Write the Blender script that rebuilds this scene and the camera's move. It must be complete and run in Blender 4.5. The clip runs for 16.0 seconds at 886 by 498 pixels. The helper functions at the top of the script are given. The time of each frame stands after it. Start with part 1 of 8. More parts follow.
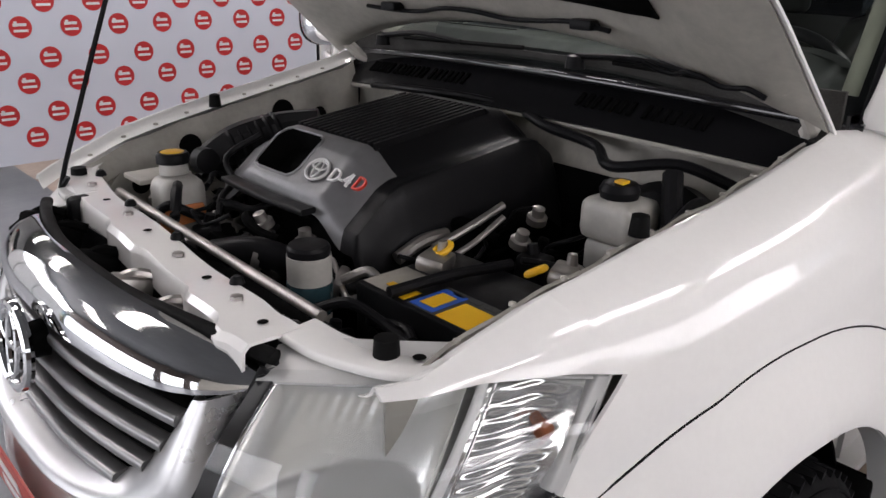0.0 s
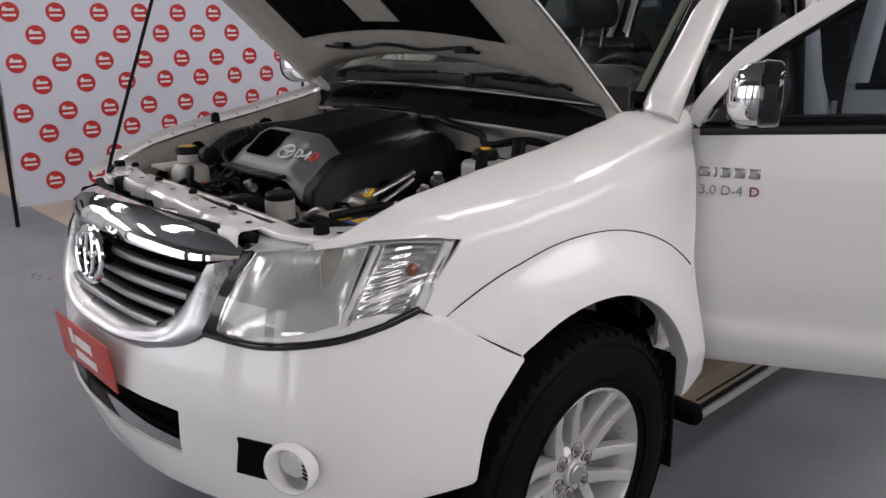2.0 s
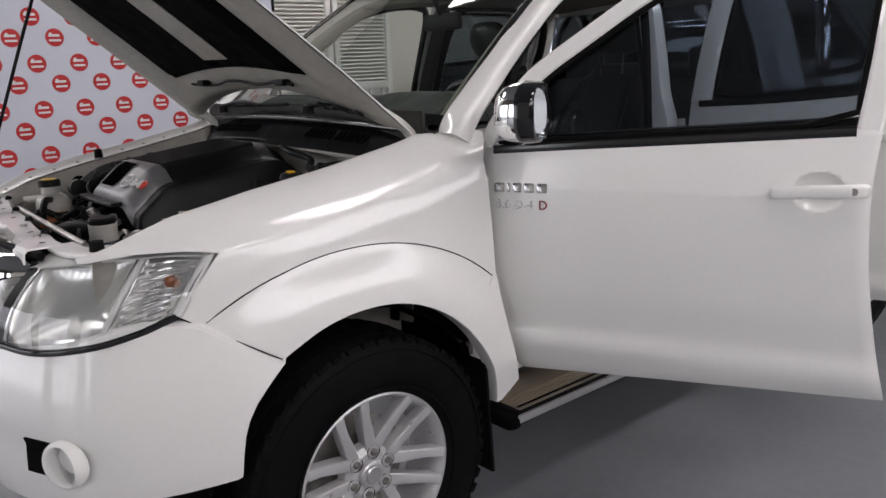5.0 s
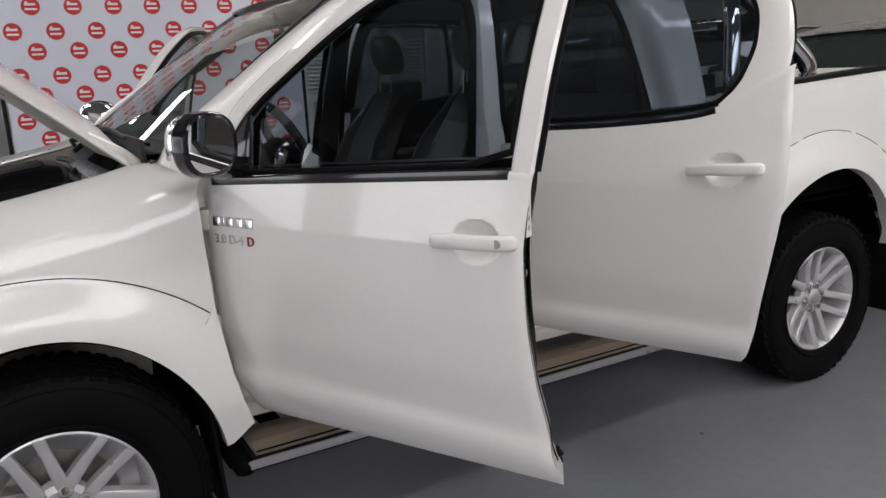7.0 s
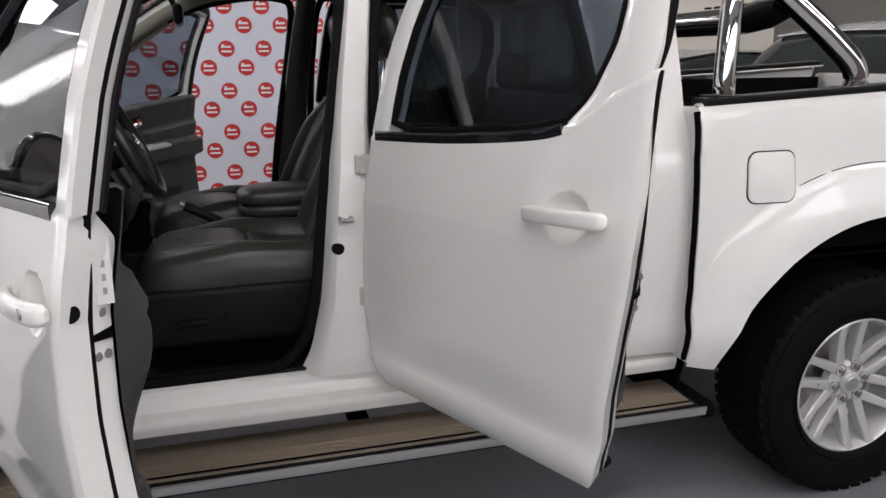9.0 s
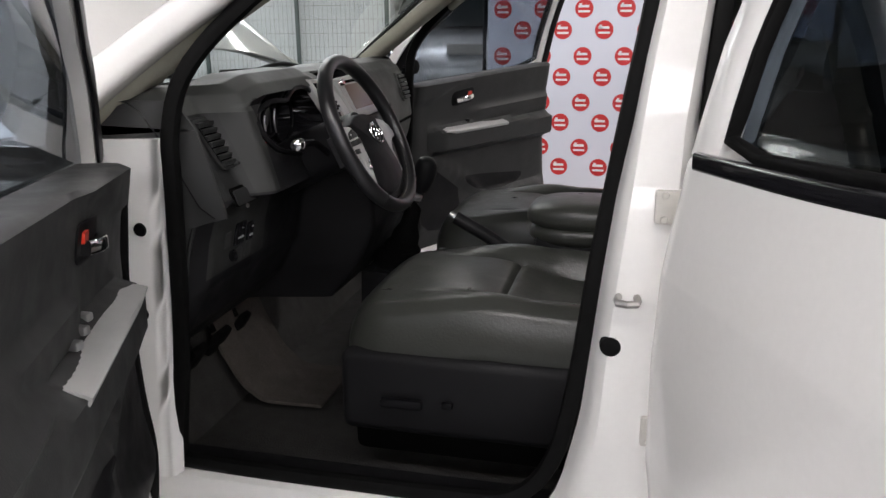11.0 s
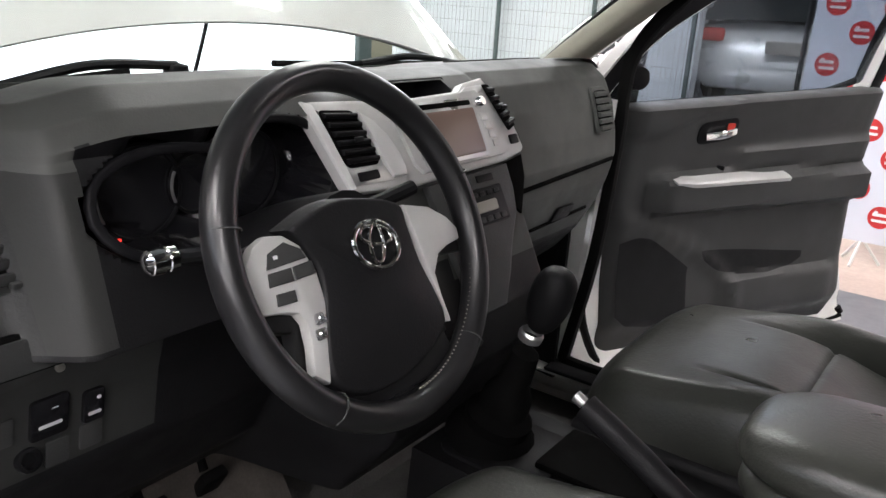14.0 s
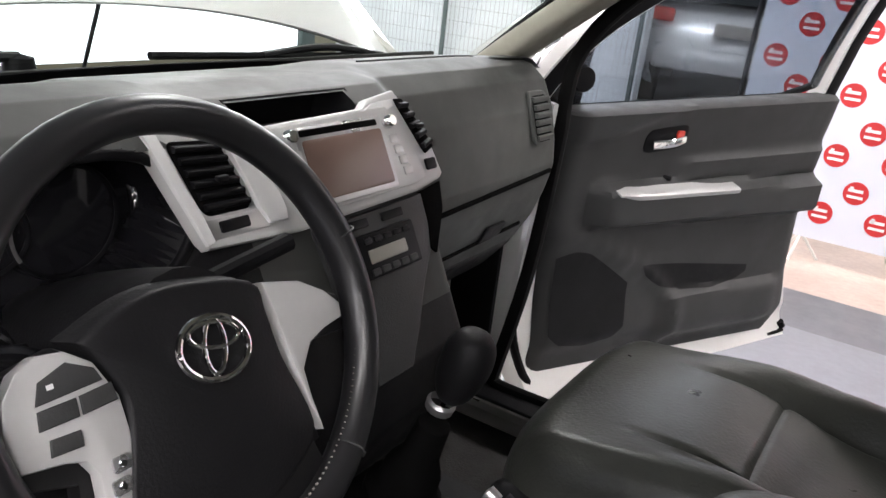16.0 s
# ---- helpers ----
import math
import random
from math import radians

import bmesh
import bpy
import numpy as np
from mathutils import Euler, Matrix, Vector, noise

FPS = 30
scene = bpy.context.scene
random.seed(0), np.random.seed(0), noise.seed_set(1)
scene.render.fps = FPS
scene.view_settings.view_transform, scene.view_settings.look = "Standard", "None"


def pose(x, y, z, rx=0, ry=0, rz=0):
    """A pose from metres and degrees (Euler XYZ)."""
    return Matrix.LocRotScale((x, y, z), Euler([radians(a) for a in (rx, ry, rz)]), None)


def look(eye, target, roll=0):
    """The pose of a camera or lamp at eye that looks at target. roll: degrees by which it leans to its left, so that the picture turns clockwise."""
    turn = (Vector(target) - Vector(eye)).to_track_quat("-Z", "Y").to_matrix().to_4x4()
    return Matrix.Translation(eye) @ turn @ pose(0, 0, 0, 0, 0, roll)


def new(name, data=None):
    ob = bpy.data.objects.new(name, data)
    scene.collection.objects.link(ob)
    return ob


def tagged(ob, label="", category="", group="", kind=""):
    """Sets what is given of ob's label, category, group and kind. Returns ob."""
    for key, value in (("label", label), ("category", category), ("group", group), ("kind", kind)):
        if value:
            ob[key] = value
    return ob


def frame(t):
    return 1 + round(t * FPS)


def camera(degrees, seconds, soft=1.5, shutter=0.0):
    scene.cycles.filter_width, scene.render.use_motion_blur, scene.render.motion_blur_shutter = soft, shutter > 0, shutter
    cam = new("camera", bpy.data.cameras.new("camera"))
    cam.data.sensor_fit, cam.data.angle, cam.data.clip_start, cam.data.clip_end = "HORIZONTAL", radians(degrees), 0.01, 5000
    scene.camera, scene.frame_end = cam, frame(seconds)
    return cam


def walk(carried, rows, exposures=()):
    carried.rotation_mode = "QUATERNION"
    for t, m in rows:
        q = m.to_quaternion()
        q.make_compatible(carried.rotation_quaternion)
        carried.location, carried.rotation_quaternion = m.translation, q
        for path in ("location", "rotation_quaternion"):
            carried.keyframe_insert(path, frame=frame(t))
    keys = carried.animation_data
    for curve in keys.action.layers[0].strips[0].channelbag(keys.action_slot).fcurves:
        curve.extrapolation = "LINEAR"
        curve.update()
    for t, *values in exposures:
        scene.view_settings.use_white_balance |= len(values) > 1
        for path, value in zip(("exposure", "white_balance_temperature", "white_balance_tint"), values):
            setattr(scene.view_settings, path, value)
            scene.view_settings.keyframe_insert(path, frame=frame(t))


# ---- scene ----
cam = camera(58.5, 16.0)
PATH = [
    (0, (-1.084, -1.229, 1.523), (0.192, 0.144, 0.828), 1.2),
    (0.5, (-1.191, -1.487, 1.506), (0.039, -0.038, 0.883), 0.6),
    (1, (-1.337, -1.636, 1.494), (-0.071, -0.199, 0.92), 0.4),
    (1.5, (-1.442, -1.766, 1.496), (-0.134, -0.361, 0.934), 0.1),
    (2, (-1.456, -1.893, 1.485), (-0.14, -0.494, 0.932), -0.1),
    (2.5, (-1.492, -1.98, 1.477), (-0.163, -0.59, 0.931), -0.3),
    (3, (-1.586, -2.068, 1.472), (-0.233, -0.693, 0.946), -1.2),
    (3.2, (-1.65, -2.103, 1.464), (-0.276, -0.746, 0.944), -1.3),
    (5.5, (-0.805, -2.618, 1.456), (0.379, -1.073, 0.997), -2.5),
    (6, (-0.55, -2.833, 1.46), (0.566, -1.242, 0.991), -2.5),
    (6.5, (-0.315, -2.972, 1.475), (0.717, -1.324, 1.008), -2.7),
    (7, (-0.039, -2.962, 1.472), (0.927, -1.27, 1.024), -2.8),
    (7.5, (0.261, -2.966, 1.465), (1.182, -1.243, 1.037), -2.5),
    (8, (0.561, -3.0, 1.482), (1.439, -1.258, 1.043), -1.5),
    (8.5, (0.836, -2.93, 1.463), (1.629, -1.151, 1.008), -0.8),
    (9, (1.089, -2.827, 1.456), (1.629, -0.96, 0.987), -0.6),
    (9.5, (1.297, -2.686, 1.471), (1.465, -0.755, 0.977), 0.7),
    (10, (1.395, -2.452, 1.468), (1.298, -0.522, 0.951), 0.8),
    (12.3, (1.429, -1.395, 1.424), (0.64, 0.346, 0.836), -0.1),
    (12.5, (1.437, -1.326, 1.431), (0.602, 0.39, 0.833), 0.4),
    (13, (1.443, -1.144, 1.443), (0.451, 0.485, 0.842), 0.7),
    (13.5, (1.404, -1.031, 1.446), (0.335, 0.554, 0.859), 2.0),
    (14, (1.331, -0.905, 1.451), (0.237, 0.655, 0.844), 3.6),
    (14.5, (1.304, -0.825, 1.459), (0.185, 0.697, 0.801), 4.6),
    (15, (1.286, -0.774, 1.472), (0.142, 0.716, 0.786), 5.2),
    (15.5, (1.279, -0.74, 1.489), (0.168, 0.767, 0.787), 6.9),
    (16, (1.253, -0.709, 1.493), (0.293, 0.91, 0.817), 6.7),
]
walk(cam, [(t, look(eye, target, roll)) for t, eye, target, roll in PATH],
     [(0, -0.20, 6500, 14), (0.5, -0.36, 6500, 14), (1, -0.42, 6500, 14), (2, -0.44, 6500, 14), (6, -0.46, 6500, 13), (7, -0.46, 6500, 12), (8, -0.46, 6500, 12), (8.5, -0.32, 6500, 12),
      (9.5, -0.30, 6500, 12), (10, -0.08, 6500, 11), (12.5, 0.58, 6500, 12), (14, 1.10, 6500, 12), (15.3, 1.36, 6500, 12), (16, 1.24, 6500, 13)])

# ---- light ----
world = bpy.data.worlds.new("world")
scene.world = world
world.use_nodes = True
wn = world.node_tree
sky = wn.nodes.new("ShaderNodeTexSky")
sky.sky_type, sky.sun_disc = "NISHITA", False
sky.sun_elevation, sky.sun_rotation = radians(48), radians(250)
wn.links.new(sky.outputs[0], wn.nodes["Background"].inputs[0])
wn.nodes["Background"].inputs[1].default_value = 0.10


def area(name, m, size, watts, colour=(1, 1, 1)):
    """A rectangular lamp that shines along its own minus z."""
    la = bpy.data.lights.new(name, "AREA")
    la.shape, la.size, la.size_y, la.energy, la.color = "RECTANGLE", size[0], size[1], watts, colour
    ob = new(name, la)
    ob.matrix_world = m
    return ob


# The two beyond x = 6 and the last two are added as fill light.
LAMPS = ((-1.6, -5.6), (0.9, -3.4), (3.8, -3.4), (6.8, -3.4), (-3.9, 4.5), (-1.2, 2.7), (3.2, 2.7), (6.2, 2.7), (-0.8, 7.2), (0.6, 11.8))
# roof lights of the hall, inferred from white patches in the paint, places assumed
for n, (lx, ly) in enumerate(LAMPS):
    area("ceiling_lamp", pose(lx, ly, 4.25), (1.9, 0.55), 37, (1.0, 0.947, 0.942))
# daylight through the street door in front of the truck
area("door_daylight", pose(-6.2, 1.5, 1.5, 0, -90, 0), (2.2, 7.0), 105, (0.98, 0.955, 1.0))

# daylight through the high windows of the far wall
area("window_daylight", pose(-4.2, 8.35, 3.45, -68, 0, 0), (4.4, 1.1), 110, (0.98, 0.955, 1.0))

area("window_daylight", pose(1.5, -6.8, 3.4, 68, 0, 0), (12.0, 1.0), 170, (1.0, 0.955, 0.96))

# ---- materials ----
def mat(name, colour, rough=0.5, metal=0.0, spec=0.5, coat=0.0, grain=0.0, grain_size=40.0, bump=0.0, bump_size=200.0, vary=0.0, vary_size=3.0, emit=0.0, rand=0.0):
    """A procedural surface: colour varied at two scales, with fine relief."""
    m = bpy.data.materials.new(name)
    m.use_nodes = True
    nt = m.node_tree
    b = nt.nodes["Principled BSDF"]
    b.inputs["Roughness"].default_value, b.inputs["Metallic"].default_value = rough, metal
    b.inputs["Specular IOR Level"].default_value = spec
    b.inputs["Coat Weight"].default_value, b.inputs["Coat Roughness"].default_value = coat, 0.04
    b.inputs["Base Color"].default_value = (*colour, 1)
    if emit:
        b.inputs["Emission Color"].default_value, b.inputs["Emission Strength"].default_value = (*colour, 1), emit
    tc = nt.nodes.new("ShaderNodeTexCoord")

    def tex(scale, detail=4.0, rough_=0.6):
        n = nt.nodes.new("ShaderNodeTexNoise")
        n.inputs["Scale"].default_value, n.inputs["Detail"].default_value, n.inputs["Roughness"].default_value = scale, detail, rough_
        nt.links.new(tc.outputs["Object"], n.inputs["Vector"])
        return n.outputs["Fac"]

    def rng(sock, lo, hi):
        n = nt.nodes.new("ShaderNodeMapRange")
        n.inputs["From Min"].default_value, n.inputs["From Max"].default_value = 0.3, 0.7
        n.inputs["To Min"].default_value, n.inputs["To Max"].default_value = lo, hi
        nt.links.new(sock, n.inputs["Value"])
        return n.outputs[0]

    def times(a, c):
        n = nt.nodes.new("ShaderNodeMath")
        n.operation = "MULTIPLY"
        nt.links.new(a, n.inputs[0])
        nt.links.new(c, n.inputs[1])
        return n.outputs[0]

    fac = None
    if vary:
        fac = rng(tex(vary_size), 1 - vary, 1 + vary)
    if grain:
        g = rng(tex(grain_size), 1 - grain, 1 + grain)
        fac = g if fac is None else times(fac, g)
    if rand:
        oi = nt.nodes.new("ShaderNodeObjectInfo")
        n = nt.nodes.new("ShaderNodeMapRange")
        n.inputs["To Min"].default_value, n.inputs["To Max"].default_value = 1 - rand, 1 + rand
        nt.links.new(oi.outputs["Random"], n.inputs["Value"])
        fac = n.outputs[0] if fac is None else times(fac, n.outputs[0])
    if fac is not None:
        mx = nt.nodes.new("ShaderNodeVectorMath")
        mx.operation = "SCALE"
        mx.inputs[0].default_value = colour
        nt.links.new(fac, mx.inputs["Scale"])
        nt.links.new(mx.outputs[0], b.inputs["Base Color"])
        rr = rng(tex(vary_size * 2.3 if vary else grain_size * 0.2), max(0.02, rough * 0.8), min(1.0, rough * 1.2))
        nt.links.new(rr, b.inputs["Roughness"])
    if bump:
        bp = nt.nodes.new("ShaderNodeBump")
        bp.inputs["Strength"].default_value, bp.inputs["Distance"].default_value = bump, 0.002
        nt.links.new(tex(bump_size, 2.0), bp.inputs["Height"])
        nt.links.new(bp.outputs[0], b.inputs["Normal"])
    return m


def glass_mat(name, tint, rough=0.0, ior=1.45):
    """Thin clear sheet: what lies behind shows through its tint, with a reflection on top."""
    m = bpy.data.materials.new(name)
    m.use_nodes = True
    nt = m.node_tree
    nt.nodes.clear()
    out = nt.nodes.new("ShaderNodeOutputMaterial")
    tr = nt.nodes.new("ShaderNodeBsdfTransparent")
    tr.inputs[0].default_value = (*tint, 1)
    gl = nt.nodes.new("ShaderNodeBsdfGlossy")
    gl.inputs["Roughness"].default_value = rough
    lw = nt.nodes.new("ShaderNodeLayerWeight")
    lw.inputs["Blend"].default_value = 0.5
    pw = nt.nodes.new("ShaderNodeMath")
    pw.operation, pw.inputs[1].default_value = "POWER", 4.0
    nt.links.new(lw.outputs["Facing"], pw.inputs[0])
    fr = nt.nodes.new("ShaderNodeMapRange")
    base = 2 * ((ior - 1) / (ior + 1)) ** 2
    fr.inputs["To Min"].default_value, fr.inputs["To Max"].default_value = base, 0.85
    nt.links.new(pw.outputs[0], fr.inputs["Value"])
    mx = nt.nodes.new("ShaderNodeMixShader")
    nt.links.new(fr.outputs[0], mx.inputs[0])
    nt.links.new(tr.outputs[0], mx.inputs[1])
    nt.links.new(gl.outputs[0], mx.inputs[2])
    nt.links.new(mx.outputs[0], out.inputs[0])
    return m


WHITE = mat("white_car_paint", (0.89, 0.88, 0.855), 0.38, spec=0.3, coat=1.0, vary=0.014, vary_size=2.0, grain=0.012, grain_size=90)
WHITE_IN = mat("white_primer_paint", (0.62, 0.60, 0.55), 0.42, coat=0.2, vary=0.06, vary_size=5, grain=0.05, grain_size=60)
# Dusty white paint, its base darkened to carry the shade of the bay.
DARK_IN = mat("bay_white_dusty_shaded", (0.38, 0.365, 0.325), 0.5, vary=0.14, vary_size=6, grain=0.08, grain_size=50)
CHROME = mat("chrome", (0.88, 0.88, 0.88), 0.06, metal=1.0)
SATIN = mat("satin_silver", (0.52, 0.52, 0.52), 0.32, metal=0.85, grain=0.03)
ALLOY = mat("alloy_silver", (0.62, 0.62, 0.63), 0.34, metal=0.40, vary=0.05, vary_size=12)
STEEL = mat("bare_steel", (0.40, 0.38, 0.36), 0.38, metal=0.9, vary=0.2, vary_size=14, grain=0.12)
BLACK = mat("black_plastic", (0.008, 0.008, 0.009), 0.40, spec=0.10, vary=0.12, vary_size=9, bump=0.08)
GLOSS = mat("gloss_black", (0.012, 0.012, 0.014), 0.10, coat=0.4)
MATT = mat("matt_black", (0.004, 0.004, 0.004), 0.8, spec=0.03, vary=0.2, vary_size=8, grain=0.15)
RUBBER = mat("rubber_seal", (0.006, 0.006, 0.006), 0.6, spec=0.07, grain=0.2)
TYRE = mat("tyre_rubber", (0.006, 0.006, 0.0065), 0.55, spec=0.045, vary=0.18, vary_size=7, grain=0.12, grain_size=90, bump=0.15)
COVER = mat("engine_cover_grey", (0.17, 0.17, 0.175), 0.36, metal=0.3, vary=0.1, vary_size=8, grain=0.06, bump=0.1)
COVER_DK = mat("engine_cover_black", (0.007, 0.007, 0.008), 0.38, spec=0.16, vary=0.12, vary_size=8, bump=0.15)
TRIM = mat("charcoal_trim", (0.046, 0.047, 0.047), 0.5, spec=0.25, vary=0.05, vary_size=6, bump=0.2, bump_size=420)
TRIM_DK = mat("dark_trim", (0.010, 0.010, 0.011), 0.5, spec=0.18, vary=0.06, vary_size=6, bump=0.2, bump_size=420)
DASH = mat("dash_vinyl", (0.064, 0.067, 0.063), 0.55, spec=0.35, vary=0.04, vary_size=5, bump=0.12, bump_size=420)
# Darker copies of the dash vinyl: shade of the lower faces put into colour.
DASH_SHADED = mat("dash_vinyl_shaded", (0.034, 0.035, 0.034), 0.5, spec=0.25, vary=0.04, vary_size=5, bump=0.12, bump_size=420)
DASH_SHADED_LOW = mat("dash_vinyl_shaded_low", (0.028, 0.029, 0.029), 0.5, spec=0.25, vary=0.04, vary_size=5, bump=0.3, bump_size=360)
LEATHER = mat("grey_leather", (0.038, 0.040, 0.035), 0.34, spec=0.45, vary=0.12, vary_size=6, grain=0.05, bump=0.3, bump_size=190)
WHEEL_LEATHER = mat("wheel_leather", (0.013, 0.013, 0.014), 0.30, spec=0.55, bump=0.03, bump_size=900)
HEADLINE = mat("headliner_cloth", (0.34, 0.33, 0.27), 0.9, grain=0.05, bump=0.2)
CARPET = mat("cab_carpet", (0.030, 0.029, 0.027), 0.95, vary=0.15, vary_size=10, grain=0.3, grain_size=300, bump=0.6)
MATFLOOR = mat("brown_floor_mat", (0.066, 0.058, 0.05), 0.9, vary=0.15, vary_size=10, grain=0.2, grain_size=200)
WHITETRIM = mat("pale_silver_trim", (0.74, 0.74, 0.73), 0.34, metal=0.1)
SILVERTRIM = mat("silver_dash_trim", (0.55, 0.55, 0.54), 0.36, metal=0.15, grain=0.03)
LAMP_GLASS = glass_mat("lamp_lens", (0.93, 0.94, 0.94))
CLEAR = glass_mat("windscreen_glass", (0.66, 0.72, 0.695), ior=1.3)
TINTED_F = glass_mat("light_tinted_glass", (0.52, 0.56, 0.60), ior=1.5)
TINTED = glass_mat("tinted_glass", (0.41, 0.45, 0.49), ior=1.52)
MIRROR = mat("mirror_glass", (0.9, 0.9, 0.9), 0.01, metal=1.0)
RIBBED = mat("ribbed_reflector", (0.93, 0.93, 0.92), 0.16, metal=0.8)
REFLECT = mat("lamp_reflector", (0.97, 0.97, 0.95), 0.22, metal=0.72)
ORANGE = mat("orange_plastic", (0.75, 0.16, 0.02), 0.45)
AMBER = mat("amber_lens", (0.22, 0.07, 0.03), 0.15, coat=0.5)
RED = mat("red_print", (0.50, 0.018, 0.02), 0.5, vary=0.04)
REDPL = mat("red_plastic", (0.65, 0.04, 0.02), 0.4)
YELLOW = mat("yellow_print", (0.80, 0.45, 0.01), 0.45)
BLUE = mat("blue_print", (0.02, 0.09, 0.42), 0.45)
PAPER = mat("white_print", (0.74, 0.74, 0.74), 0.5)
GREYPRINT = mat("grey_label", (0.35, 0.33, 0.29), 0.5, vary=0.1, vary_size=30)
SLAT = mat("slat_grey", (0.30, 0.30, 0.30), 0.32, metal=0.7, vary=0.05)
TANK = mat("milky_tank", (0.40, 0.39, 0.36), 0.35, vary=0.15, vary_size=14, grain=0.06)
FLUID = mat("dark_fluid", (0.02, 0.045, 0.055), 0.15)
COOLANT = mat("orange_coolant", (0.72, 0.25, 0.09), 0.35)
STEPTOP = mat("aluminium_tread", (0.44, 0.375, 0.30), 0.33, metal=0.6, vary=0.04, vary_size=3, grain=0.02)
SCREEN = mat("dark_display", (0.20, 0.125, 0.10), 0.30, coat=0.2)
LCD = mat("grey_display", (0.30, 0.29, 0.25), 0.3)

# ---- geometry helpers ----
def interp(x, table):
    """Piecewise linear value of a table of (x, value)."""
    return float(np.interp(x, [a for a, _ in table], [b for _, b in table]))


def smooth01(a):
    a = min(1.0, max(0.0, a))
    return a * a * (3 - 2 * a)


def shade(me, angle=35):
    for p in me.polygons:
        p.use_smooth = True
    me.set_sharp_from_angle(angle=radians(angle))


def part(name, bm, material, parent=None, label="", angle=35):
    """Links a bmesh as one mesh object under a thing or a part."""
    while parent is not None and parent.parent is not None and parent.parent.parent is not None:
        parent = parent.parent
    bmesh.ops.remove_doubles(bm, verts=bm.verts, dist=1e-5)
    bmesh.ops.recalc_face_normals(bm, faces=bm.faces)
    me = bpy.data.meshes.new(name)
    bm.to_mesh(me)
    bm.free()
    me.materials.append(material)
    shade(me, angle)
    ob = new(name, me)
    if parent is not None:
        ob.parent = parent
    if label:
        tagged(ob, label)
    return ob


def thing(name, label, category, group="", kind=""):
    return tagged(new(name), label, category, group, kind)


def grid(fn, nu, nv, bm=None, us=None, vs=None, closed=False):
    """A sheet of faces through fn(u, v), u and v from 0 to 1."""
    bm = bm or bmesh.new()
    us = us or [i / nu for i in range(nu + 1)]
    vs = vs or [j / nv for j in range(nv + 1)]
    rows = [[bm.verts.new(fn(u, v)) for v in vs] for u in us]
    for i in range(len(us) - 1):
        for j in range(len(vs) - 1):
            bm.faces.new((rows[i][j], rows[i + 1][j], rows[i + 1][j + 1], rows[i][j + 1]))
        if closed:
            bm.faces.new((rows[i][-1], rows[i + 1][-1], rows[i + 1][0], rows[i][0]))
    return bm


def solid(bm, t):
    """Gives a sheet thickness t against its normals (towards them where t is negative)."""
    bmesh.ops.recalc_face_normals(bm, faces=bm.faces)
    bm.normal_update()
    bmesh.ops.solidify(bm, geom=list(bm.faces), thickness=t)
    return bm


def box(c, size, bevel=0.0, bm=None, rot=None, seg=2):
    """A box round c, its edges rounded by bevel."""
    b = bmesh.new()
    bmesh.ops.create_cube(b, size=1.0)
    for v in b.verts:
        v.co = Vector((v.co.x * size[0], v.co.y * size[1], v.co.z * size[2]))
    if bevel:
        bmesh.ops.bevel(b, geom=list(b.edges), offset=min(bevel, 0.49 * min(size)), segments=seg, profile=0.5, affect="EDGES")
    m = Matrix.Translation(c) @ (rot.to_4x4() if rot is not None else Matrix())
    bmesh.ops.transform(b, matrix=m, verts=b.verts)
    return join(bm, b)


def join(bm, b):
    if bm is None:
        return b
    me = bpy.data.meshes.new("join")
    b.to_mesh(me)
    b.free()
    bm.from_mesh(me)
    bpy.data.meshes.remove(me)
    return bm


def spline(pts, n=6):
    """Points along a smooth curve through pts."""
    p = [Vector(q) for q in pts]
    if len(p) < 3:
        return p
    p = [2 * p[0] - p[1]] + p + [2 * p[-1] - p[-2]]
    out = []
    for i in range(1, len(p) - 2):
        for k in range(n):
            t = k / n
            a, b, c, d = p[i - 1:i + 3]
            out.append(0.5 * ((2 * b) + (c - a) * t + (2 * a - 5 * b + 4 * c - d) * t * t + (3 * b - a - 3 * c + d) * t ** 3))
    return out + [p[-2]]


def sweep(path, section, bm=None, closed=False, up=(0, 0, 1), cap=True, scales=None):
    """Sweeps a closed section [(a, b)] along a path; a lies across, b along up."""
    bm = bm or bmesh.new()
    path = [Vector(q) for q in path]
    rings, n = [], len(path)
    for i, q in enumerate(path):
        a = path[(i - 1) % n] if closed or i else path[0]
        b = path[(i + 1) % n] if closed or i < n - 1 else path[-1]
        t = (b - a).normalized()
        side = t.cross(Vector(up))
        side = side.normalized() if side.length > 1e-4 else Vector((1, 0, 0))
        vert = side.cross(t)
        k = scales[i] if scales else 1.0
        rings.append([bm.verts.new(q + side * (s * k) + vert * (h * k)) for s, h in section])
    m = len(section)
    for i in range(n if closed else n - 1):
        r, s = rings[i], rings[(i + 1) % n]
        for j in range(m):
            bm.faces.new((r[j], r[(j + 1) % m], s[(j + 1) % m], s[j]))
    if cap and not closed:
        bm.faces.new(rings[0])
        bm.faces.new(rings[-1][::-1])
    return bm


def circle(r, n=10, squash=1.0):
    return [(r * math.cos(2 * math.pi * k / n), r * squash * math.sin(2 * math.pi * k / n)) for k in range(n)]


def rounded(w, h, r, n=3):
    """A rectangle w by h with rounded corners, as a closed section."""
    out = []
    for cx, cy, a in ((w / 2 - r, h / 2 - r, 0), (-w / 2 + r, h / 2 - r, 90), (-w / 2 + r, -h / 2 + r, 180), (w / 2 - r, -h / 2 + r, 270)):
        for k in range(n + 1):
            t = radians(a + 90 * k / n)
            out.append((cx + r * math.cos(t), cy + r * math.sin(t)))
    return out


def tube(pts, r, n=10, bm=None, smooth=6, closed=False, scales=None, up=(0, 0, 1)):
    path = spline(pts, smooth) if smooth and not closed else pts
    return sweep(path, circle(r, n), bm, closed, up, scales=scales)


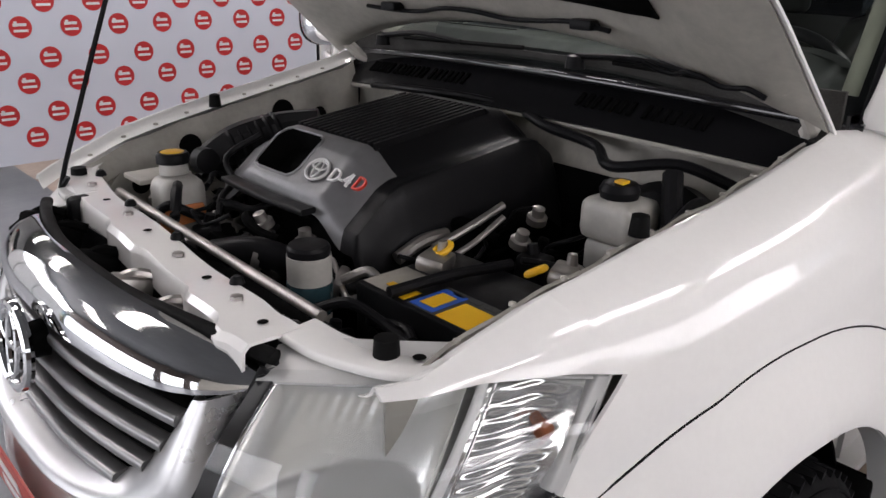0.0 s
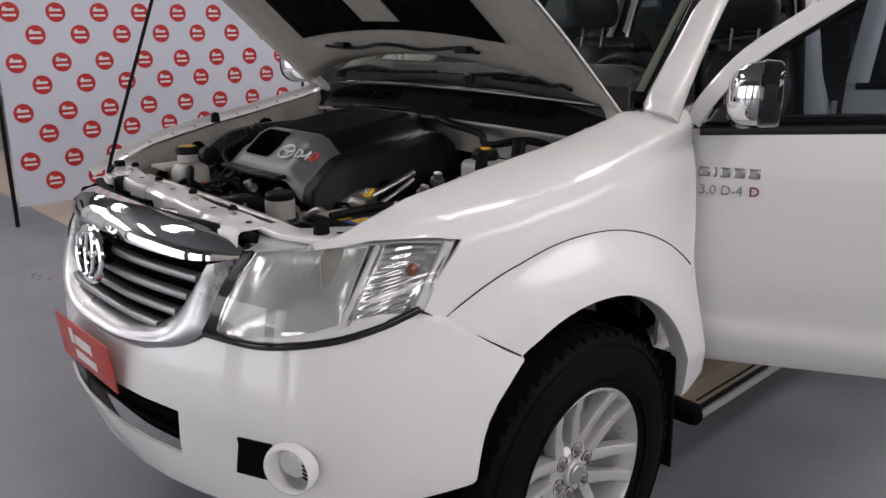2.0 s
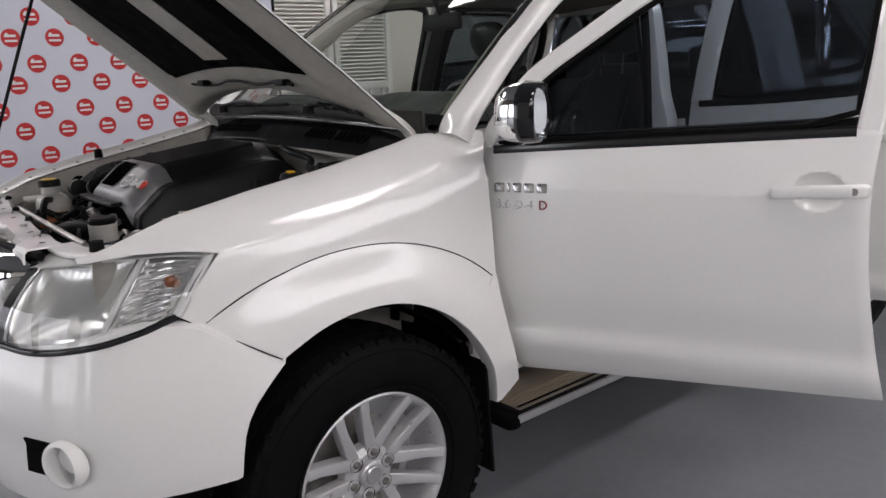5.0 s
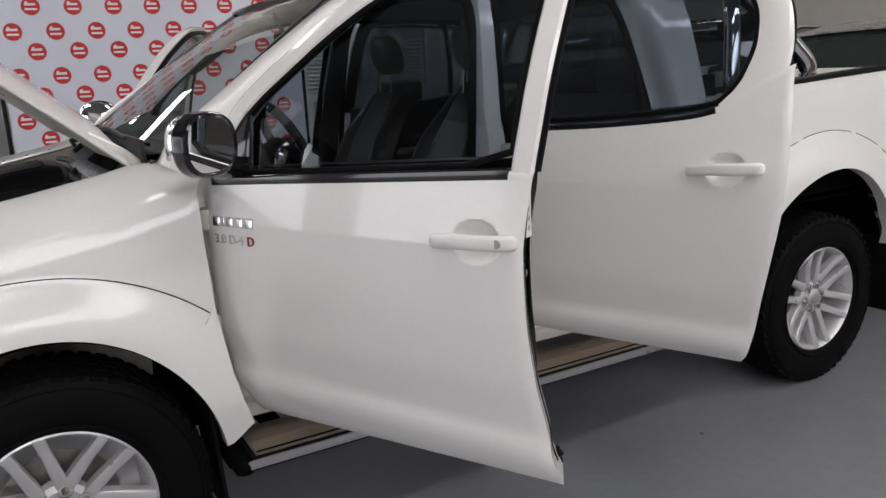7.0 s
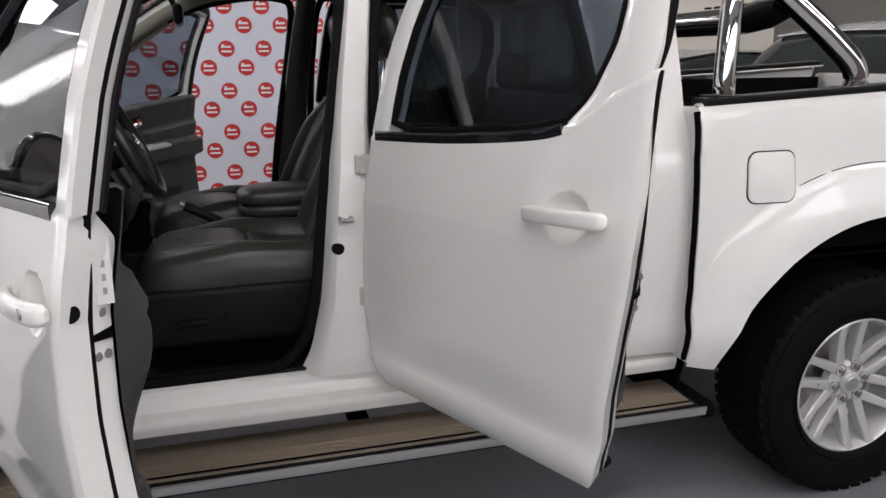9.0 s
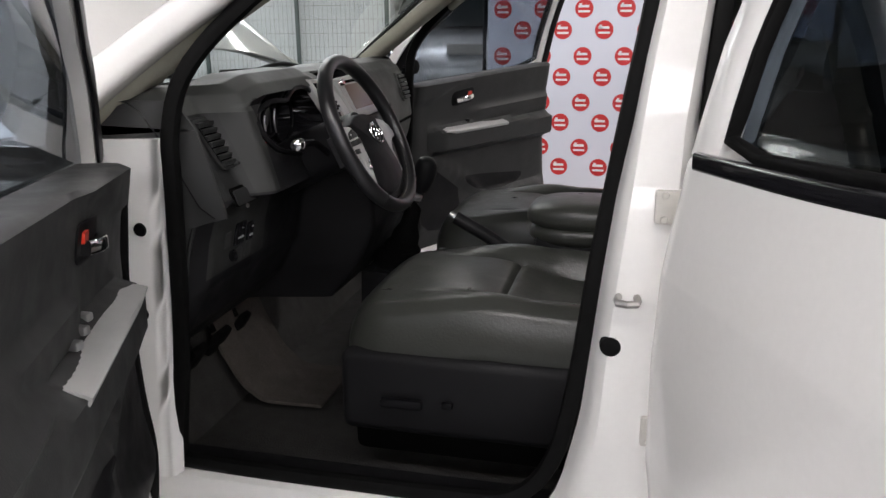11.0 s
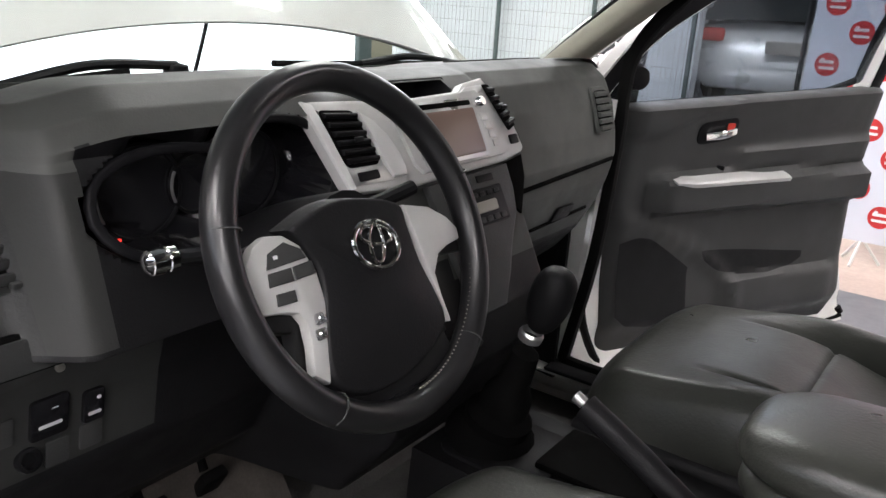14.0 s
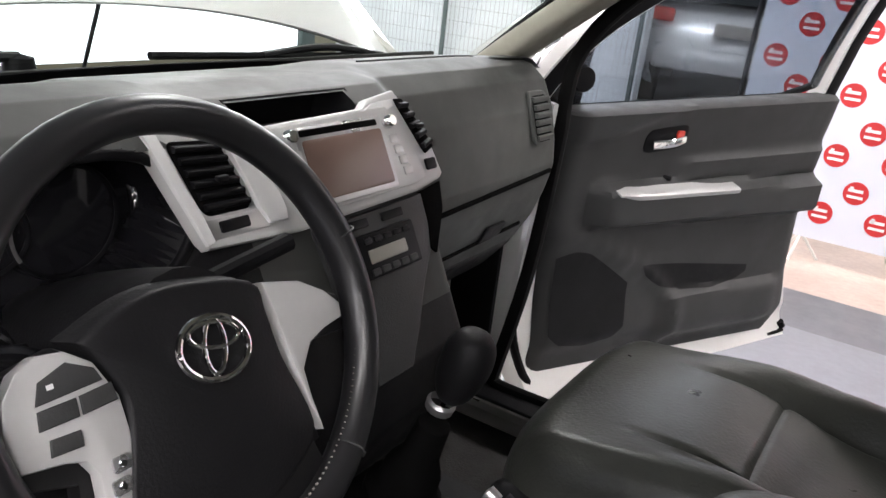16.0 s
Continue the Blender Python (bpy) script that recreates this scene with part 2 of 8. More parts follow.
def lathe(profile, origin, axis, n=32, bm=None):
    """Turns a profile [(along, radius)] round an axis through origin."""
    bm = bm or bmesh.new()
    ax = Vector(axis).normalized()
    s = ax.orthogonal().normalized()
    c = ax.cross(s)
    o = Vector(origin)
    rings = []
    for d, r in profile:
        if r < 1e-6:
            rings.append([bm.verts.new(o + ax * d)])
        else:
            rings.append([bm.verts.new(o + ax * d + (s * math.cos(2 * math.pi * k / n) + c * math.sin(2 * math.pi * k / n)) * r) for k in range(n)])
    for a, b in zip(rings, rings[1:]):
        for k in range(n):
            if len(a) == 1 and len(b) == 1:
                continue
            if len(a) == 1:
                bm.faces.new((a[0], b[k], b[(k + 1) % n]))
            elif len(b) == 1:
                bm.faces.new((a[k], a[(k + 1) % n], b[0]))
            else:
                bm.faces.new((a[k], a[(k + 1) % n], b[(k + 1) % n], b[k]))
    return bm


def plate(outline, to, depth, bevel=0.0, bm=None, seg=2):
    """A flat outline [(a, b)] raised by depth; to(a, b, h) gives the place in the world."""
    b = bmesh.new()
    lo = [b.verts.new(Vector((p[0], p[1], 0))) for p in outline]
    f = b.faces.new(lo)
    b.normal_update()
    if f.normal.z < 0:
        f.normal_flip()
    r = bmesh.ops.extrude_face_region(b, geom=[f])
    top = [v for v in r["geom"] if isinstance(v, bmesh.types.BMVert)]
    for v in top:
        v.co.z += depth
    if bevel:
        edges = [e for e in b.edges if all(abs(v.co.z - depth) < 1e-7 for v in e.verts)]
        bmesh.ops.bevel(b, geom=edges, offset=bevel, segments=seg, profile=0.5, affect="EDGES", clamp_overlap=True)
    for v in b.verts:
        v.co = Vector(to(*v.co))
    return join(bm, b)


def mirror_y(bm):
    for v in bm.verts:
        v.co.y = -v.co.y
    bmesh.ops.reverse_faces(bm, faces=bm.faces)
    return bm


def text_mesh(words, size, depth, to):
    """Raised letters as a bmesh; to(a, b, h) gives the place in the world."""
    cu = bpy.data.curves.new("letters", "FONT")
    cu.body, cu.size, cu.extrude, cu.align_x, cu.align_y = words, size, depth / 2, "CENTER", "CENTER"
    cu.resolution_u = 3
    ob = bpy.data.objects.new("letters", cu)
    scene.collection.objects.link(ob)
    dg = bpy.context.evaluated_depsgraph_get()
    me = bpy.data.meshes.new_from_object(ob.evaluated_get(dg))
    bm = bmesh.new()
    bm.from_mesh(me)
    bpy.data.objects.remove(ob)
    bpy.data.curves.remove(cu)
    bpy.data.meshes.remove(me)
    for v in bm.verts:
        v.co = Vector(to(*v.co))
    return bm

# ---- the hall ----
FLOOR = mat("grey_floor_paint", (0.215, 0.225, 0.245), 0.34, vary=0.10, vary_size=1.2, grain=0.06, grain_size=25, bump=0.05, bump_size=30)
FLOOR_DK = mat("dark_floor_band", (0.14, 0.145, 0.155), 0.4, vary=0.10, vary_size=2, grain=0.06, grain_size=25)
FLOOR_PK = mat("bare_concrete", (0.50, 0.40, 0.34), 0.6, vary=0.10, vary_size=2, grain=0.08, grain_size=25)
WALLP = mat("wall_paint", (0.68, 0.65, 0.59), 0.7, vary=0.05, vary_size=1.5, grain=0.03)
WALLG = mat("grey_wall_paint", (0.125, 0.105, 0.097), 0.8, vary=0.08, vary_size=1.5, grain=0.03)
CEIL = mat("roof_sheet", (0.13, 0.135, 0.14), 0.6, vary=0.06, vary_size=1.0)
TILEW = mat("white_wall_tile", (0.74, 0.75, 0.76), 0.25, vary=0.04, vary_size=2, grain=0.03)
GLOW = mat("daylit_glazing", (0.92, 0.96, 1.0), 0.5, emit=1.5)
TUBE = mat("lamp_diffuser", (1.0, 0.985, 0.96), 0.5, emit=9.0)
SHUT = mat("white_louvre_paint", (0.70, 0.70, 0.67), 0.5, vary=0.04, vary_size=3)
GATE = mat("gate_green", (0.06, 0.085, 0.08), 0.5, vary=0.06)
BANNER = mat("banner_vinyl", (0.60, 0.625, 0.70), 0.55, vary=0.03, vary_size=1.5, bump=0.1, bump_size=8)

X0, X1, Y0, Y1, H = -6.5, 11.0, -7.0, 8.6, 4.4


def structure(name, bm, material, label="", angle=35):
    return tagged(part(name, bm, material, None, label, angle), kind="structure")


structure("floor_far", box(((X0 + 0.45) / 2, (3.3 + Y1) / 2, -0.05), (0.45 - X0, Y1 - 3.3, 0.1)), FLOOR, "grey painted concrete floor beside the banner")
structure("floor", box(((X0 + X1) / 2, (Y0 + 3.3) / 2, -0.05), (X1 - X0, 3.3 - Y0, 0.1)), FLOOR, "grey painted concrete showroom floor, slightly glossy")
structure("floor_band", box(((0.45 + X1) / 2, 3.59, -0.05), (X1 - 0.45, 0.58, 0.1)), FLOOR_DK, "dark grey painted floor band beside the banner")
structure("floor_edge", box(((0.45 + X1) / 2, (3.88 + Y1) / 2, -0.05), (X1 - 0.45, Y1 - 3.88, 0.1)), FLOOR_PK, "bare pinkish concrete floor under the banner")
structure("wall_north", box(((X0 - 1.9) / 2, Y1 + 0.1, 1.425), (-1.9 - X0, 0.2, 2.85)), TILEW, "white tiled hall wall")
structure("wall_north_lintel", box(((X0 - 1.9) / 2, Y1 + 0.1, 4.25), (-1.9 - X0, 0.2, 0.3)), TILEW, "white hall wall above the windows")
YF = 16.6
structure("floor_back", box(((X0 + X1) / 2, (Y1 + YF) / 2, -0.05), (X1 - X0, YF - Y1, 0.1)), FLOOR, "grey painted concrete floor of the back hall")
structure("wall_far", box(((X0 + X1) / 2, YF + 0.1, H / 2), (X1 - X0 + 0.4, 0.2, H)), TILEW, "white tiled wall of the back hall")
structure("wall_back_west", box((-4.3, (Y1 + 0.2 + YF) / 2, H / 2), (0.2, YF - Y1 - 0.2, H)), TILEW, "white side wall of the back hall")
win = tagged(thing("window_1", "row of high steel-framed daylit windows", "window"), kind="structure")
for k in range(4):
    part("window_pane", box((-6.0 + k * 1.0 - 0.0, Y1 + 0.1, 3.475), (0.93, 0.02, 1.22)), GLOW, win)
    part("mullion", box((-6.5 + k * 1.0, Y1 + 0.08, 3.475), (0.07, 0.12, 1.25), 0.008), SHUT, win)
structure("wall_south", box(((X0 + X1) / 2, Y0 - 0.1, 1.4), (X1 - X0 + 0.4, 0.2, 2.8)), WALLG, "plain brown-grey hall wall")
structure("wall_south_lintel", box(((X0 + X1) / 2, Y0 - 0.1, 4.2), (X1 - X0 + 0.4, 0.2, 0.4)), WALLG, "plain brown-grey wall above the windows")
win2 = tagged(thing("window_2", "long row of high steel-framed daylit windows", "window"), kind="structure")
for k in range(16):
    part("window_pane", box((-5.95 + k * 1.1, Y0 - 0.1, 3.4), (1.02, 0.02, 1.18)), GLOW, win2)
    part("mullion", box((-6.5 + k * 1.1, Y0 - 0.08, 3.4), (0.08, 0.12, 1.2), 0.008), SHUT, win2)
structure("wall_east", box((X1 + 0.1, (Y0 + YF) / 2, H / 2), (0.2, YF - Y0, H)), WALLP, "plain light hall wall")
# street side: wall round a wide door of daylit mesh
structure("wall_west", box((X0 - 0.1, (Y0 - 2.4) / 2, H / 2), (0.2, -2.4 - Y0, H)), WALLP, "plain light hall wall")
# Low lintel and two unseen columns, added to break up daylight in the reflections.
structure("wall_west_lintel", box((X0 - 0.1, (Y1 - 2.4) / 2, 3.55), (0.2, Y1 + 2.4, 1.7)), WALLG, "plain grey wall above the street door, set low to cut reflected daylight")
for cy_ in (-1.3, 0.9):
    structure("column", box((X0 + 0.45, cy_, H / 2), (0.3, 0.55, H), 0.01), WALLG, "unseen grey column added to break up reflected daylight")
structure("daylight_backdrop", box((X0 - 0.5, (Y1 - 2.4) / 2, 1.7), (0.05, Y1 + 2.4, 3.4)), GLOW, "bright daylight outside the street door")
structure("partition", box((4.2, 5.0, H / 2), (6.0, 0.16, H)), WALLP, "light painted partition behind the banner")

# roof with corrugation and lamps
bm = bmesh.new()
nr = 70
grid(lambda u, v: (X0 + (X1 - X0) * u, Y0 + (YF - Y0) * v, H + (0.03 if round(u * 2 * nr) % 2 else 0.0)), 2 * nr, 1, bm)
solid(bm, 0.03)
structure("ceiling", bm, CEIL, "corrugated grey sheet roof")
for lx, ly in LAMPS:
    lamp = thing("ceiling_light", "long white ceiling light fitting, out of view and assumed", "lamp", "ceiling lights")
    lamp.location = (lx, ly, 4.31)
    part("housing", box((0, 0, 0.03), (2.0, 0.62, 0.05), 0.01), WHITE_IN, lamp)
    part("diffuser", box((0, 0, -0.006), (1.92, 0.56, 0.02), 0.006), TUBE, lamp)

# mesh gate along the far side, hung on one thick post beside the open street door
gate = thing("mesh_gate", "dark green steel mesh gate before the white wall", "gate")
part("post", box((X0 + 0.08, 7.85, 1.7), (0.10, 0.26, 3.4), 0.01), GATE, gate, "thick green steel post")
for gx in (-4.6, -3.2, -1.92):
    part("post", box((gx, 8.5, 1.4), (0.05, 0.05, 2.8), 0.008), GATE, gate)
bm = bmesh.new()
for k in range(70):
    box((X0 + 0.1 + 0.065 * k, 8.5, 1.4), (0.004, 0.004, 2.8), bm=bm)
for k in range(16):
    box((X0 + 2.34, 8.497, 0.08 + 0.18 * k), (4.5, 0.004, 0.005), bm=bm)
tagged(part("mesh", bm, GREYPRINT, gate, "thin welded wire mesh"), kind="stuff")

# the banner on its stand
BX0, BX1, BZ0, BZ1, BY = 0.20, 2.74, 0.15, 2.75, 4.5
banner = thing("banner", "white vinyl backdrop banner with red round logos on a thin stand", "banner")
part("sheet", box(((BX0 + BX1) / 2, BY, (BZ0 + BZ1) / 2), (BX1 - BX0, 0.006, BZ1 - BZ0)), BANNER, banner)
for px in (BX0 - 0.03, BX1 + 0.02):
    part("pole", tube([(px, BY + 0.01, 0), (px, BY + 0.01, BZ1 + 0.03)], 0.016, smooth=0), BLACK, banner, "black tubular pole")
for fx in (0.72, 1.5, 2.3):
    b = tube([(fx, BY + 0.02, 0.15), (fx, BY + 0.02, 0.35)], 0.012, smooth=0)
    for a in (20, 140, 260):
        tube([(fx, BY + 0.02, 0.17), (fx + 0.13 * math.cos(radians(a)), BY + 0.02 + 0.13 * math.sin(radians(a)), 0.008)], 0.009, bm=b, smooth=0)
    part("foot", b, SHUT, banner, "white tripod foot")
disc_bm = bmesh.new()
lathe([(0.0, 0.0), (0.0, 0.070), (0.002, 0.069), (0.0025, 0.0)], (0, 0, 0), (0, -1, 0), 28, disc_bm)
disc_me = bpy.data.meshes.new("logo_disc")
disc_bm.to_mesh(disc_me)
disc_me.materials.append(RED)
bar_bm = bmesh.new()
box((-0.004, -0.0035, 0.016), (0.082, 0.002, 0.018), bm=bar_bm)
box((-0.028, -0.0035, 0.022), (0.020, 0.002, 0.032), bm=bar_bm)
box((0.0, -0.0035, -0.022), (0.088, 0.002, 0.016), bm=bar_bm)
bar_me = bpy.data.meshes.new("logo_bar")
bar_bm.to_mesh(bar_me)
bar_me.materials.append(PAPER)
row = 0
for k in range(14):
    z = (0.32 if k % 2 == 0 else 0.48) + 0.358 * (k // 2)
    for i in range(9):
        x = 0.32 + 0.3165 * i + (0.158 if k % 2 == 0 else 0.0)
        if x < BX0 + 0.06 or x > BX1 - 0.06 or z > BZ1 - 0.06:
            continue
        disc = new("logo_disc", disc_me)
        disc.parent, disc.location = banner, (x, BY - 0.0035, z)
        bars = new("logo_bar", bar_me)
        bars.parent = disc

# white louvred doors beside the banner
louvre = thing("louvre_door", "white painted louvred metal double door", "door")
for dx0 in (2.86, 3.62):
    leaf = part("leaf_frame", box((dx0 + 0.03, 4.83, 1.3), (0.06, 0.05, 2.6), 0.006), SHUT, louvre)
    for fx, fz, sx, sz in ((dx0 + 0.70, 1.3, 0.06, 2.6), (dx0 + 0.365, 0.10, 0.61, 0.2), (dx0 + 0.365, 1.22, 0.61, 0.08), (dx0 + 0.365, 2.57, 0.61, 0.06)):
        part("rail", box((fx, 4.83, fz), (sx, 0.05, sz), 0.006), SHUT, leaf)
    slat_bm = box((0, 0, 0), (0.60, 0.030, 0.006), rot=Euler((radians(35), 0, 0)).to_matrix())
    slat_me = bpy.data.meshes.new("slat")
    slat_bm.to_mesh(slat_me)
    slat_me.materials.append(SHUT)
    for k in range(31):
        s = new("slat", slat_me)
        s.parent, s.location = leaf, (dx0 + 0.365, 4.83, 1.29 + 0.04 * k)
    for k in range(4):
        part("bar", box((dx0 + 0.13 + 0.155 * k, 4.83, 0.69), (0.03, 0.03, 0.98), 0.004), SHUT, leaf)
    part("panel", box((dx0 + 0.365, 4.86, 0.69), (0.61, 0.01, 0.98)), TILEW, leaf)

# ---- the truck: x runs from the front axle to the back, its left side faces -y ----
truck = thing("pickup_truck", "white double-cab pickup truck with open bonnet and open doors", "pickup truck")
PROF = [(0.48, -0.085), (0.53, -0.062), (0.56, -0.045), (0.60, -0.028), (0.632, -0.014), (0.66, -0.011), (0.695, -0.018), (0.74, -0.012), (0.80, -0.002), (0.95, 0.004), (1.10, 0.0), (1.17, -0.012),
        (1.225, -0.034), (1.26, -0.052), (1.30, -0.072), (1.45, -0.118), (1.60, -0.172), (1.72, -0.235), (1.78, -0.30)]


def prof(z):
    """How far the body side stands out at height z, against its widest line."""
    return interp(z, PROF)


def thicken(bm, vec):
    """Gives a sheet thickness by drawing it out along vec."""
    bmesh.ops.dissolve_degenerate(bm, dist=1e-5, edges=bm.edges)
    r = bmesh.ops.extrude_face_region(bm, geom=list(bm.faces), use_keep_orig=True)
    for v in r["geom"]:
        if isinstance(v, bmesh.types.BMVert):
            v.co += Vector(vec)
    return bm


# --- front wings ---
TOP_Z = [(-0.60, 1.058), (-0.56, 1.068), (-0.478, 1.098), (-0.391, 1.128), (-0.203, 1.165), (0.011, 1.199), (0.257, 1.245), (0.30, 1.259), (0.36, 1.258), (0.47, 1.257)]
TOP_Y = [(-0.60, 0.60), (-0.56, 0.63), (-0.30, 0.668), (0.0, 0.695), (0.30, 0.705), (0.36, 0.732), (0.47, 0.792)]
MID_Y = [(-0.60, 0.66), (-0.44, 0.742), (-0.33, 0.785), (-0.20, 0.825), (0.0, 0.85), (0.30, 0.862), (0.52, 0.868)]
ROLL = [(0.0, 0.0), (0.012, 0.22), (0.03, 0.43), (0.06, 0.62), (0.10, 0.78), (0.16, 0.90), (0.24, 0.97), (0.32, 1.0)]
HUB_F, HUB_R, HUB_Z = 0.0, 3.085, 0.383


def wing_y(x, z):
    dz = max(0.0, interp(x, TOP_Z) - z)
    y = interp(x, TOP_Y) + (interp(x, MID_Y) - interp(x, TOP_Y)) * interp(dz, ROLL)
    r = math.hypot(x - HUB_F, (z - HUB_Z) * 1.02)
    if r < 0.642:
        y += 0.006 + 0.034 * smooth01((0.642 - r) / 0.14)
    if z < 0.60:
        y -= 0.03 * (0.60 - z) / 0.12
    return y


def opening_f(a):
    c, s = math.cos(a), math.sin(a)
    return 1 / math.sqrt((c / 0.435) ** 2 + (s / 0.482) ** 2) if s > 0 else 0.435 / abs(c)


def hit_line(a, p, q, c):
    """Distance from c along angle a to the line through p and q."""
    d = Vector((math.cos(a), math.sin(a)))
    p, q, c = Vector(p), Vector(q), Vector(c)
    n = Vector((q.y - p.y, p.x - q.x))
    return (p - c).dot(n) / d.dot(n)


def polar(bm, c, angles, inner, outer, crease, yf, lip=0.05, split=0.0):
    rows = []
    for a in angles:
        ri, ro = inner(a), outer(a)
        tail = []
        if split and ro > split + 0.02:
            tail, ro = [split + (ro - split) * t for t in (0.2, 0.4, 0.6, 0.75, 0.87, 0.95, 1.0)], split
        elif split:
            tail, ro = [ro - 0.0105 + 0.0015 * t for t in range(1, 8)], ro - 0.0105
        rc = min(max(crease(a), ri + 0.004), ro - 0.004)
        rs = [ri + (rc - ri) * t for t in (0, 0.06, 0.2, 0.4, 0.6, 0.8, 0.97)] + [rc] + [rc + (ro - rc) * t for t in (0.03, 0.18, 0.35, 0.5, 0.62, 0.72, 0.80, 0.87, 0.92, 0.96, 0.985, 1.0)] + tail
        pts = []
        if lip:
            pts.append((ri, -lip))
        for r in rs:
            pts.append((r, 0.0))
        row = []
        for r, dy in pts:
            x, z = c[0] + r * math.cos(a), c[1] + r * math.sin(a)
            row.append(bm.verts.new((x, -(yf(x, z) + dy), z)))
        rows.append(row)
    for r, s in zip(rows, rows[1:]):
        for j in range(len(r) - 1):
            bm.faces.new((r[j], s[j], s[j + 1], r[j + 1]))


ARCH_J, HL_BOT, HL_TIP = (-0.245, 0.786), (-0.443, 0.914), (-0.330, 1.045)
REAR_F = [(0.470, 1.257), (0.444, 1.225), (0.433, 1.17), (0.432, 1.05), (0.440, 0.869), (0.462, 0.69), (0.480, 0.604), (0.508, 0.520), (0.446, 0.468)]


def wing(right=False):
    c = (HUB_F, HUB_Z)
    ang = lambda p: math.atan2(p[1] - c[1], p[0] - c[0])
    bm = bmesh.new()
    # ahead of the lamp tip: between bumper joint and lamp edge
    a0, a1, a2 = ang(HL_BOT) - 0.004, ang(ARCH_J), ang(HL_TIP)
    inner = lambda a: hit_line(a, ARCH_J, HL_BOT, c) if a > a1 else opening_f(a)
    lamp_edge = lambda a: max(inner(a) + 0.01, hit_line(a, HL_BOT, HL_TIP, c))
    polar(bm, c, [a0 + (a1 + 1e-6 - a0) * k / 5 for k in range(6)], inner, lamp_edge, lambda a: 0.642, wing_y, 0.0)
    polar(bm, c, [a1 + (a2 - a1) * k / 3 for k in range(4)], opening_f, lamp_edge, lambda a: 0.642, wing_y, 0.045)
    # main part
    edge = [(x, z) for x, z in TOP_Z if -0.36 < x < 0.46]
    edge = [(-0.384, interp(-0.384, TOP_Z))] + edge + REAR_F

    def outer(a):
        best = 0.0
        for p, q in zip(edge, edge[1:]):
            lo, hi = sorted((ang(p), ang(q)))
            if lo - 1e-6 <= a <= hi + 1e-6 and hi - lo > 1e-6:
                best = max(best, hit_line(a, p, q, c))
        return best or 0.45

    end = ang(REAR_F[-1])
    angles = sorted({a2 + (end - a2) * k / 46 for k in range(47)} | {ang(p) for p in edge if end < ang(p) < a2}, reverse=True)
    polar(bm, c, angles, opening_f, outer, lambda a: 0.642, wing_y, 0.045, math.hypot(HL_TIP[0] - c[0], HL_TIP[1] - c[1]))
    # the point that runs forward above the lamp
    low = [(-0.60, 1.046), (-0.50, 1.058), (-0.40, 1.056), (-0.33, 1.045)]
    def spike(u, v):
        x = -0.60 + 0.27 * u - 0.036 * v * u
        z0, z1 = interp(x, low), interp(x, TOP_Z)
        z = z0 + (z1 - z0) * v
        return (x, -wing_y(x, z), z)
    grid(spike, 8, 6, bm)
    # inward flange along the bonnet gap
    def flange(u, v):
        x = -0.60 + 1.0 * u
        return (x, -(interp(x, TOP_Y) - 0.030 * v), interp(x, TOP_Z) - 0.012 * min(1, v * 3) - 0.012 * v)
    grid(flange, 24, 4, bm)
    bmesh.ops.remove_doubles(bm, verts=bm.verts, dist=2e-4)
    thicken(bm, (0, 0.006, -0.001))
    if right:
        mirror_y(bm)
    ob = part("front_wing", bm, WHITE, truck, "glossy white front wing with flared wheel arch")
    sg = 1 if right else -1
    arc = []
    for k in range(41):
        a = radians(126.5 - 89 * k / 40)
        x, z = HUB_F + 0.642 * math.cos(a), HUB_Z + 0.642 * math.sin(a) / 1.02
        if x < interp(z, [(q[1], q[0]) for q in REAR_F[::-1]]) - 0.002:
            arc.append(Vector((x, sg * (wing_y(x, z + 0.002) + 0.0015), z)))
    part("flare_gap", sweep(arc, rounded(0.0032, 0.004, 0.001, 1), up=(0, sg, 0)), RUBBER, ob, "dark gap line above the flare")
    line = [Vector((x, sg * (wing_y(x, z) + 0.001), z)) for x, z in [(HL_BOT[0] + (ARCH_J[0] - HL_BOT[0]) * k / 8, HL_BOT[1] + (ARCH_J[1] - HL_BOT[1]) * k / 8) for k in range(9)]]
    part("bumper_gap", sweep(line, rounded(0.0032, 0.004, 0.001, 1), up=(0, sg, 0)), RUBBER, ob)
    return ob


wing()
wing(True)

# --- nose: bumper, grille, lamps ---
PLAN = [(-0.848, 0.0), (-0.842, 0.15), (-0.815, 0.30), (-0.772, 0.45), (-0.705, 0.60), (-0.625, 0.70), (-0.52, 0.775), (-0.42, 0.825), (-0.33, 0.862), (-0.24, 0.885), (-0.18, 0.892)]
CURVE = spline([(x, y, 0) for x, y in PLAN], 8)
NOSE_DX = [(0.38, 0.085), (0.43, 0.045), (0.47, 0.018), (0.53, 0.002), (0.60, 0.0), (0.68, 0.004), (0.74, 0.010), (0.80, 0.028), (0.88, 0.05), (0.95, 0.062), (1.02, 0.085), (1.06, 0.13)]
BUMP_TOP = [(0, 0.768), (0.2, 0.775), (0.33, 0.803), (0.41, 0.845), (0.55, 0.850), (0.65, 0.872), (0.735, 0.905), (0.9, 0.905)]


def plan(s):
    """Point and outward normal of the nose's plan line at s from 0 (middle) to 1."""
    f = s * (len(CURVE) - 1)
    i = min(int(f), len(CURVE) - 2)
    a, b = CURVE[i], CURVE[i + 1]
    p, t = a.lerp(b, f - i), (b - a).normalized()
    return p, Vector((-t.y, t.x, 0))


def nose(s, z, out=0.0):
    sign = -1 if s >= 0 else 1
    p, n = plan(abs(s))
    q = p + n * (out - interp(z, NOSE_DX))
    return Vector((q.x, sign * q.y, z))


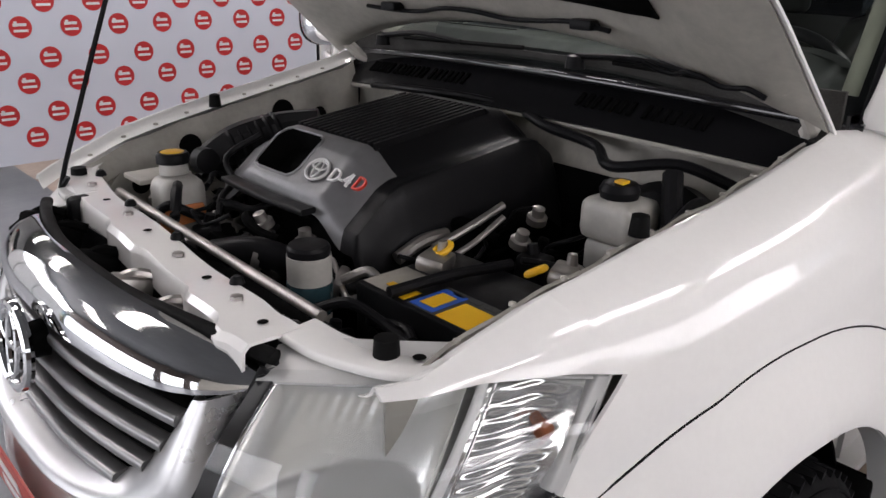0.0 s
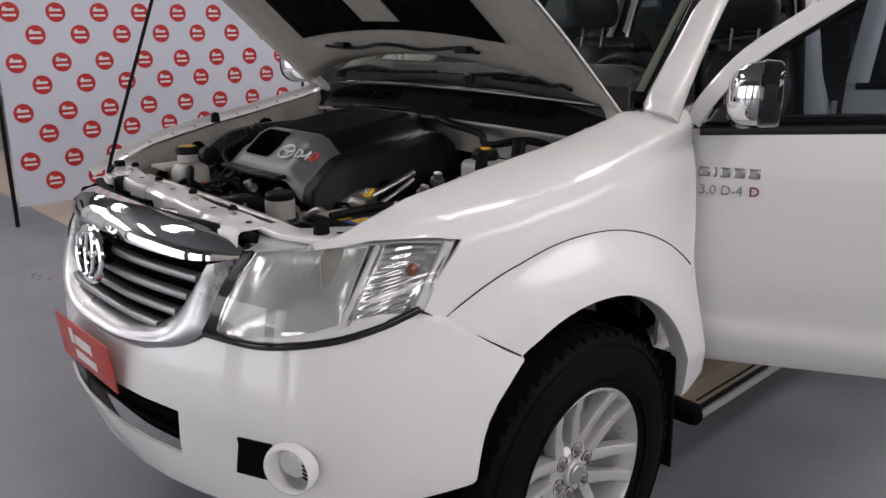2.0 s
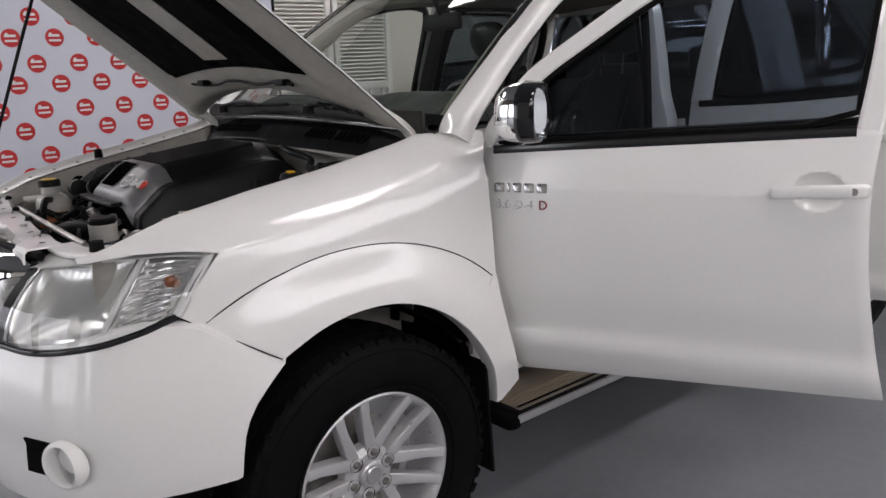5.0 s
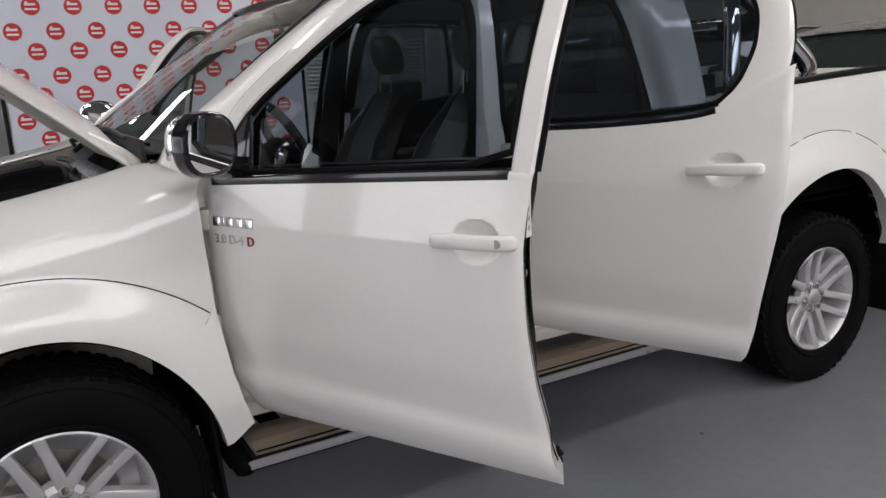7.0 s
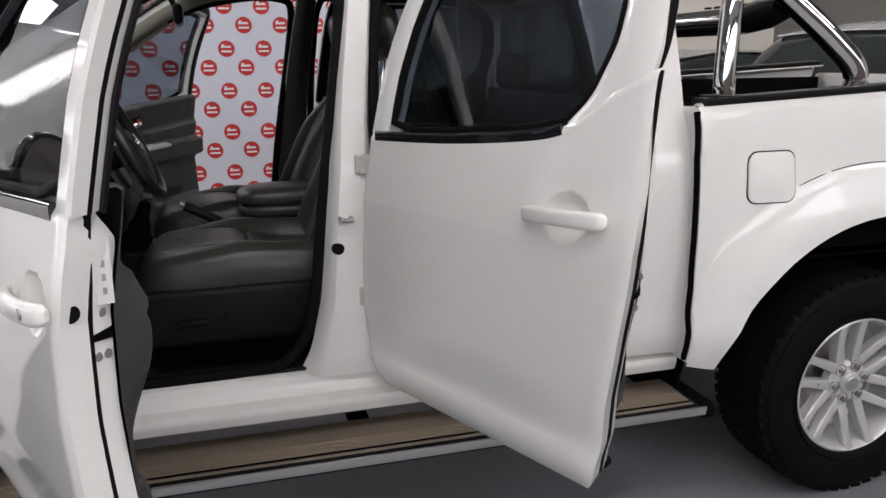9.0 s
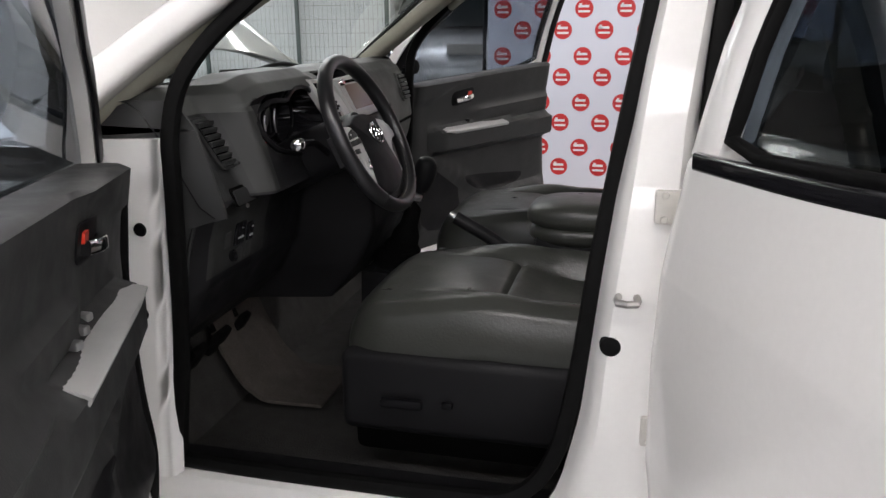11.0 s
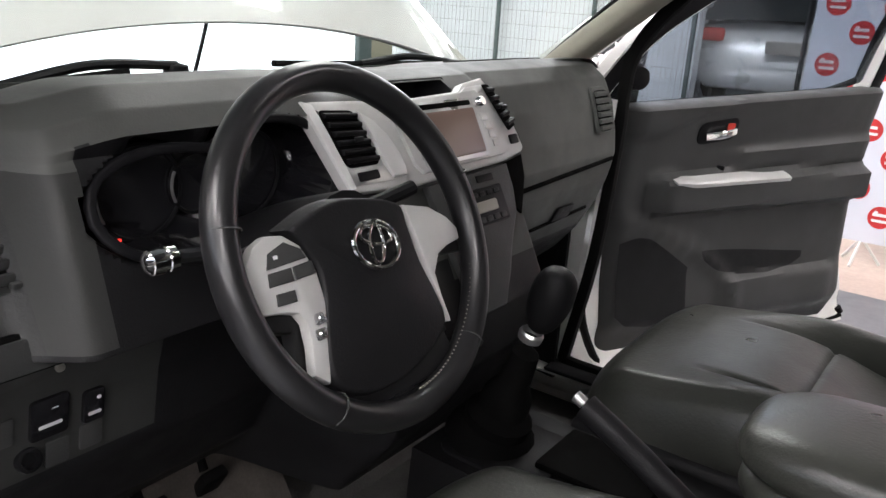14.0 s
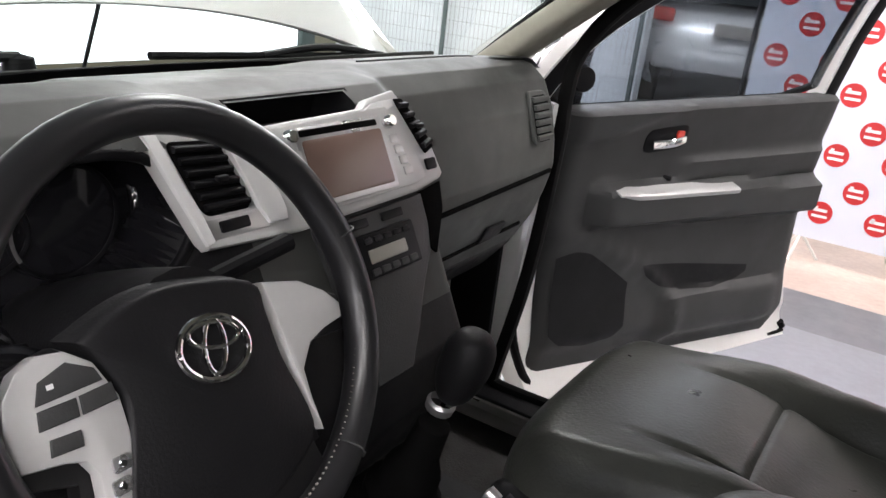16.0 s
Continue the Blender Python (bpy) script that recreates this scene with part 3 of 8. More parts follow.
def s_of_y(y, z):
    """The plan parameter at which the nose lies at half width y."""
    lo, hi = 0.0, 1.0
    for _ in range(30):
        m = (lo + hi) / 2
        if -nose(m, z).y < y:
            lo = m
        else:
            hi = m
    return lo


def s_end(z):
    xe = -opening_x(z)
    lo, hi = 0.3, 1.0
    for _ in range(30):
        m = (lo + hi) / 2
        if nose(m, z).x < xe:
            lo = m
        else:
            hi = m
    return lo


def opening_x(z):
    h = (z - HUB_Z) / 0.482
    return (0.392 + 0.043 * smooth01((z - 0.50) / 0.22)) * math.sqrt(max(0.05, 1 - h * h))


def dent(y, z):
    """The shallow hollow round the fog lamps."""
    return -0.018 * smooth01((z - 0.48) / 0.05) * smooth01((0.66 - z) / 0.05) * smooth01((y - 0.37) / 0.05) * smooth01((0.74 - y) / 0.12)


def bumper():
    bm = bmesh.new()
    s1 = s_of_y(0.345, 0.6)
    cols = [0, s1 * 0.33, s1 * 0.66, s1] + [s1 + (1 - s1) * t for t in (0.06, 0.13, 0.2, 0.28, 0.36, 0.44, 0.52, 0.6, 0.68, 0.75, 0.82, 0.88, 0.94, 1.0)]
    rows = {}
    for side in (1, -1):
        for ci, s in enumerate(cols):
            col = []
            y = abs(nose(s, 0.65).y)
            zb, zt = interp(y, [(0, 0.405), (0.5, 0.44), (0.8, 0.50), (0.9, 0.53)]), interp(y, BUMP_TOP)
            xs = nose(s, 0.86).x
            if xs > -0.50:
                zt = interp(min(xs, ARCH_J[0]), [(-0.50, 0.893), (HL_BOT[0], HL_BOT[1] - 0.002), (ARCH_J[0], ARCH_J[1] - 0.003)])
            zs = [zb, zb + 0.008, zb + 0.018, max(0.555, zb + 0.03), max(0.585, zb + 0.05), 0.625, 0.66, 0.70, 0.735, 0.735 + (zt - 0.735) * 0.4, 0.735 + (zt - 0.735) * 0.8, zt - 0.006, zt]
            for k, z in enumerate(zs):
                se = min(s, s_end(z))
                out = dent(y, z) - (0.03 if k == 0 else 0.0) - (0.018 if k == len(zs) - 1 else 0)
                col.append(bm.verts.new(nose(side * se, z, out)))
            rows[side, ci] = col
        for ci in range(len(cols) - 1):
            a, b = rows[side, ci], rows[side, ci + 1]
            for k in range(len(a) - 1):
                if ci < 3 and 3 <= k < 6:
                    continue
                bm.faces.new((a[k], b[k], b[k + 1], a[k + 1]))
    bmesh.ops.remove_doubles(bm, verts=bm.verts, dist=1e-4)
    thicken(bm, (0.008, 0, 0.001))
    ob = part("front_bumper", bm, WHITE, truck, "glossy white front bumper", 50)
    # lower intake: dark box behind the opening with two ribs
    b = grid(lambda u, v: nose((u - 0.5) * 2 * s1 * 1.05, 0.545 + 0.125 * v, -0.05), 12, 1)
    solid(b, 0.006)
    for z in (0.59, 0.63):
        sweep([nose((k / 12 - 0.5) * 2 * s1, z, -0.03) for k in range(13)], rounded(0.02, 0.008, 0.003), b)
    part("lower_intake", b, MATT, ob, "black lower intake mesh")
    for side in (1, -1):
        sa, sb = s_of_y(0.486, 0.57), s_of_y(0.572, 0.57)
        def recess(u, v, d=0.004):
            s_ = sa + (sb - sa) * (u * (1 - 0.08 * v) + 0.16 * v)
            y = 0.486 + 0.086 * u
            return nose(side * s_, 0.545 + 0.090 * v, dent(y, 0.545 + 0.090 * v) + d)
        b = grid(recess, 10, 8)
        solid(b, 0.01)
        part("fog_recess", b, MATT, ob, "black fog lamp recess")
        sc = s_of_y(0.618, 0.58)
        p = nose(side * sc, 0.592, -0.006)
        nA, nB = Vector((-0.78, -side * 0.60, 0.0)).normalized(), Vector((-0.985, -side * 0.17, 0.0)).normalized()
        def loop_pt(n, r, c, a):
            h = Vector((-n.y, n.x, 0)).normalized()
            return c + h * (r * math.cos(a)) + Vector((0, 0, r * math.sin(a)))
        cB = p + Vector((-0.002, -side * 0.010, 0.002))
        def bez(u, v):
            a = 2 * math.pi * u
            A, B = loop_pt(nA, 0.060 - 0.004 * v, p, a), loop_pt(nB, 0.046, cB, a)
            return A.lerp(B, smooth01(v)) + nA * (0.016 * math.sin(math.pi * v) ** 0.8)
        part("fog_bezel", grid(bez, 40, 10), WHITE, ob, "white fog lamp ring")
        part("fog_reflector", lathe([(-0.030, 0.0), (-0.028, 0.018), (-0.018, 0.034), (-0.002, 0.045)], cB, nB, 30), SATIN, ob, "silver fog lamp bowl")
        part("fog_lamp", lathe([(-0.004, 0.046), (0.002, 0.036), (0.005, 0.02), (0.006, 0.0)], cB, nB, 30), LAMP_GLASS, ob, "round clear fog lamp lens").visible_shadow = False
        bb = bmesh.new()
        for k in range(5):
            box(cB + nB * -0.010 + Vector((0, 0, 0.018 - 0.009 * k)) + Vector((-nB.y, nB.x, 0)) * (0.024 * side), (0.004, 0.016, 0.003), bm=bb)
        part("fog_louvre", bb, MATT, ob)
    return ob


front_bumper = bumper()

# number plate: red sheet with two lines of pale bars
PLATE = mat("red_plate_sheet", (0.46, 0.045, 0.03), 0.4, vary=0.05)
plate_ob = new("front_plate", None)
plate_ob.parent = truck
tagged(plate_ob, "red dealer plate on the bumper")
pc, prot = Vector((-0.858, 0.025, 0.709)), Euler((0, radians(-6), 0)).to_matrix()
def on_plate(a, b, h):
    return pc + prot @ Vector((-0.002 - h, -a, b))
part("sheet", plate([(x * 0.172, z * 0.060) for x, z in ((-1, -1), (1, -1), (1, 1), (-1, 1))], on_plate, 0.004, 0.001), PLATE, plate_ob)
for a, b, w, hh in ((-0.075, 0.018, 0.022, 0.040), (0.0, 0.014, 0.11, 0.026), (0.0, -0.028, 0.13, 0.022)):
    part("bar", plate([(a + x * w / 2, b + z * hh / 2) for x, z in ((-1, -1), (1, -1), (1, 1), (-1, 1))], lambda x, y, h: on_plate(x, y, h + 0.004), 0.0015), PAPER, plate_ob)

# grille
grille = new("grille", None)
grille.parent = truck
tagged(grille, "silver slatted grille in a chrome surround")


def gp(y, z, out=0.0):
    """A place on the grille's face at y (truck's left is minus) and height z."""
    s = s_of_y(abs(y), z)
    return nose(s if y <= 0 else -s, z, out)


OUT_G = [(-0.424, 1.005), (-0.420, 0.955), (-0.413, 0.895), (-0.395, 0.842), (-0.31, 0.800), (-0.15, 0.780), (0.0, 0.776)]
INN_G = [(-0.365, 0.985), (-0.350, 0.950), (-0.320, 0.905), (-0.283, 0.862), (-0.245, 0.838), (-0.14, 0.818), (0.0, 0.815)]
def lay_back(q, v):
    """The outer edge of the surround leans back along the lamp."""
    return Vector((0.070 * smooth01((q.y - 0.86) / 0.15) * smooth01((abs(q.x) - 0.33) / 0.08) * (1 - v) ** 1.5, 0, 0))


for nm, side in (("surround", 1), ("surround", -1)):
    o, i = spline([(y, z, 0) for y, z in OUT_G], 4), spline([(y, z, 0) for y, z in INN_G], 4)
    b = grid(lambda u, v: gp(side * (o[round(u * (len(o) - 1))].lerp(i[round(u * (len(o) - 1))], v)).x, o[round(u * (len(o) - 1))].lerp(i[round(u * (len(o) - 1))], v).y, 0.012 + 0.014 * math.sin(math.pi * min(1, v * 1.3)) - 0.03 * max(0, v - 0.8) * 5) + lay_back(o[round(u * (len(o) - 1))], v), len(o) - 1, 6)
    solid(b, 0.012)
    part(nm, b, SATIN, grille, "satin silver grille frame")
# chrome brow above, rolling back towards the lock panel
def brow(u, v):
    y = -0.425 + 0.85 * u
    e = abs(y) / 0.425
    t = v * math.pi / 2
    z = (0.985 + 0.02 * (1 - e * e) + 0.018 * e ** 8) + (0.066 - 0.020 * e ** 3 - 0.036 * e ** 10) * math.sin(t)
    back = (0.075 - 0.045 * e ** 8) * (1 - math.cos(t)) + 0.070 * e ** 9
    q = gp(y, 0.985, 0.022)
    return (q.x + back, q.y, z)
b = grid(brow, 32, 10)
solid(b, 0.01)
part("chrome_brow", b, CHROME, grille, "polished chrome upper grille bar")
b = grid(lambda u, v: gp(-0.39 + 0.78 * u, 0.79 + 0.22 * v, -0.045), 20, 4)
solid(b, 0.01)
part("backing", b, MATT, grille)
for k, z in enumerate((0.955, 0.912, 0.872, 0.835)):
    w = interp(z, [(0.81, 0.20), (0.838, 0.262), (0.862, 0.30), (0.905, 0.335), (0.985, 0.375)])
    path = [gp(-w + 2 * w * j / 24, z + 0.006 * (1 - (2 * j / 24 - 1) ** 2), -0.006) for j in range(25)]
    part("slat", sweep(path, rounded(0.028, 0.017, 0.006)), SLAT, grille)


def oval_badge(parent, centre, right, up, w, h, t, material, name="emblem"):
    """A plain chrome badge: an oval ring round two crossed ovals."""
    r, u = Vector(right).normalized(), Vector(up).normalized()
    c = Vector(centre)
    def ring(cx, cz, a, b2, n=36):
        return [c + r * (cx + a * math.cos(2 * math.pi * k / n)) + u * (cz + b2 * math.sin(2 * math.pi * k / n)) for k in range(n)]
    nrm = r.cross(u)
    bm = sweep(ring(0, 0, w / 2, h / 2), circle(t, 8), closed=True, up=nrm)
    sweep(ring(0, h * 0.20, w * 0.36, h * 0.20), circle(t * 0.75, 8), bm, True, up=nrm)
    sweep(ring(0, h * 0.02, w * 0.15, h * 0.42), circle(t * 0.75, 8), bm, True, up=nrm)
    return part(name, bm, material, parent, "chrome oval badge")


oval_badge(grille, gp(0.0, 0.955, 0.045), (0, -1, 0), (0.12, 0, 1), 0.150, 0.128, 0.0085, CHROME)
part("badge_backing", lathe([(-0.03, 0.03), (0.0, 0.028)], gp(0, 0.955, 0.03), (-1, 0, 0), 20), MATT, grille)

# headlamps
LB = [(-0.757, -0.412, 0.852), (-0.70, -0.545, 0.846), (-0.61, -0.655, 0.862), (-0.52, -0.715, 0.888), (-0.443, -0.748, 0.916)]
LT = [(-0.648, -0.432, 1.030), (-0.565, -0.545, 1.046), (-0.48, -0.63, 1.055), (-0.40, -0.69, 1.056), (-0.335, -0.735, 1.048)]
LBs, LTs = spline(LB, 6), spline(LT, 6)


def lamp_pt(u, v, depth=0.0, bulge=0.03):
    n = len(LBs) - 1
    f = u * n
    i = min(int(f), n - 1)
    a, b = LBs[i].lerp(LBs[i + 1], f - i), LTs[i].lerp(LTs[i + 1], f - i)
    q = a.lerp(b, v)
    out = Vector((-0.80 + 0.45 * u, -0.45 - 0.45 * u, 0.22)).normalized()
    return q + out * (bulge * math.sin(math.pi * v) * (1 - 0.5 * u) - depth)


LAMPGREY = mat("lamp_bezel_grey", (0.035, 0.035, 0.035), 0.35, metal=0.2)


def headlamp(right=False):
    top = new("headlamp", None)
    top.parent = truck
    tagged(top, "large clear headlamp with chrome reflector")
    fix = mirror_y if right else (lambda b: b)
    def p(name, bm, m, label="", angle=35):
        return part(name, fix(bm), m, top, label, angle)
    p("lens", grid(lambda u, v: lamp_pt(u, v), 24, 12), LAMP_GLASS, "clear polycarbonate lens").visible_shadow = False
    p("housing", grid(lambda u, v: lamp_pt(u, v, 0.075, 0.0), 10, 4), REFLECT)
    # bowl reflector of the main beam
    def bowl(u, v):
        d = 0.024 + 0.055 * (1 - (2 * u - 1) ** 2) ** 0.5 * (1 - (2 * v - 1) ** 2) ** 0.5 if 0 < u < 1 and 0 < v < 1 else 0.024
        d = min(d, 0.020 + 0.17 * max(0.0, v - 0.04 - 0.10 * u) + 0.02 * (1 - u))
        return lamp_pt(0.035 + 0.485 * u, 0.03 + 0.90 * v, d + 0.0003 * math.sin(u * 28 * math.pi) * smooth01((v - 0.62) / 0.1) * (1 - abs(2 * v - 1) ** 4))
    p("reflector", grid(bowl, 96, 20), REFLECT, "polished main-beam reflector")
    # strip between beam and indicator
    p("divider", sweep([lamp_pt(0.528 + 0.035 * k / 8, 0.03 + 0.9 * k / 8, 0.014) for k in range(9)], rounded(0.012, 0.012, 0.004), up=(-0.7, -0.6, 0)), WHITETRIM)
    p("bright_line", sweep([lamp_pt(0.562 + 0.035 * k / 8, 0.03 + 0.9 * k / 8, 0.012) for k in range(9)], rounded(0.005, 0.006, 0.002), up=(-0.7, -0.6, 0)), CHROME)
    # ribbed side reflector
    def ribs(u, v):
        return lamp_pt(0.548 + 0.450 * u, 0.02 + 0.96 * v, 0.026 - 0.016 * u + 0.0013 * math.sin((v * 22 + 0.25 * math.sin(u * 9)) * math.pi) * smooth01(u * 4) * smooth01((0.8 - u) * 4) + 0.002 * math.sin(u * 5 * math.pi) + 0.012 * math.sin(math.pi * u))
    p("side_reflector", grid(ribs, 40, 90), RIBBED, "ribbed indicator reflector", 60)
    p("bulb", lathe([(0.0, 0.011), (0.03, 0.013), (0.04, 0.0)], lamp_pt(0.80, 0.62, 0.035), (-0.5, -0.8, 0.1), 14), AMBER, "amber indicator bulb")
    # rim strips: lower dark seal, upper ledge
    p("bright_line", sweep([lamp_pt(0.04 + 0.90 * k / 20, 0.925, 0.006) for k in range(21)], rounded(0.007, 0.006, 0.002)), WHITETRIM)
    p("end_trim", sweep([lamp_pt(0.990, 0.02 + 0.96 * k / 8, 0.010, 0.0) for k in range(9)], rounded(0.026, 0.022, 0.006), up=(-0.5, -0.8, 0)), SILVERTRIM)
    p("bright_line", sweep([lamp_pt(0.045, 0.05 + 0.86 * k / 8, 0.010) for k in range(9)], rounded(0.006, 0.006, 0.002), up=(-0.8, -0.4, 0)), CHROME)
    p("lower_seal", sweep([lamp_pt(k / 24, 0.0, 0.004) for k in range(25)], rounded(0.016, 0.016, 0.005)), GLOSS)
    p("bezel", grid(lambda u, v: lamp_pt(0.040 * u, v, 0.004 + 0.018 * u), 6, 12), LAMPGREY, "grey inner lamp bezel")
    p("inner_seal", sweep([lamp_pt(0.0, k / 8, 0.004, 0.0) for k in range(9)], rounded(0.014, 0.014, 0.005), up=(-0.8, -0.4, 0)), BLACK)
    p("upper_ledge", grid(lambda u, v: lamp_pt(u, 0.93 + 0.07 * v, 0.002 * v).lerp(Vector(lamp_pt(u, 1.0)) + Vector((0.06 * (1 - u), 0.045 * (1 - 0.6 * u), 0.012)), v), 20, 3), SILVERTRIM)


headlamp()
headlamp(True)
# --- wheels ---
SPOKES = 6
TREAD = []


def tyre_bm():
    prof_t = [(-0.115, 0.232), (-0.128, 0.245), (-0.137, 0.29), (-0.134, 0.335), (-0.120, 0.366), (-0.105, 0.379), (-0.06, 0.383), (0.06, 0.383), (0.105, 0.379), (0.12, 0.366), (0.13, 0.33), (0.13, 0.26), (0.11, 0.232)]
    return lathe(prof_t, (0, 0, 0), (0, 1, 0), 72)


def tread_bm():
    bm = bmesh.new()
    n = 52
    for k in range(n):
        a = 2 * math.pi * k / n
        for y, w, off, tw in ((-0.098, 0.040, 0.0, 10), (-0.048, 0.036, 0.5, -14), (0.0, 0.030, 0.0, 14), (0.048, 0.036, 0.5, -14), (0.098, 0.040, 0.0, 10)):
            b = a + off * 2 * math.pi / n
            rr = 0.3795 if abs(y) < 0.09 else 0.3745
            m = Euler((0, b, 0)).to_matrix() @ Euler((0, 0, radians(tw))).to_matrix()
            box(Euler((0, b, 0)).to_matrix() @ Vector((0, y, rr)), (0.029, w, 0.013), 0.0, bm, m)
    return bm


def rim_bm():
    bm = lathe([(-0.095, 0.231), (-0.118, 0.236), (-0.121, 0.230), (-0.112, 0.222), (-0.08, 0.214), (0.0, 0.205), (0.09, 0.215), (0.11, 0.23)], (0, 0, 0), (0, 1, 0), 72)
    lathe([(-0.085, 0.215), (-0.075, 0.03), (-0.072, 0.0)], (0, 0.10, 0), (0, 1, 0), 40, bm)
    lathe([(-0.045, 0.082), (-0.070, 0.076), (-0.082, 0.060), (-0.080, 0.040), (-0.090, 0.036), (-0.094, 0.030), (-0.094, 0.0)], (0, 0, 0), (0, 1, 0), 40, bm)
    for k in range(SPOKES):
        a = 2 * math.pi * (k + 0.5) / SPOKES
        for sgn in (-1, 1):
            m = Euler((0, a, 0)).to_matrix()
            def to(p, q, h):
                r = 0.05 + p
                y = -0.064 - h - 0.040 * (p / 0.17) ** 1.6
                return m @ Vector((sgn * 0.029 + q + sgn * 0.012 * p / 0.17, y, r))
            w0, w1 = 0.017, 0.0135
            out = [(0.0, -w0), (0.06, -w0 * 0.95), (0.12, -w1), (0.175, -w1 * 1.15), (0.175, w1 * 1.15), (0.12, w1), (0.06, w0 * 0.95), (0.0, w0)]
            plate(out, to, 0.016, 0.005, bm)
            plate(out, lambda p, q, h: to(p, q * 0.9, h - 0.022), 0.024, 0.0, bm)
    return bm


def wheel(x, y, side, spin):
    top = part("tyre", tyre_bm(), TYRE, truck, "black all-terrain tyre")
    if not TREAD:
        TREAD.append(tagged(part("tread", tread_bm(), TYRE, top, "tread blocks"), kind="stuff").data)
    else:
        tr = new("tread", TREAD[0])
        tr.parent = top
        tagged(tr, "tread blocks", kind="stuff")
    for r in (0.255, 0.352):
        ringp = [Vector((r * math.cos(2 * math.pi * k / 60), -0.1345 if r < 0.3 else -0.1285, r * math.sin(2 * math.pi * k / 60))) for k in range(60)]
        part("sidewall_rib", sweep(ringp, circle(0.0035, 6), closed=True, up=(0, 1, 0)), TYRE, top)
    rim = part("rim", rim_bm(), ALLOY, top, "silver alloy rim with twin spokes", 30)
    b = lathe([(-0.097, 0.026), (-0.1, 0.022), (-0.1, 0.0)], (0, 0, 0), (0, 1, 0), 24)
    cap = part("hub_cap", b, SATIN, top)
    for k in range(SPOKES):
        a = 2 * math.pi * k / SPOKES
        p = Vector((0.060 * math.sin(a), 0, 0.060 * math.cos(a)))
        part("nut_well", lathe([(-0.072, 0.0), (-0.074, 0.019), (-0.084, 0.020)], p, (0, 1, 0), 18), MATT, top)
        part("wheel_nut", lathe([(-0.070, 0.0115), (-0.090, 0.0105), (-0.096, 0.006), (-0.096, 0.0)], p, (0, 1, 0), 6), STEEL, top)
    part("brake_disc", lathe([(-0.02, 0.15), (-0.02, 0.0)], (0, 0, 0), (0, 1, 0), 32), STEEL, top)
    top.matrix_world = pose(x, y, HUB_Z, 0, spin, 0 if side < 0 else 180)
    return top


WY = 0.742
wheel(HUB_F, -WY, -1, 12)
wheel(HUB_F, WY, 1, 0)
wheel(HUB_R, -WY, -1, 20)
wheel(HUB_R, WY, 1, 0)

# wheel-arch linings and mud flaps
for hx, name, rr in ((HUB_F, "front", 0.475), (HUB_R - 0.04, "rear", 0.64)):
    for side in (-1, 1):
        b = grid(lambda u, v: (hx + rr * math.cos(math.pi * (1.02 - 1.04 * u)) * 0.95, side * (0.795 - 0.375 * v), HUB_Z + rr * max(-0.02, math.sin(math.pi * (1.02 - 1.04 * u))) - 0.02), 28, 4)
        grid(lambda u, v: (hx + rr * 0.98 * (2 * u - 1), side * 0.44, 0.40 + (rr - 0.04) * v * math.sqrt(max(0.04, 1 - (2 * u - 1) ** 2))), 14, 4, b)
        solid(b, 0.006)
        part("arch_lining", b, MATT, truck, "black plastic wheel-arch lining")
for side in (-1, 1):
    for fx, w0 in ((0.415, 0.0), (3.56, 0.05)):
        b = box((fx, side * (0.76 + w0), 0.42), (0.012, 0.21, 0.36), 0.004)
        for v in b.verts:
            if v.co.z > 0.5:
                v.co.x -= 0.02
        part("mud_flap", b, RUBBER, truck, "black rubber mud flap")

# --- bonnet, raised on its prop ---
HX, HZ = 0.305, 1.270
HD, HN = Vector((-0.776, 0, 0.631)), Vector((0.631, 0, 0.776))
BONNET_W = [(0.0, 0.712), (0.3, 0.700), (0.6, 0.672), (0.85, 0.63), (0.93, 0.58), (0.955, 0.50)]


def bonnet_pt(a, e, h=0.0):
    """a: metres from the hinge line, e: -1 to 1 across, h: above the skin."""
    w = interp(a, BONNET_W)
    crown = 0.050 * (1 - e * e) - 0.018 * abs(e) ** 8 + 0.10 * a * (0.93 - a) * 0.35 - 0.05 * max(0, a - 0.75) ** 2 * 10
    q = Vector((HX, e * w, HZ)) + HD * a + HN * (crown + h)
    return q


def rear_a(e):
    """The bonnet's back edge curves forward round the windscreen's foot."""
    return 0.125 * (1 - abs(e) ** 2.2)


b = grid(lambda u, v: bonnet_pt(rear_a(2 * v - 1) + (0.955 - rear_a(2 * v - 1)) * u, 2 * v - 1), 30, 40, vs=[0, 0.012, 0.03, 0.06] + [0.06 + 0.88 * k / 30 for k in range(1, 31)] + [0.97, 0.988, 1.0])
solid(b, 0.004)
bonnet = part("bonnet", b, WHITE, truck, "white bonnet propped wide open")
def inner_pan(u, v):
    e = (2 * v - 1)
    edge = min(1.0, (1 - abs(e)) / 0.10, u / 0.06 + 0.02, (1 - u) / 0.06 + 0.02)
    return bonnet_pt(rear_a(e) + 0.006 + (0.943 - rear_a(e)) * u, e * 0.985, -0.010 - 0.030 * smooth01(edge) + 0.012 * smooth01((0.75 - abs(e)) / 0.1) * smooth01((u - 0.12) / 0.08) * smooth01((0.92 - u) / 0.06))
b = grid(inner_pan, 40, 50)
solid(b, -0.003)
part("inner_panel", b, DARK_IN, bonnet, "dusty white pressed inner panel, darkened for shade")
def pad(u, v):
    e = -0.66 + 1.32 * v
    cut = 1.0 if abs(e) > 0.04 else 0.6
    edge = smooth01(min(u, 1 - u) / 0.06) * smooth01(min(v, 1 - v) / 0.05)
    return bonnet_pt(0.225 + 0.585 * u + 0.05 * (1 - u) * (1 - e * e), e, -0.034 - 0.022 * edge * cut)
b = grid(pad, 26, 40)
solid(b, -0.004)
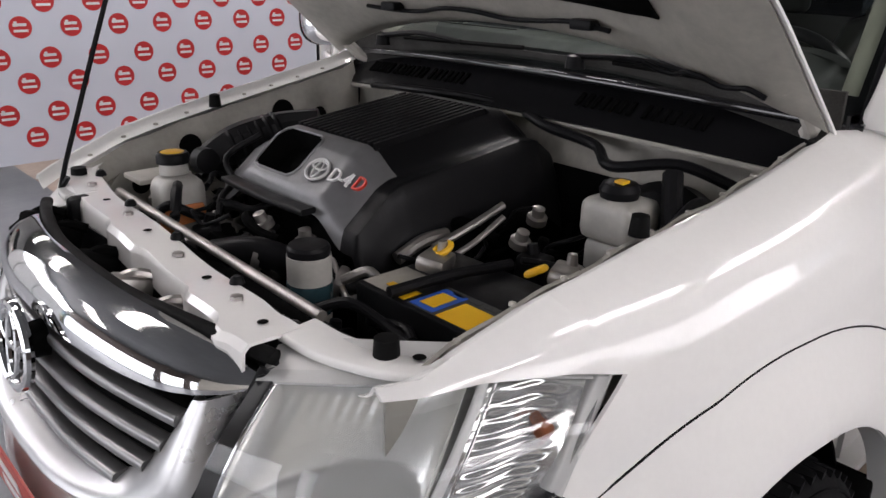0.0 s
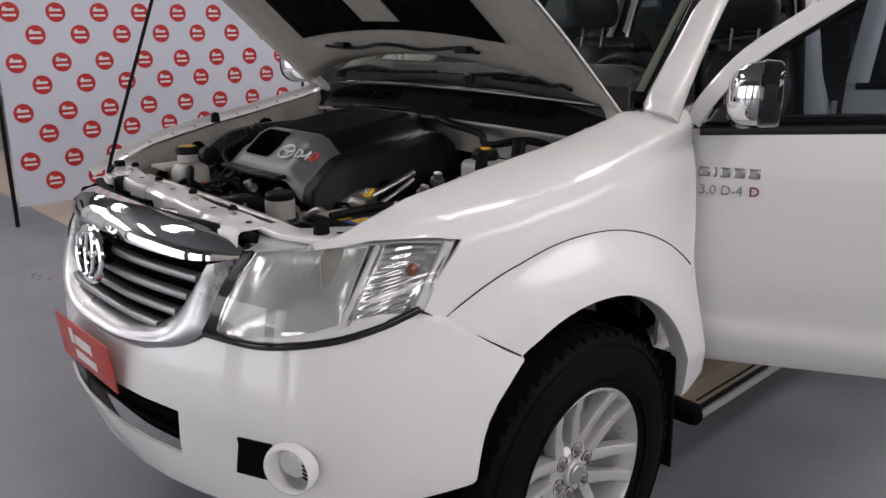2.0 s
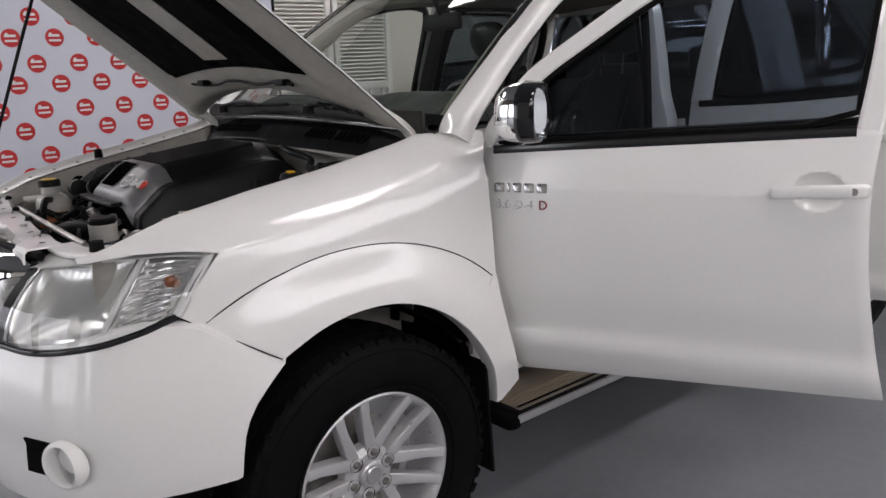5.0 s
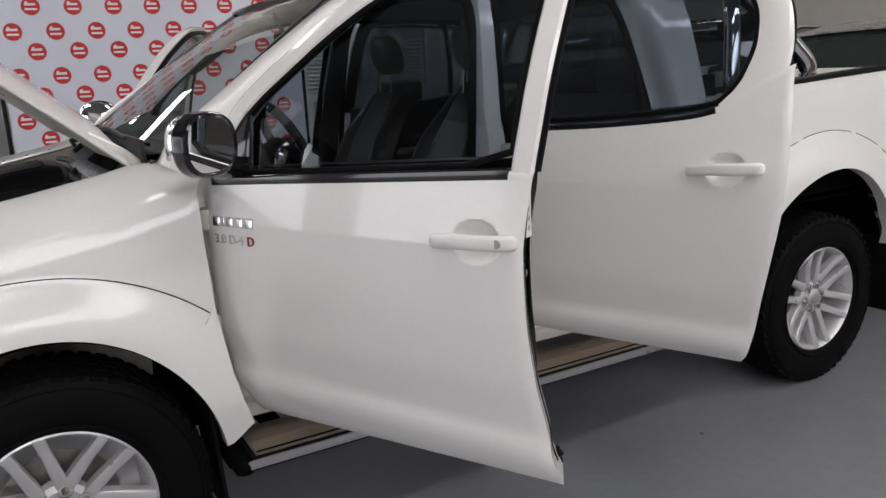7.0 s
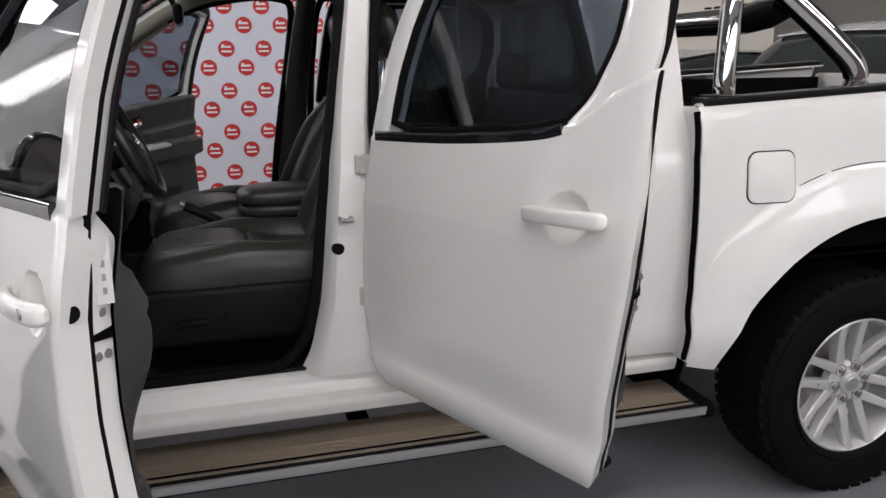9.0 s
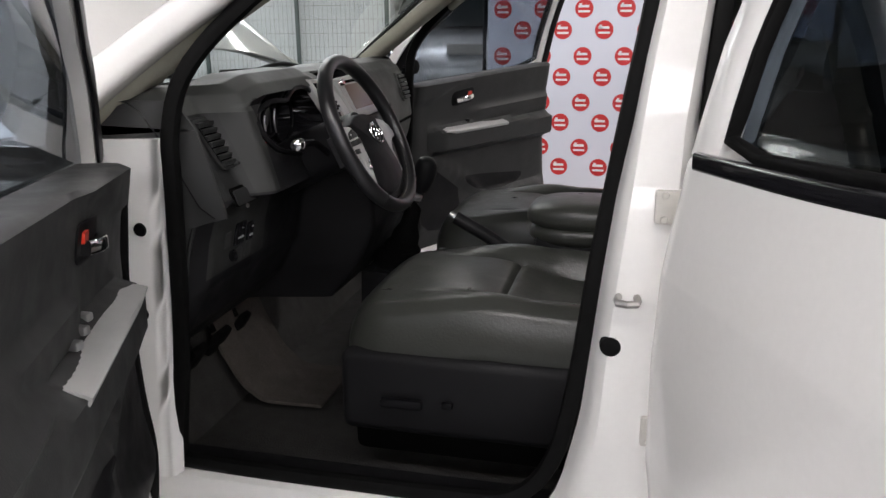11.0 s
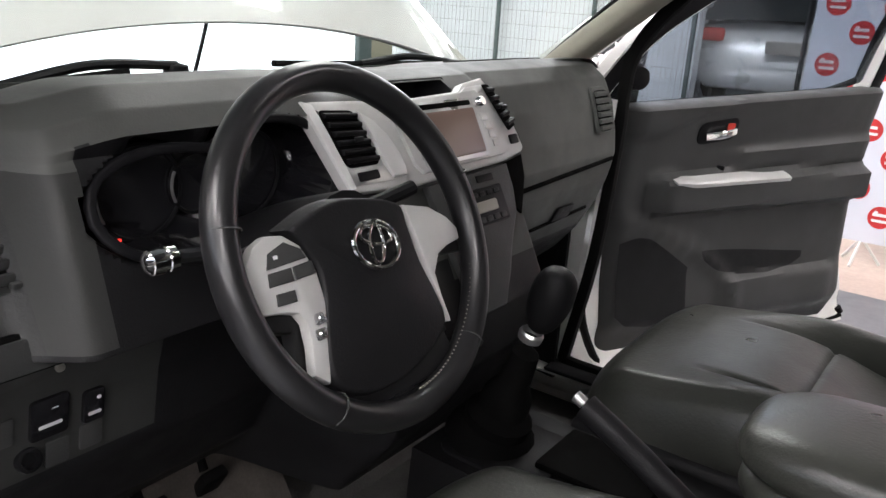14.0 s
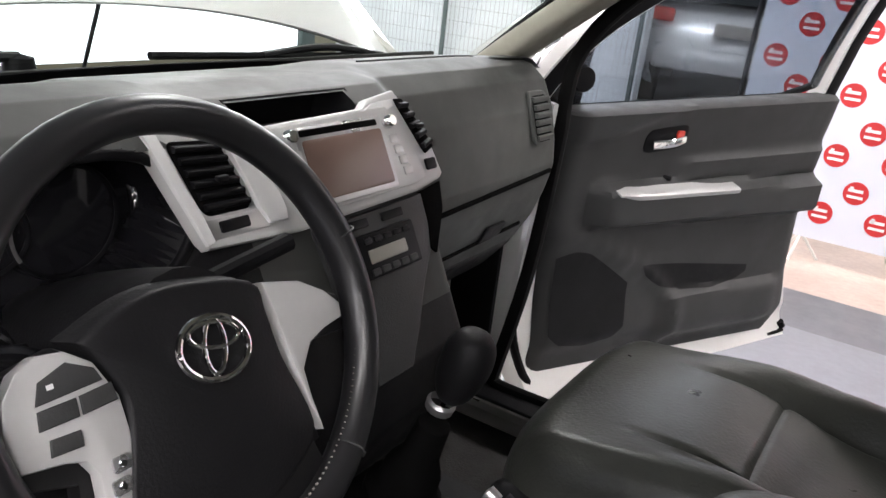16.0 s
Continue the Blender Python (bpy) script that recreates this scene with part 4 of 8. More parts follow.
part("insulation_pad", b, MATT, bonnet, "black insulation pad")
for a, e0, e1 in ((0.22, -0.5, 0.5), (0.13, -0.9, -0.55)):
    part("washer_hose", tube([bonnet_pt(a + 0.01 * math.sin(k * 1.7), e0 + (e1 - e0) * k / 8, -0.052) for k in range(9)], 0.005), BLACK, bonnet)
for e in (-0.42, 0.38):
    part("washer_jet", box(bonnet_pt(0.225, e, -0.05), (0.035, 0.05, 0.02), 0.005), BLACK, bonnet)
b = grid(lambda u, v: bonnet_pt(0.345 + 0.38 * u, -0.19 + 0.24 * v, -0.060), 8, 6)
solid(b, -0.003)
part("pad_opening", b, DARK_IN, bonnet, "opening in the pad showing the panel")
part("latch_striker", tube([bonnet_pt(0.90, -0.03, -0.03), bonnet_pt(0.90, -0.03, -0.09), bonnet_pt(0.90, 0.03, -0.09), bonnet_pt(0.90, 0.03, -0.03)], 0.005), STEEL, bonnet)
for side in (-1, 1):
    b = tube([(HX + 0.06, side * 0.62, 1.235), (HX + 0.02, side * 0.655, 1.25), (HX - 0.02, side * 0.66, 1.285), (HX - 0.10, side * 0.655, 1.335)], 0.016, 8)
    part("bonnet_hinge", b, WHITE_IN, truck, "white steel bonnet hinge")
part("prop_rod", tube([(-0.575, 0.47, 1.075), (-0.568, 0.495, 1.10), (-0.31, 0.505, 1.752), (-0.29, 0.495, 1.76)], 0.0055, 8, smooth=3), BLACK, truck, "thin black bonnet prop")

# --- cab ---
def cab_section(name, x0, x1, rows, material, label="", n=12, inner=False):
    bm = grid(lambda u, v: (x0 + (x1 - x0) * u, interp(v, [(i / (len(rows) - 1), r[0]) for i, r in enumerate(rows)]), interp(v, [(i / (len(rows) - 1), r[1]) for i, r in enumerate(rows)])), n, (len(rows) - 1) * 3)
    return bm


for side in (-1, 1):
    rows = [(side * 0.70, 0.485), (side * 0.772, 0.488), (side * 0.792, 0.50), (side * 0.803, 0.53), (side * 0.80, 0.545), (side * 0.762, 0.552), (side * 0.748, 0.575), (side * 0.742, 0.602), (side * 0.725, 0.612), (side * 0.66, 0.612)]
    b = cab_section("sill", 0.44, 2.43, rows, WHITE)
    solid(b, 0.005)
    part("sill", b, WHITE, truck, "white door sill")
    part("sill_scuff", box((0.98, side * 0.695, 0.617), (0.86, 0.075, 0.010), 0.004), TRIM_DK, truck, "dark plastic scuff plate")
    part("sill_scuff", box((1.92, side * 0.695, 0.617), (0.62, 0.075, 0.010), 0.004), TRIM_DK, truck, "dark plastic scuff plate")

    # centre pillar: wide foot, narrowing towards the roof
    FR = [(0.60, 1.275), (0.68, 1.315), (0.82, 1.345), (1.08, 1.372), (1.40, 1.412), (1.72, 1.465)]
    BK = [(0.60, 1.62), (0.66, 1.55), (0.78, 1.505), (1.0, 1.49), (1.30, 1.50), (1.72, 1.545)]
    def pillar(u, v):
        z = 0.60 + 1.13 * u
        a, c = interp(z, FR), interp(z, BK)
        edge = math.sin(math.pi * v)
        return (a + (c - a) * v, side * (0.735 + prof(z) * 0.75 + 0.052 * min(1, edge * 2.2)), z)
    b = grid(pillar, 34, 12, vs=[0, 0.02, 0.06, 0.12, 0.2, 0.35, 0.5, 0.65, 0.8, 0.88, 0.94, 0.98, 1.0])
    solid(b, 0.012)
    bp = part("centre_pillar", b, WHITE, truck, "white centre pillar between the doors")
    def pillar_trim(u, v):
        z = 0.62 + 1.10 * u
        a, c = interp(z, FR) + 0.004, interp(z, BK) - 0.004
        return (a + (c - a) * v, side * (0.715 + prof(z) * 0.75 - 0.03 * math.sin(math.pi * v)), z)
    b = grid(pillar_trim, 16, 6)
    solid(b, 0.006)
    part("pillar_trim", b, TRIM, bp)
    # door striker and check hinge
    part("striker", tube([(1.425, side * 0.785, 1.048), (1.425, side * 0.818, 1.048), (1.398, side * 0.818, 1.048), (1.398, side * 0.785, 1.048)], 0.006, 8, smooth=2), STEEL, bp, "steel door striker")
    part("buffer", lathe([(0.0, 0.018), (0.012, 0.016), (0.014, 0.0)], (1.390, side * 0.778, 0.966), (0, side, 0), 14), RUBBER, bp)
    for hz in (0.83, 1.19):
        b = box((1.462, side * 0.790, hz), (0.040, 0.012, 0.050), 0.004)
        for dz in (-0.018, 0.018):
            lathe([(0.0, 0.006), (0.004, 0.005), (0.005, 0.0)], (1.456, side * 0.796, hz + dz), (0, side, 0), 8, b)
        part("door_hinge", b, WHITE_IN, bp, "white painted door hinge")

    # rear corner of the cab, with the rear door's shut face
    def cpillar(u, v):
        z = 0.56 + 1.17 * u
        a = interp(z, [(0.56, 2.06), (0.70, 2.15), (0.95, 2.19), (1.3, 2.20), (1.72, 2.14)])
        return (a + (2.42 - a) * v, side * (0.765 + prof(z) * 0.9 + 0.075 * smooth01(v / 0.35)), z)
    b = grid(cpillar, 30, 14)
    solid(b, 0.01)
    part("rear_pillar", b, WHITE, truck, "white rear corner of the cab")
    part("striker", tube([(2.36, side * 0.80, 1.085), (2.36, side * 0.83, 1.085), (2.33, side * 0.83, 1.085), (2.33, side * 0.80, 1.085)], 0.006, 8, smooth=2), STEEL, truck, "steel door striker")

    # windscreen pillar and roof edge: one swept beam
    beam = [(0.392, side * 0.757, 1.240), (0.425, side * 0.757, 1.290), (0.505, side * 0.740, 1.355), (0.645, side * 0.706, 1.455), (0.792, side * 0.668, 1.555), (0.945, side * 0.638, 1.652), (1.08, side * 0.628, 1.710), (1.24, side * 0.626, 1.742), (1.5, side * 0.626, 1.757), (1.9, side * 0.628, 1.76), (2.25, side * 0.632, 1.745), (2.40, side * 0.645, 1.71)]
    path = spline(beam, 5)
    part("roof_beam", sweep(path, rounded(0.080, 0.060, 0.018), scales=[interp(q[2] if q[0] < 1.2 else 1.7, [(1.24, 1.22), (1.33, 1.08), (1.45, 0.95), (1.7, 1.0)]) for q in path]), WHITE, truck, "white windscreen pillar and roof edge")
    inner_beam = [(x + 0.012, side * (abs(y) - 0.066), z - 0.016) for x, y, z in beam]
    part("pillar_lining", sweep(spline(inner_beam, 5), rounded(0.086, 0.044, 0.02)), HEADLINE, truck, "beige cloth pillar lining")
    # front pillar below the glass, behind the wing
    b = grid(lambda u, v: (0.41 + 0.04 * u + 0.155 * v, side * (0.792 - 0.042 * v - 0.008 * u), 0.60 + 0.66 * u), 10, 8)
    grid(lambda u, v: (0.565 + 0.04 * u + 0.02 * v, side * (0.750 - 0.008 * u - 0.016 * v), 0.60 + 0.66 * u), 10, 3, b)
    solid(b, 0.01)
    part("hinge_pillar", b, WHITE, truck, "white front door post")
    for gx, gz in ((0.565, 1.10), (0.550, 0.94)):
        part("post_grommet", lathe([(0, 0.013), (0.004, 0.011), (0.005, 0)], (gx, side * 0.757, gz), (0, side, 0), 16), RUBBER, truck)
    for hz in (0.80, 1.10):
        part("door_hinge", box((0.468, side * 0.80, hz), (0.06, 0.05, 0.06), 0.008), WHITE_IN, truck, "white painted door hinge")

    # rubber seals round both door openings
    seal_f = [(0.57, 0.72, 0.63), (0.612, 0.735, 0.90), (0.630, 0.742, 1.18), (0.632, 0.738, 1.27), (0.655, 0.718, 1.365), (0.735, 0.688, 1.46), (0.885, 0.650, 1.575), (1.06, 0.625, 1.66), (1.25, 0.615, 1.70), (1.39, 0.61, 1.70), (1.442, 0.622, 1.66), (1.428, 0.655, 1.50), (1.396, 0.69, 1.30), (1.362, 0.722, 1.08), (1.334, 0.728, 0.86), (1.300, 0.727, 0.72), (1.235, 0.725, 0.642), (1.12, 0.722, 0.625), (0.80, 0.722, 0.622), (0.61, 0.718, 0.622)]
    loop = [Vector((x, side * y, z)) for x, y, z in seal_f]
    loop = spline(loop + [loop[0]], 4)[:-1]
    part("front_door_seal", sweep(loop, rounded(0.030, 0.026, 0.01, 2), closed=True, up=(0, side, 0)), RUBBER, truck, "black rubber door seal")
    seal_r = [(1.53, 0.722, 0.70), (1.505, 0.73, 0.95), (1.515, 0.69, 1.30), (1.53, 0.655, 1.50), (1.56, 0.62, 1.68), (1.65, 0.61, 1.705), (2.00, 0.61, 1.70), (2.09, 0.63, 1.64), (2.14, 0.69, 1.40), (2.145, 0.73, 1.10), (2.11, 0.735, 0.88), (2.02, 0.73, 0.70), (1.95, 0.722, 0.63), (1.65, 0.722, 0.625)]
    loop = [Vector((x, side * y, z)) for x, y, z in seal_r]
    loop = spline(loop + [loop[0]], 4)[:-1]
    part("rear_door_seal", sweep(loop, rounded(0.028, 0.024, 0.01, 2), closed=True, up=(0, side, 0)), RUBBER, truck, "black rubber door seal")

b = grid(lambda u, v: (1.12 + 1.28 * u, (2 * v - 1) * 0.64, 1.765 + 0.045 * (1 - (2 * v - 1) ** 2) - 0.03 * abs(2 * u - 1) ** 3), 14, 18)
solid(b, 0.01)
part("roof", b, WHITE, truck, "white cab roof")
b = grid(lambda u, v: (1.04 + 1.34 * u, (2 * v - 1) * 0.60, 1.715 + 0.03 * (1 - (2 * v - 1) ** 2) - 0.03 * abs(2 * u - 1) ** 3), 14, 14)
solid(b, 0.01)
part("headliner", b, HEADLINE, truck, "beige cloth headliner")
# rear wall of the cab with its window
for z0, z1, w0, w1 in ((0.56, 1.30, 0.74, 0.73), (1.66, 1.74, 0.62, 0.60)):
    b = grid(lambda u, v: (2.41 - 0.02 * v, (2 * u - 1) * (w0 + (w1 - w0) * v), z0 + (z1 - z0) * v), 8, 4)
    solid(b, 0.02)
    part("cab_back", b, WHITE, truck)
part("rear_window", solid(grid(lambda u, v: (2.40 - 0.03 * v, (2 * u - 1) * (0.72 - 0.10 * v), 1.30 + 0.36 * v), 4, 4), 0.004), TINTED, truck, "tinted rear window").visible_shadow = False
part("cab_back_trim", solid(grid(lambda u, v: (2.375, (2 * u - 1) * 0.70, 0.60 + 0.69 * v), 4, 4), 0.008), TRIM, truck)


def screen_pt(u, v):
    y = (2 * u - 1) * (0.728 - 0.135 * v)
    x = 0.300 + 0.070 * (abs(2 * u - 1) ** 2.4) * (1 - 0.55 * v) + 0.685 * v
    return Vector((x, y, 1.285 + 0.455 * v - 0.028 * abs(2 * u - 1) ** 2 * (1 - v) + 0.02 * math.sin(math.pi * v)))


part("windscreen", grid(screen_pt, 24, 14), CLEAR, truck, "clear windscreen glass").visible_shadow = False
edge = [screen_pt(k / 24, 0.0) for k in range(25)]
part("screen_seal", sweep(edge, rounded(0.05, 0.016, 0.005)), GLOSS, truck)
band = grid(lambda u, v: screen_pt(u, 0.085 * v) + Vector((0.003, 0, -0.004)), 24, 3)
part("black_glass_border", solid(band, 0.001), BLACK, truck, "black printed border of the windscreen")
part("screen_seal", sweep([screen_pt(k / 24, 1.0) for k in range(25)], rounded(0.05, 0.016, 0.005)), GLOSS, truck)
for u in (0.0, 1.0):
    part("screen_seal", sweep([screen_pt(u, k / 12) for k in range(13)], rounded(0.03, 0.014, 0.004)), GLOSS, truck)
    band = grid(lambda a, v: screen_pt(abs(u - 0.020 * a), v) + Vector((0.003, 0, -0.004)), 3, 14)
    part("black_glass_border", solid(band, 0.001), BLACK, truck, "black printed border of the windscreen")

# scuttle with its grilles, under the bonnet's back edge
def scuttle(u, v):
    y = (2 * u - 1) * 0.715
    e = abs(2 * u - 1)
    x1 = 0.312 + 0.075 * e ** 2.4
    x0 = 0.215 + 0.085 * e ** 2.4
    return (x0 + (x1 - x0) * v, y, 1.205 + 0.075 * v ** 0.8 - 0.03 * e ** 2)
b = grid(scuttle, 40, 10)
solid(b, 0.008)
cowl = part("scuttle_panel", b, BLACK, truck, "black plastic scuttle panel")
for u0, u1 in ((0.16, 0.26), (0.27, 0.37), (0.60, 0.70), (0.71, 0.81), (0.82, 0.90)):
    bb = bmesh.new()
    for k in range(7):
        u = u0 + (u1 - u0) * (k + 0.5) / 7
        p = [Vector(scuttle(u, v)) + Vector((0, 0, 0.004)) for v in (0.30, 0.45, 0.60)]
        sweep(p, rounded(0.010, 0.006, 0.002), bb)
    part("vent_grille", bb, MATT, cowl)
# wipers
for y0, y1, up in ((-0.15, -0.64, 0.035), (0.54, 0.02, 0.045)):
    base = Vector(screen_pt(0.5 + y0 / 1.43, 0.02)) + Vector((-0.025, 0, 0.034))
    tip = Vector(screen_pt(0.5 + y1 / 1.43, up)) + Vector((-0.016, 0, 0.020))
    w = part("wiper", tube([base, base.lerp(tip, 0.3) + Vector((-0.004, 0, 0.014)), base.lerp(tip, 0.6)], 0.007, 8), BLACK, truck, "black wiper arm")
    part("wiper_blade", tube([base.lerp(tip, 0.18), tip], 0.006, 6, smooth=0), RUBBER, w)
    part("wiper_pivot", lathe([(0.0, 0.022), (0.025, 0.018), (0.03, 0.0)], base - Vector((0, 0, 0.025)), (0, 0, 1), 14), BLACK, w)

# --- load bed ---
def open_r(a):
    c, s = math.cos(a), math.sin(a)
    w = 0.575 if c < 0 else 0.475
    return 1 / math.sqrt((c / w) ** 2 + (s / 0.590) ** 2) if s > 0 else w / abs(c)


def flare_r(a):
    return interp(math.cos(a), [(-1, 0.78), (-0.6, 0.775), (0, 0.750), (0.6, 0.715), (1, 0.69)])


BED_TOP = [(2.42, 1.312), (2.8, 1.330), (3.25, 1.352), (3.62, 1.369), (4.26, 1.40)]
def bed_y(x, z):
    y = 0.885 + 0.9 * prof(min(1.15, z)) - 0.012 * smooth01((z - 1.2) / 0.15) - 0.02 * smooth01((z - interp(x, BED_TOP) + 0.02) / 0.02)
    r = math.hypot(x - HUB_R, z - HUB_Z)
    rf = flare_r(math.atan2(z - HUB_Z, x - HUB_R))
    if r < rf:
        y += 0.005 + 0.036 * smooth01((rf - r) / 0.16)
    return y
for side in (-1, 1):
    c = (HUB_R, HUB_Z)
    ang = lambda p: math.atan2(p[1] - c[1], p[0] - c[0])
    poly = [(2.425, 0.535), (2.425, 1.312), (2.8, 1.330), (3.25, 1.352), (3.62, 1.369), (4.26, 1.40), (4.26, 0.60)]
    a_lo, a_hi = ang(poly[0]), ang(poly[-1])
    def outer(a):
        best = 0.6
        for p, q in zip(poly, poly[1:]):
            lo, hi = sorted((ang(p), ang(q)))
            if lo - 1e-6 <= a <= hi + 1e-6 and hi - lo > 1e-6:
                best = hit_line(a, p, q, c)
        return best
    angles = sorted({a_lo + (a_hi - a_lo) * k / 44 for k in range(45)} | {ang(p) for p in poly}, reverse=True)
    b = bmesh.new()
    polar(b, c, angles, open_r, outer, flare_r, bed_y, 0.05)
    # rolled top rail
    grid(lambda u, v: (2.425 + 1.835 * u, -(bed_y(2.425 + 1.835 * u, interp(2.425 + 1.835 * u, BED_TOP)) - 0.07 * v), interp(2.425 + 1.835 * u, BED_TOP) + 0.012 * math.sin(math.pi * min(1, v * 2)) ), 20, 6, b)
    # front face of the bed side
    grid(lambda u, v: (2.425 + 0.002 * v, -(bed_y(2.425, 0.55 + 0.762 * u) - 0.12 * v), 0.55 + 0.762 * u), 16, 2, b)
    solid(b, 0.006)
    if side > 0:
        mirror_y(b)
    arc = []
    for a in range(116, 28, -3):
        r, t = flare_r(radians(a)), radians(a)
        x, z = HUB_R + r * math.cos(t), HUB_Z + r * math.sin(t)
        if x > 2.43:
            arc.append(Vector((x, side * (bed_y(HUB_R + (r + 0.002) * math.cos(t), HUB_Z + (r + 0.002) * math.sin(t)) + 0.001), z)))
    bed = part("bed_side", b, WHITE, truck, "white load bed side with flared arch")
    gap = [Vector((2.416, side * (bed_y(2.425, 0.56 + 0.74 * k / 16) - 0.014), 0.56 + 0.74 * k / 16)) for k in range(17)]
    part("cab_gap", sweep(gap, rounded(0.016, 0.016, 0.004), up=(1, 0, 0)), MATT, bed, "dark gap between cab and load bed")
    part("flare_gap", sweep(arc, rounded(0.0025, 0.004, 0.001, 1), up=(0, side, 0)), RUBBER, bed, "dark gap line above the flare")
    rail = [Vector((2.44 + 1.80 * k / 12, side * (bed_y(2.8, 1.2) - 0.062), interp(2.44 + 1.80 * k / 12, BED_TOP) + 0.012)) for k in range(13)]
    part("bed_rail_cap", sweep(rail, rounded(0.075, 0.022, 0.008)), BLACK, truck, "black plastic bed rail cap")
    b = box((3.34, side * 0.77, 1.08), (1.80, 0.02, 0.52), 0.005)
    part("bed_liner", b, MATT, truck, "black bed liner")
    if side < 0:
        # fuel flap with its dark gap
        def flap(u, v, w, h, out):
            x, z = 2.655 + w * (u - 0.5), 1.107 + h * (v - 0.5)
            return (x, -(bed_y(x, z) + out), z)
        o = rounded(0.165, 0.155, 0.032, 4)
        part("flap_gap", plate([(2.655 + a, 1.107 + b2) for a, b2 in o], lambda a, b2, h: (a, -(bed_y(a, b2) + h - 0.001), b2), 0.003), RUBBER, bed)
        o = rounded(0.158, 0.148, 0.030, 4)
        part("fuel_flap", plate([(2.655 + a, 1.107 + b2) for a, b2 in o], lambda a, b2, h: (a, -(bed_y(a, b2) + h), b2), 0.006, 0.002), WHITE, bed, "white fuel filler flap")
        # red side sticker further back
        part("side_sticker", plate([(3.80, 1.22), (3.98, 1.24), (3.94, 1.16), (4.02, 1.14), (3.82, 1.10), (3.86, 1.16)], lambda a, b2, h: (a, -(bed_y(a, b2) + h), b2), 0.002), RED, bed, "red and black side sticker")
part("bed_floor", box((3.34, 0, 0.83), (1.84, 1.56, 0.03)), MATT, truck, "black bed floor")
part("bed_front", box((2.45, 0, 1.07), (0.03, 1.56, 0.50), 0.005), MATT, truck)
part("tailgate", box((4.25, 0, 1.08), (0.05, 1.60, 0.56), 0.02), WHITE, truck, "white tailgate")
part("rear_bumper", box((4.33, 0, 0.62), (0.12, 1.60, 0.16), 0.03), CHROME, truck, "chrome rear bumper")
part("tail_lamp", box((4.27, -0.86, 1.12), (0.05, 0.05, 0.36), 0.015), REDPL, truck, "red tail lamp")
part("tail_lamp", box((4.27, 0.86, 1.12), (0.05, 0.05, 0.36), 0.015), REDPL, truck, "red tail lamp")
# chassis and floor pan close the truck below
part("chassis", box((1.75, 0, 0.42), (4.6, 0.9, 0.14), 0.03), MATT, truck, "black chassis frame")
part("floor_pan", box((1.42, 0, 0.515), (1.96, 1.40, 0.04), 0.01), CARPET, truck, "dark carpeted cab floor")

# sports bar behind the cab
sport = new("sports_bar", None)
sport.parent = truck
tagged(sport, "polished chrome sports bar over the load bed")
for side in (-1, 1):
    part("hoop", tube([(3.00, side * 0.80, 1.335), (2.995, side * 0.795, 1.41), (2.93, side * 0.78, 1.485), (2.80, side * 0.75, 1.60), (2.67, side * 0.70, 1.715), (2.60, side * 0.62, 1.775), (2.57, side * 0.3, 1.79), (2.57, 0, 1.79)], 0.036, 16), CHROME, sport)
    part("front_leg", tube([(2.535, side * 0.80, 1.32), (2.535, side * 0.795, 1.40), (2.56, side * 0.77, 1.58), (2.60, side * 0.72, 1.70)], 0.032, 14), CHROME, sport)
    part("foot_plate", box((3.0, side * 0.80, 1.352), (0.12, 0.09, 0.016), 0.005), BLACK, sport)
    part("foot_plate", box((2.535, side * 0.80, 1.336), (0.11, 0.09, 0.016), 0.005), BLACK, sport)
    part("bar_end", lathe([(0, 0.0), (0.01, 0.045), (0.10, 0.05), (0.16, 0.04), (0.17, 0.0)], (2.77, side * 0.55, 1.565), (0.1, side * 0.9, 0.18), 18), BLACK, sport, "black rubber end sleeve")
part("cross_bar", tube([(2.77, -0.55, 1.565), (2.77, 0.55, 1.565)], 0.045, 18, smooth=0), CHROME, sport)
for k in range(5):
    part("letter_block", box((2.80, -0.52 + 0.055 * k, 1.60), (0.012, 0.034, 0.04), 0.004), BLACK, sport)

# side steps
for side in (-1, 1):
    st = part("side_step", box((1.47, side * 0.80, 0.402), (2.0, 0.225, 0.040), 0.014), BLACK, truck, "black side step with ribbed aluminium tread")
    b = grid(lambda u, v: (0.50 + 1.94 * u, side * (0.695 + 0.205 * v), 0.4245 + 0.004 * math.sin(math.pi * min(1, v * 1.6)) - 0.004 * smooth01((v - 0.9) / 0.1)), 30, 14)
    part("tread_plate", solid(b, 0.003), STEPTOP, st, "worn brownish aluminium tread")
    for k in range(6):
        part("rib", box((1.47, side * (0.815 + 0.013 * k), 0.4275), (1.93, 0.005, 0.004), 0.001), STEPTOP if k < 5 else MATT, st)
    part("edge_strip", box((1.47, side * 0.915, 0.408), (2.0, 0.010, 0.026), 0.003), SATIN, st, "bright metal edge strip")
    for ex in (0.462, 2.478):
        part("end_cap", box((ex, side * 0.803, 0.402), (0.060, 0.236, 0.052), 0.020), MATT, st, "black plastic end cap")
    for hx in (0.62, 1.45, 2.30):
        part("bracket", box((hx, side * 0.62, 0.40), (0.06, 0.30, 0.03), 0.006), MATT, st)

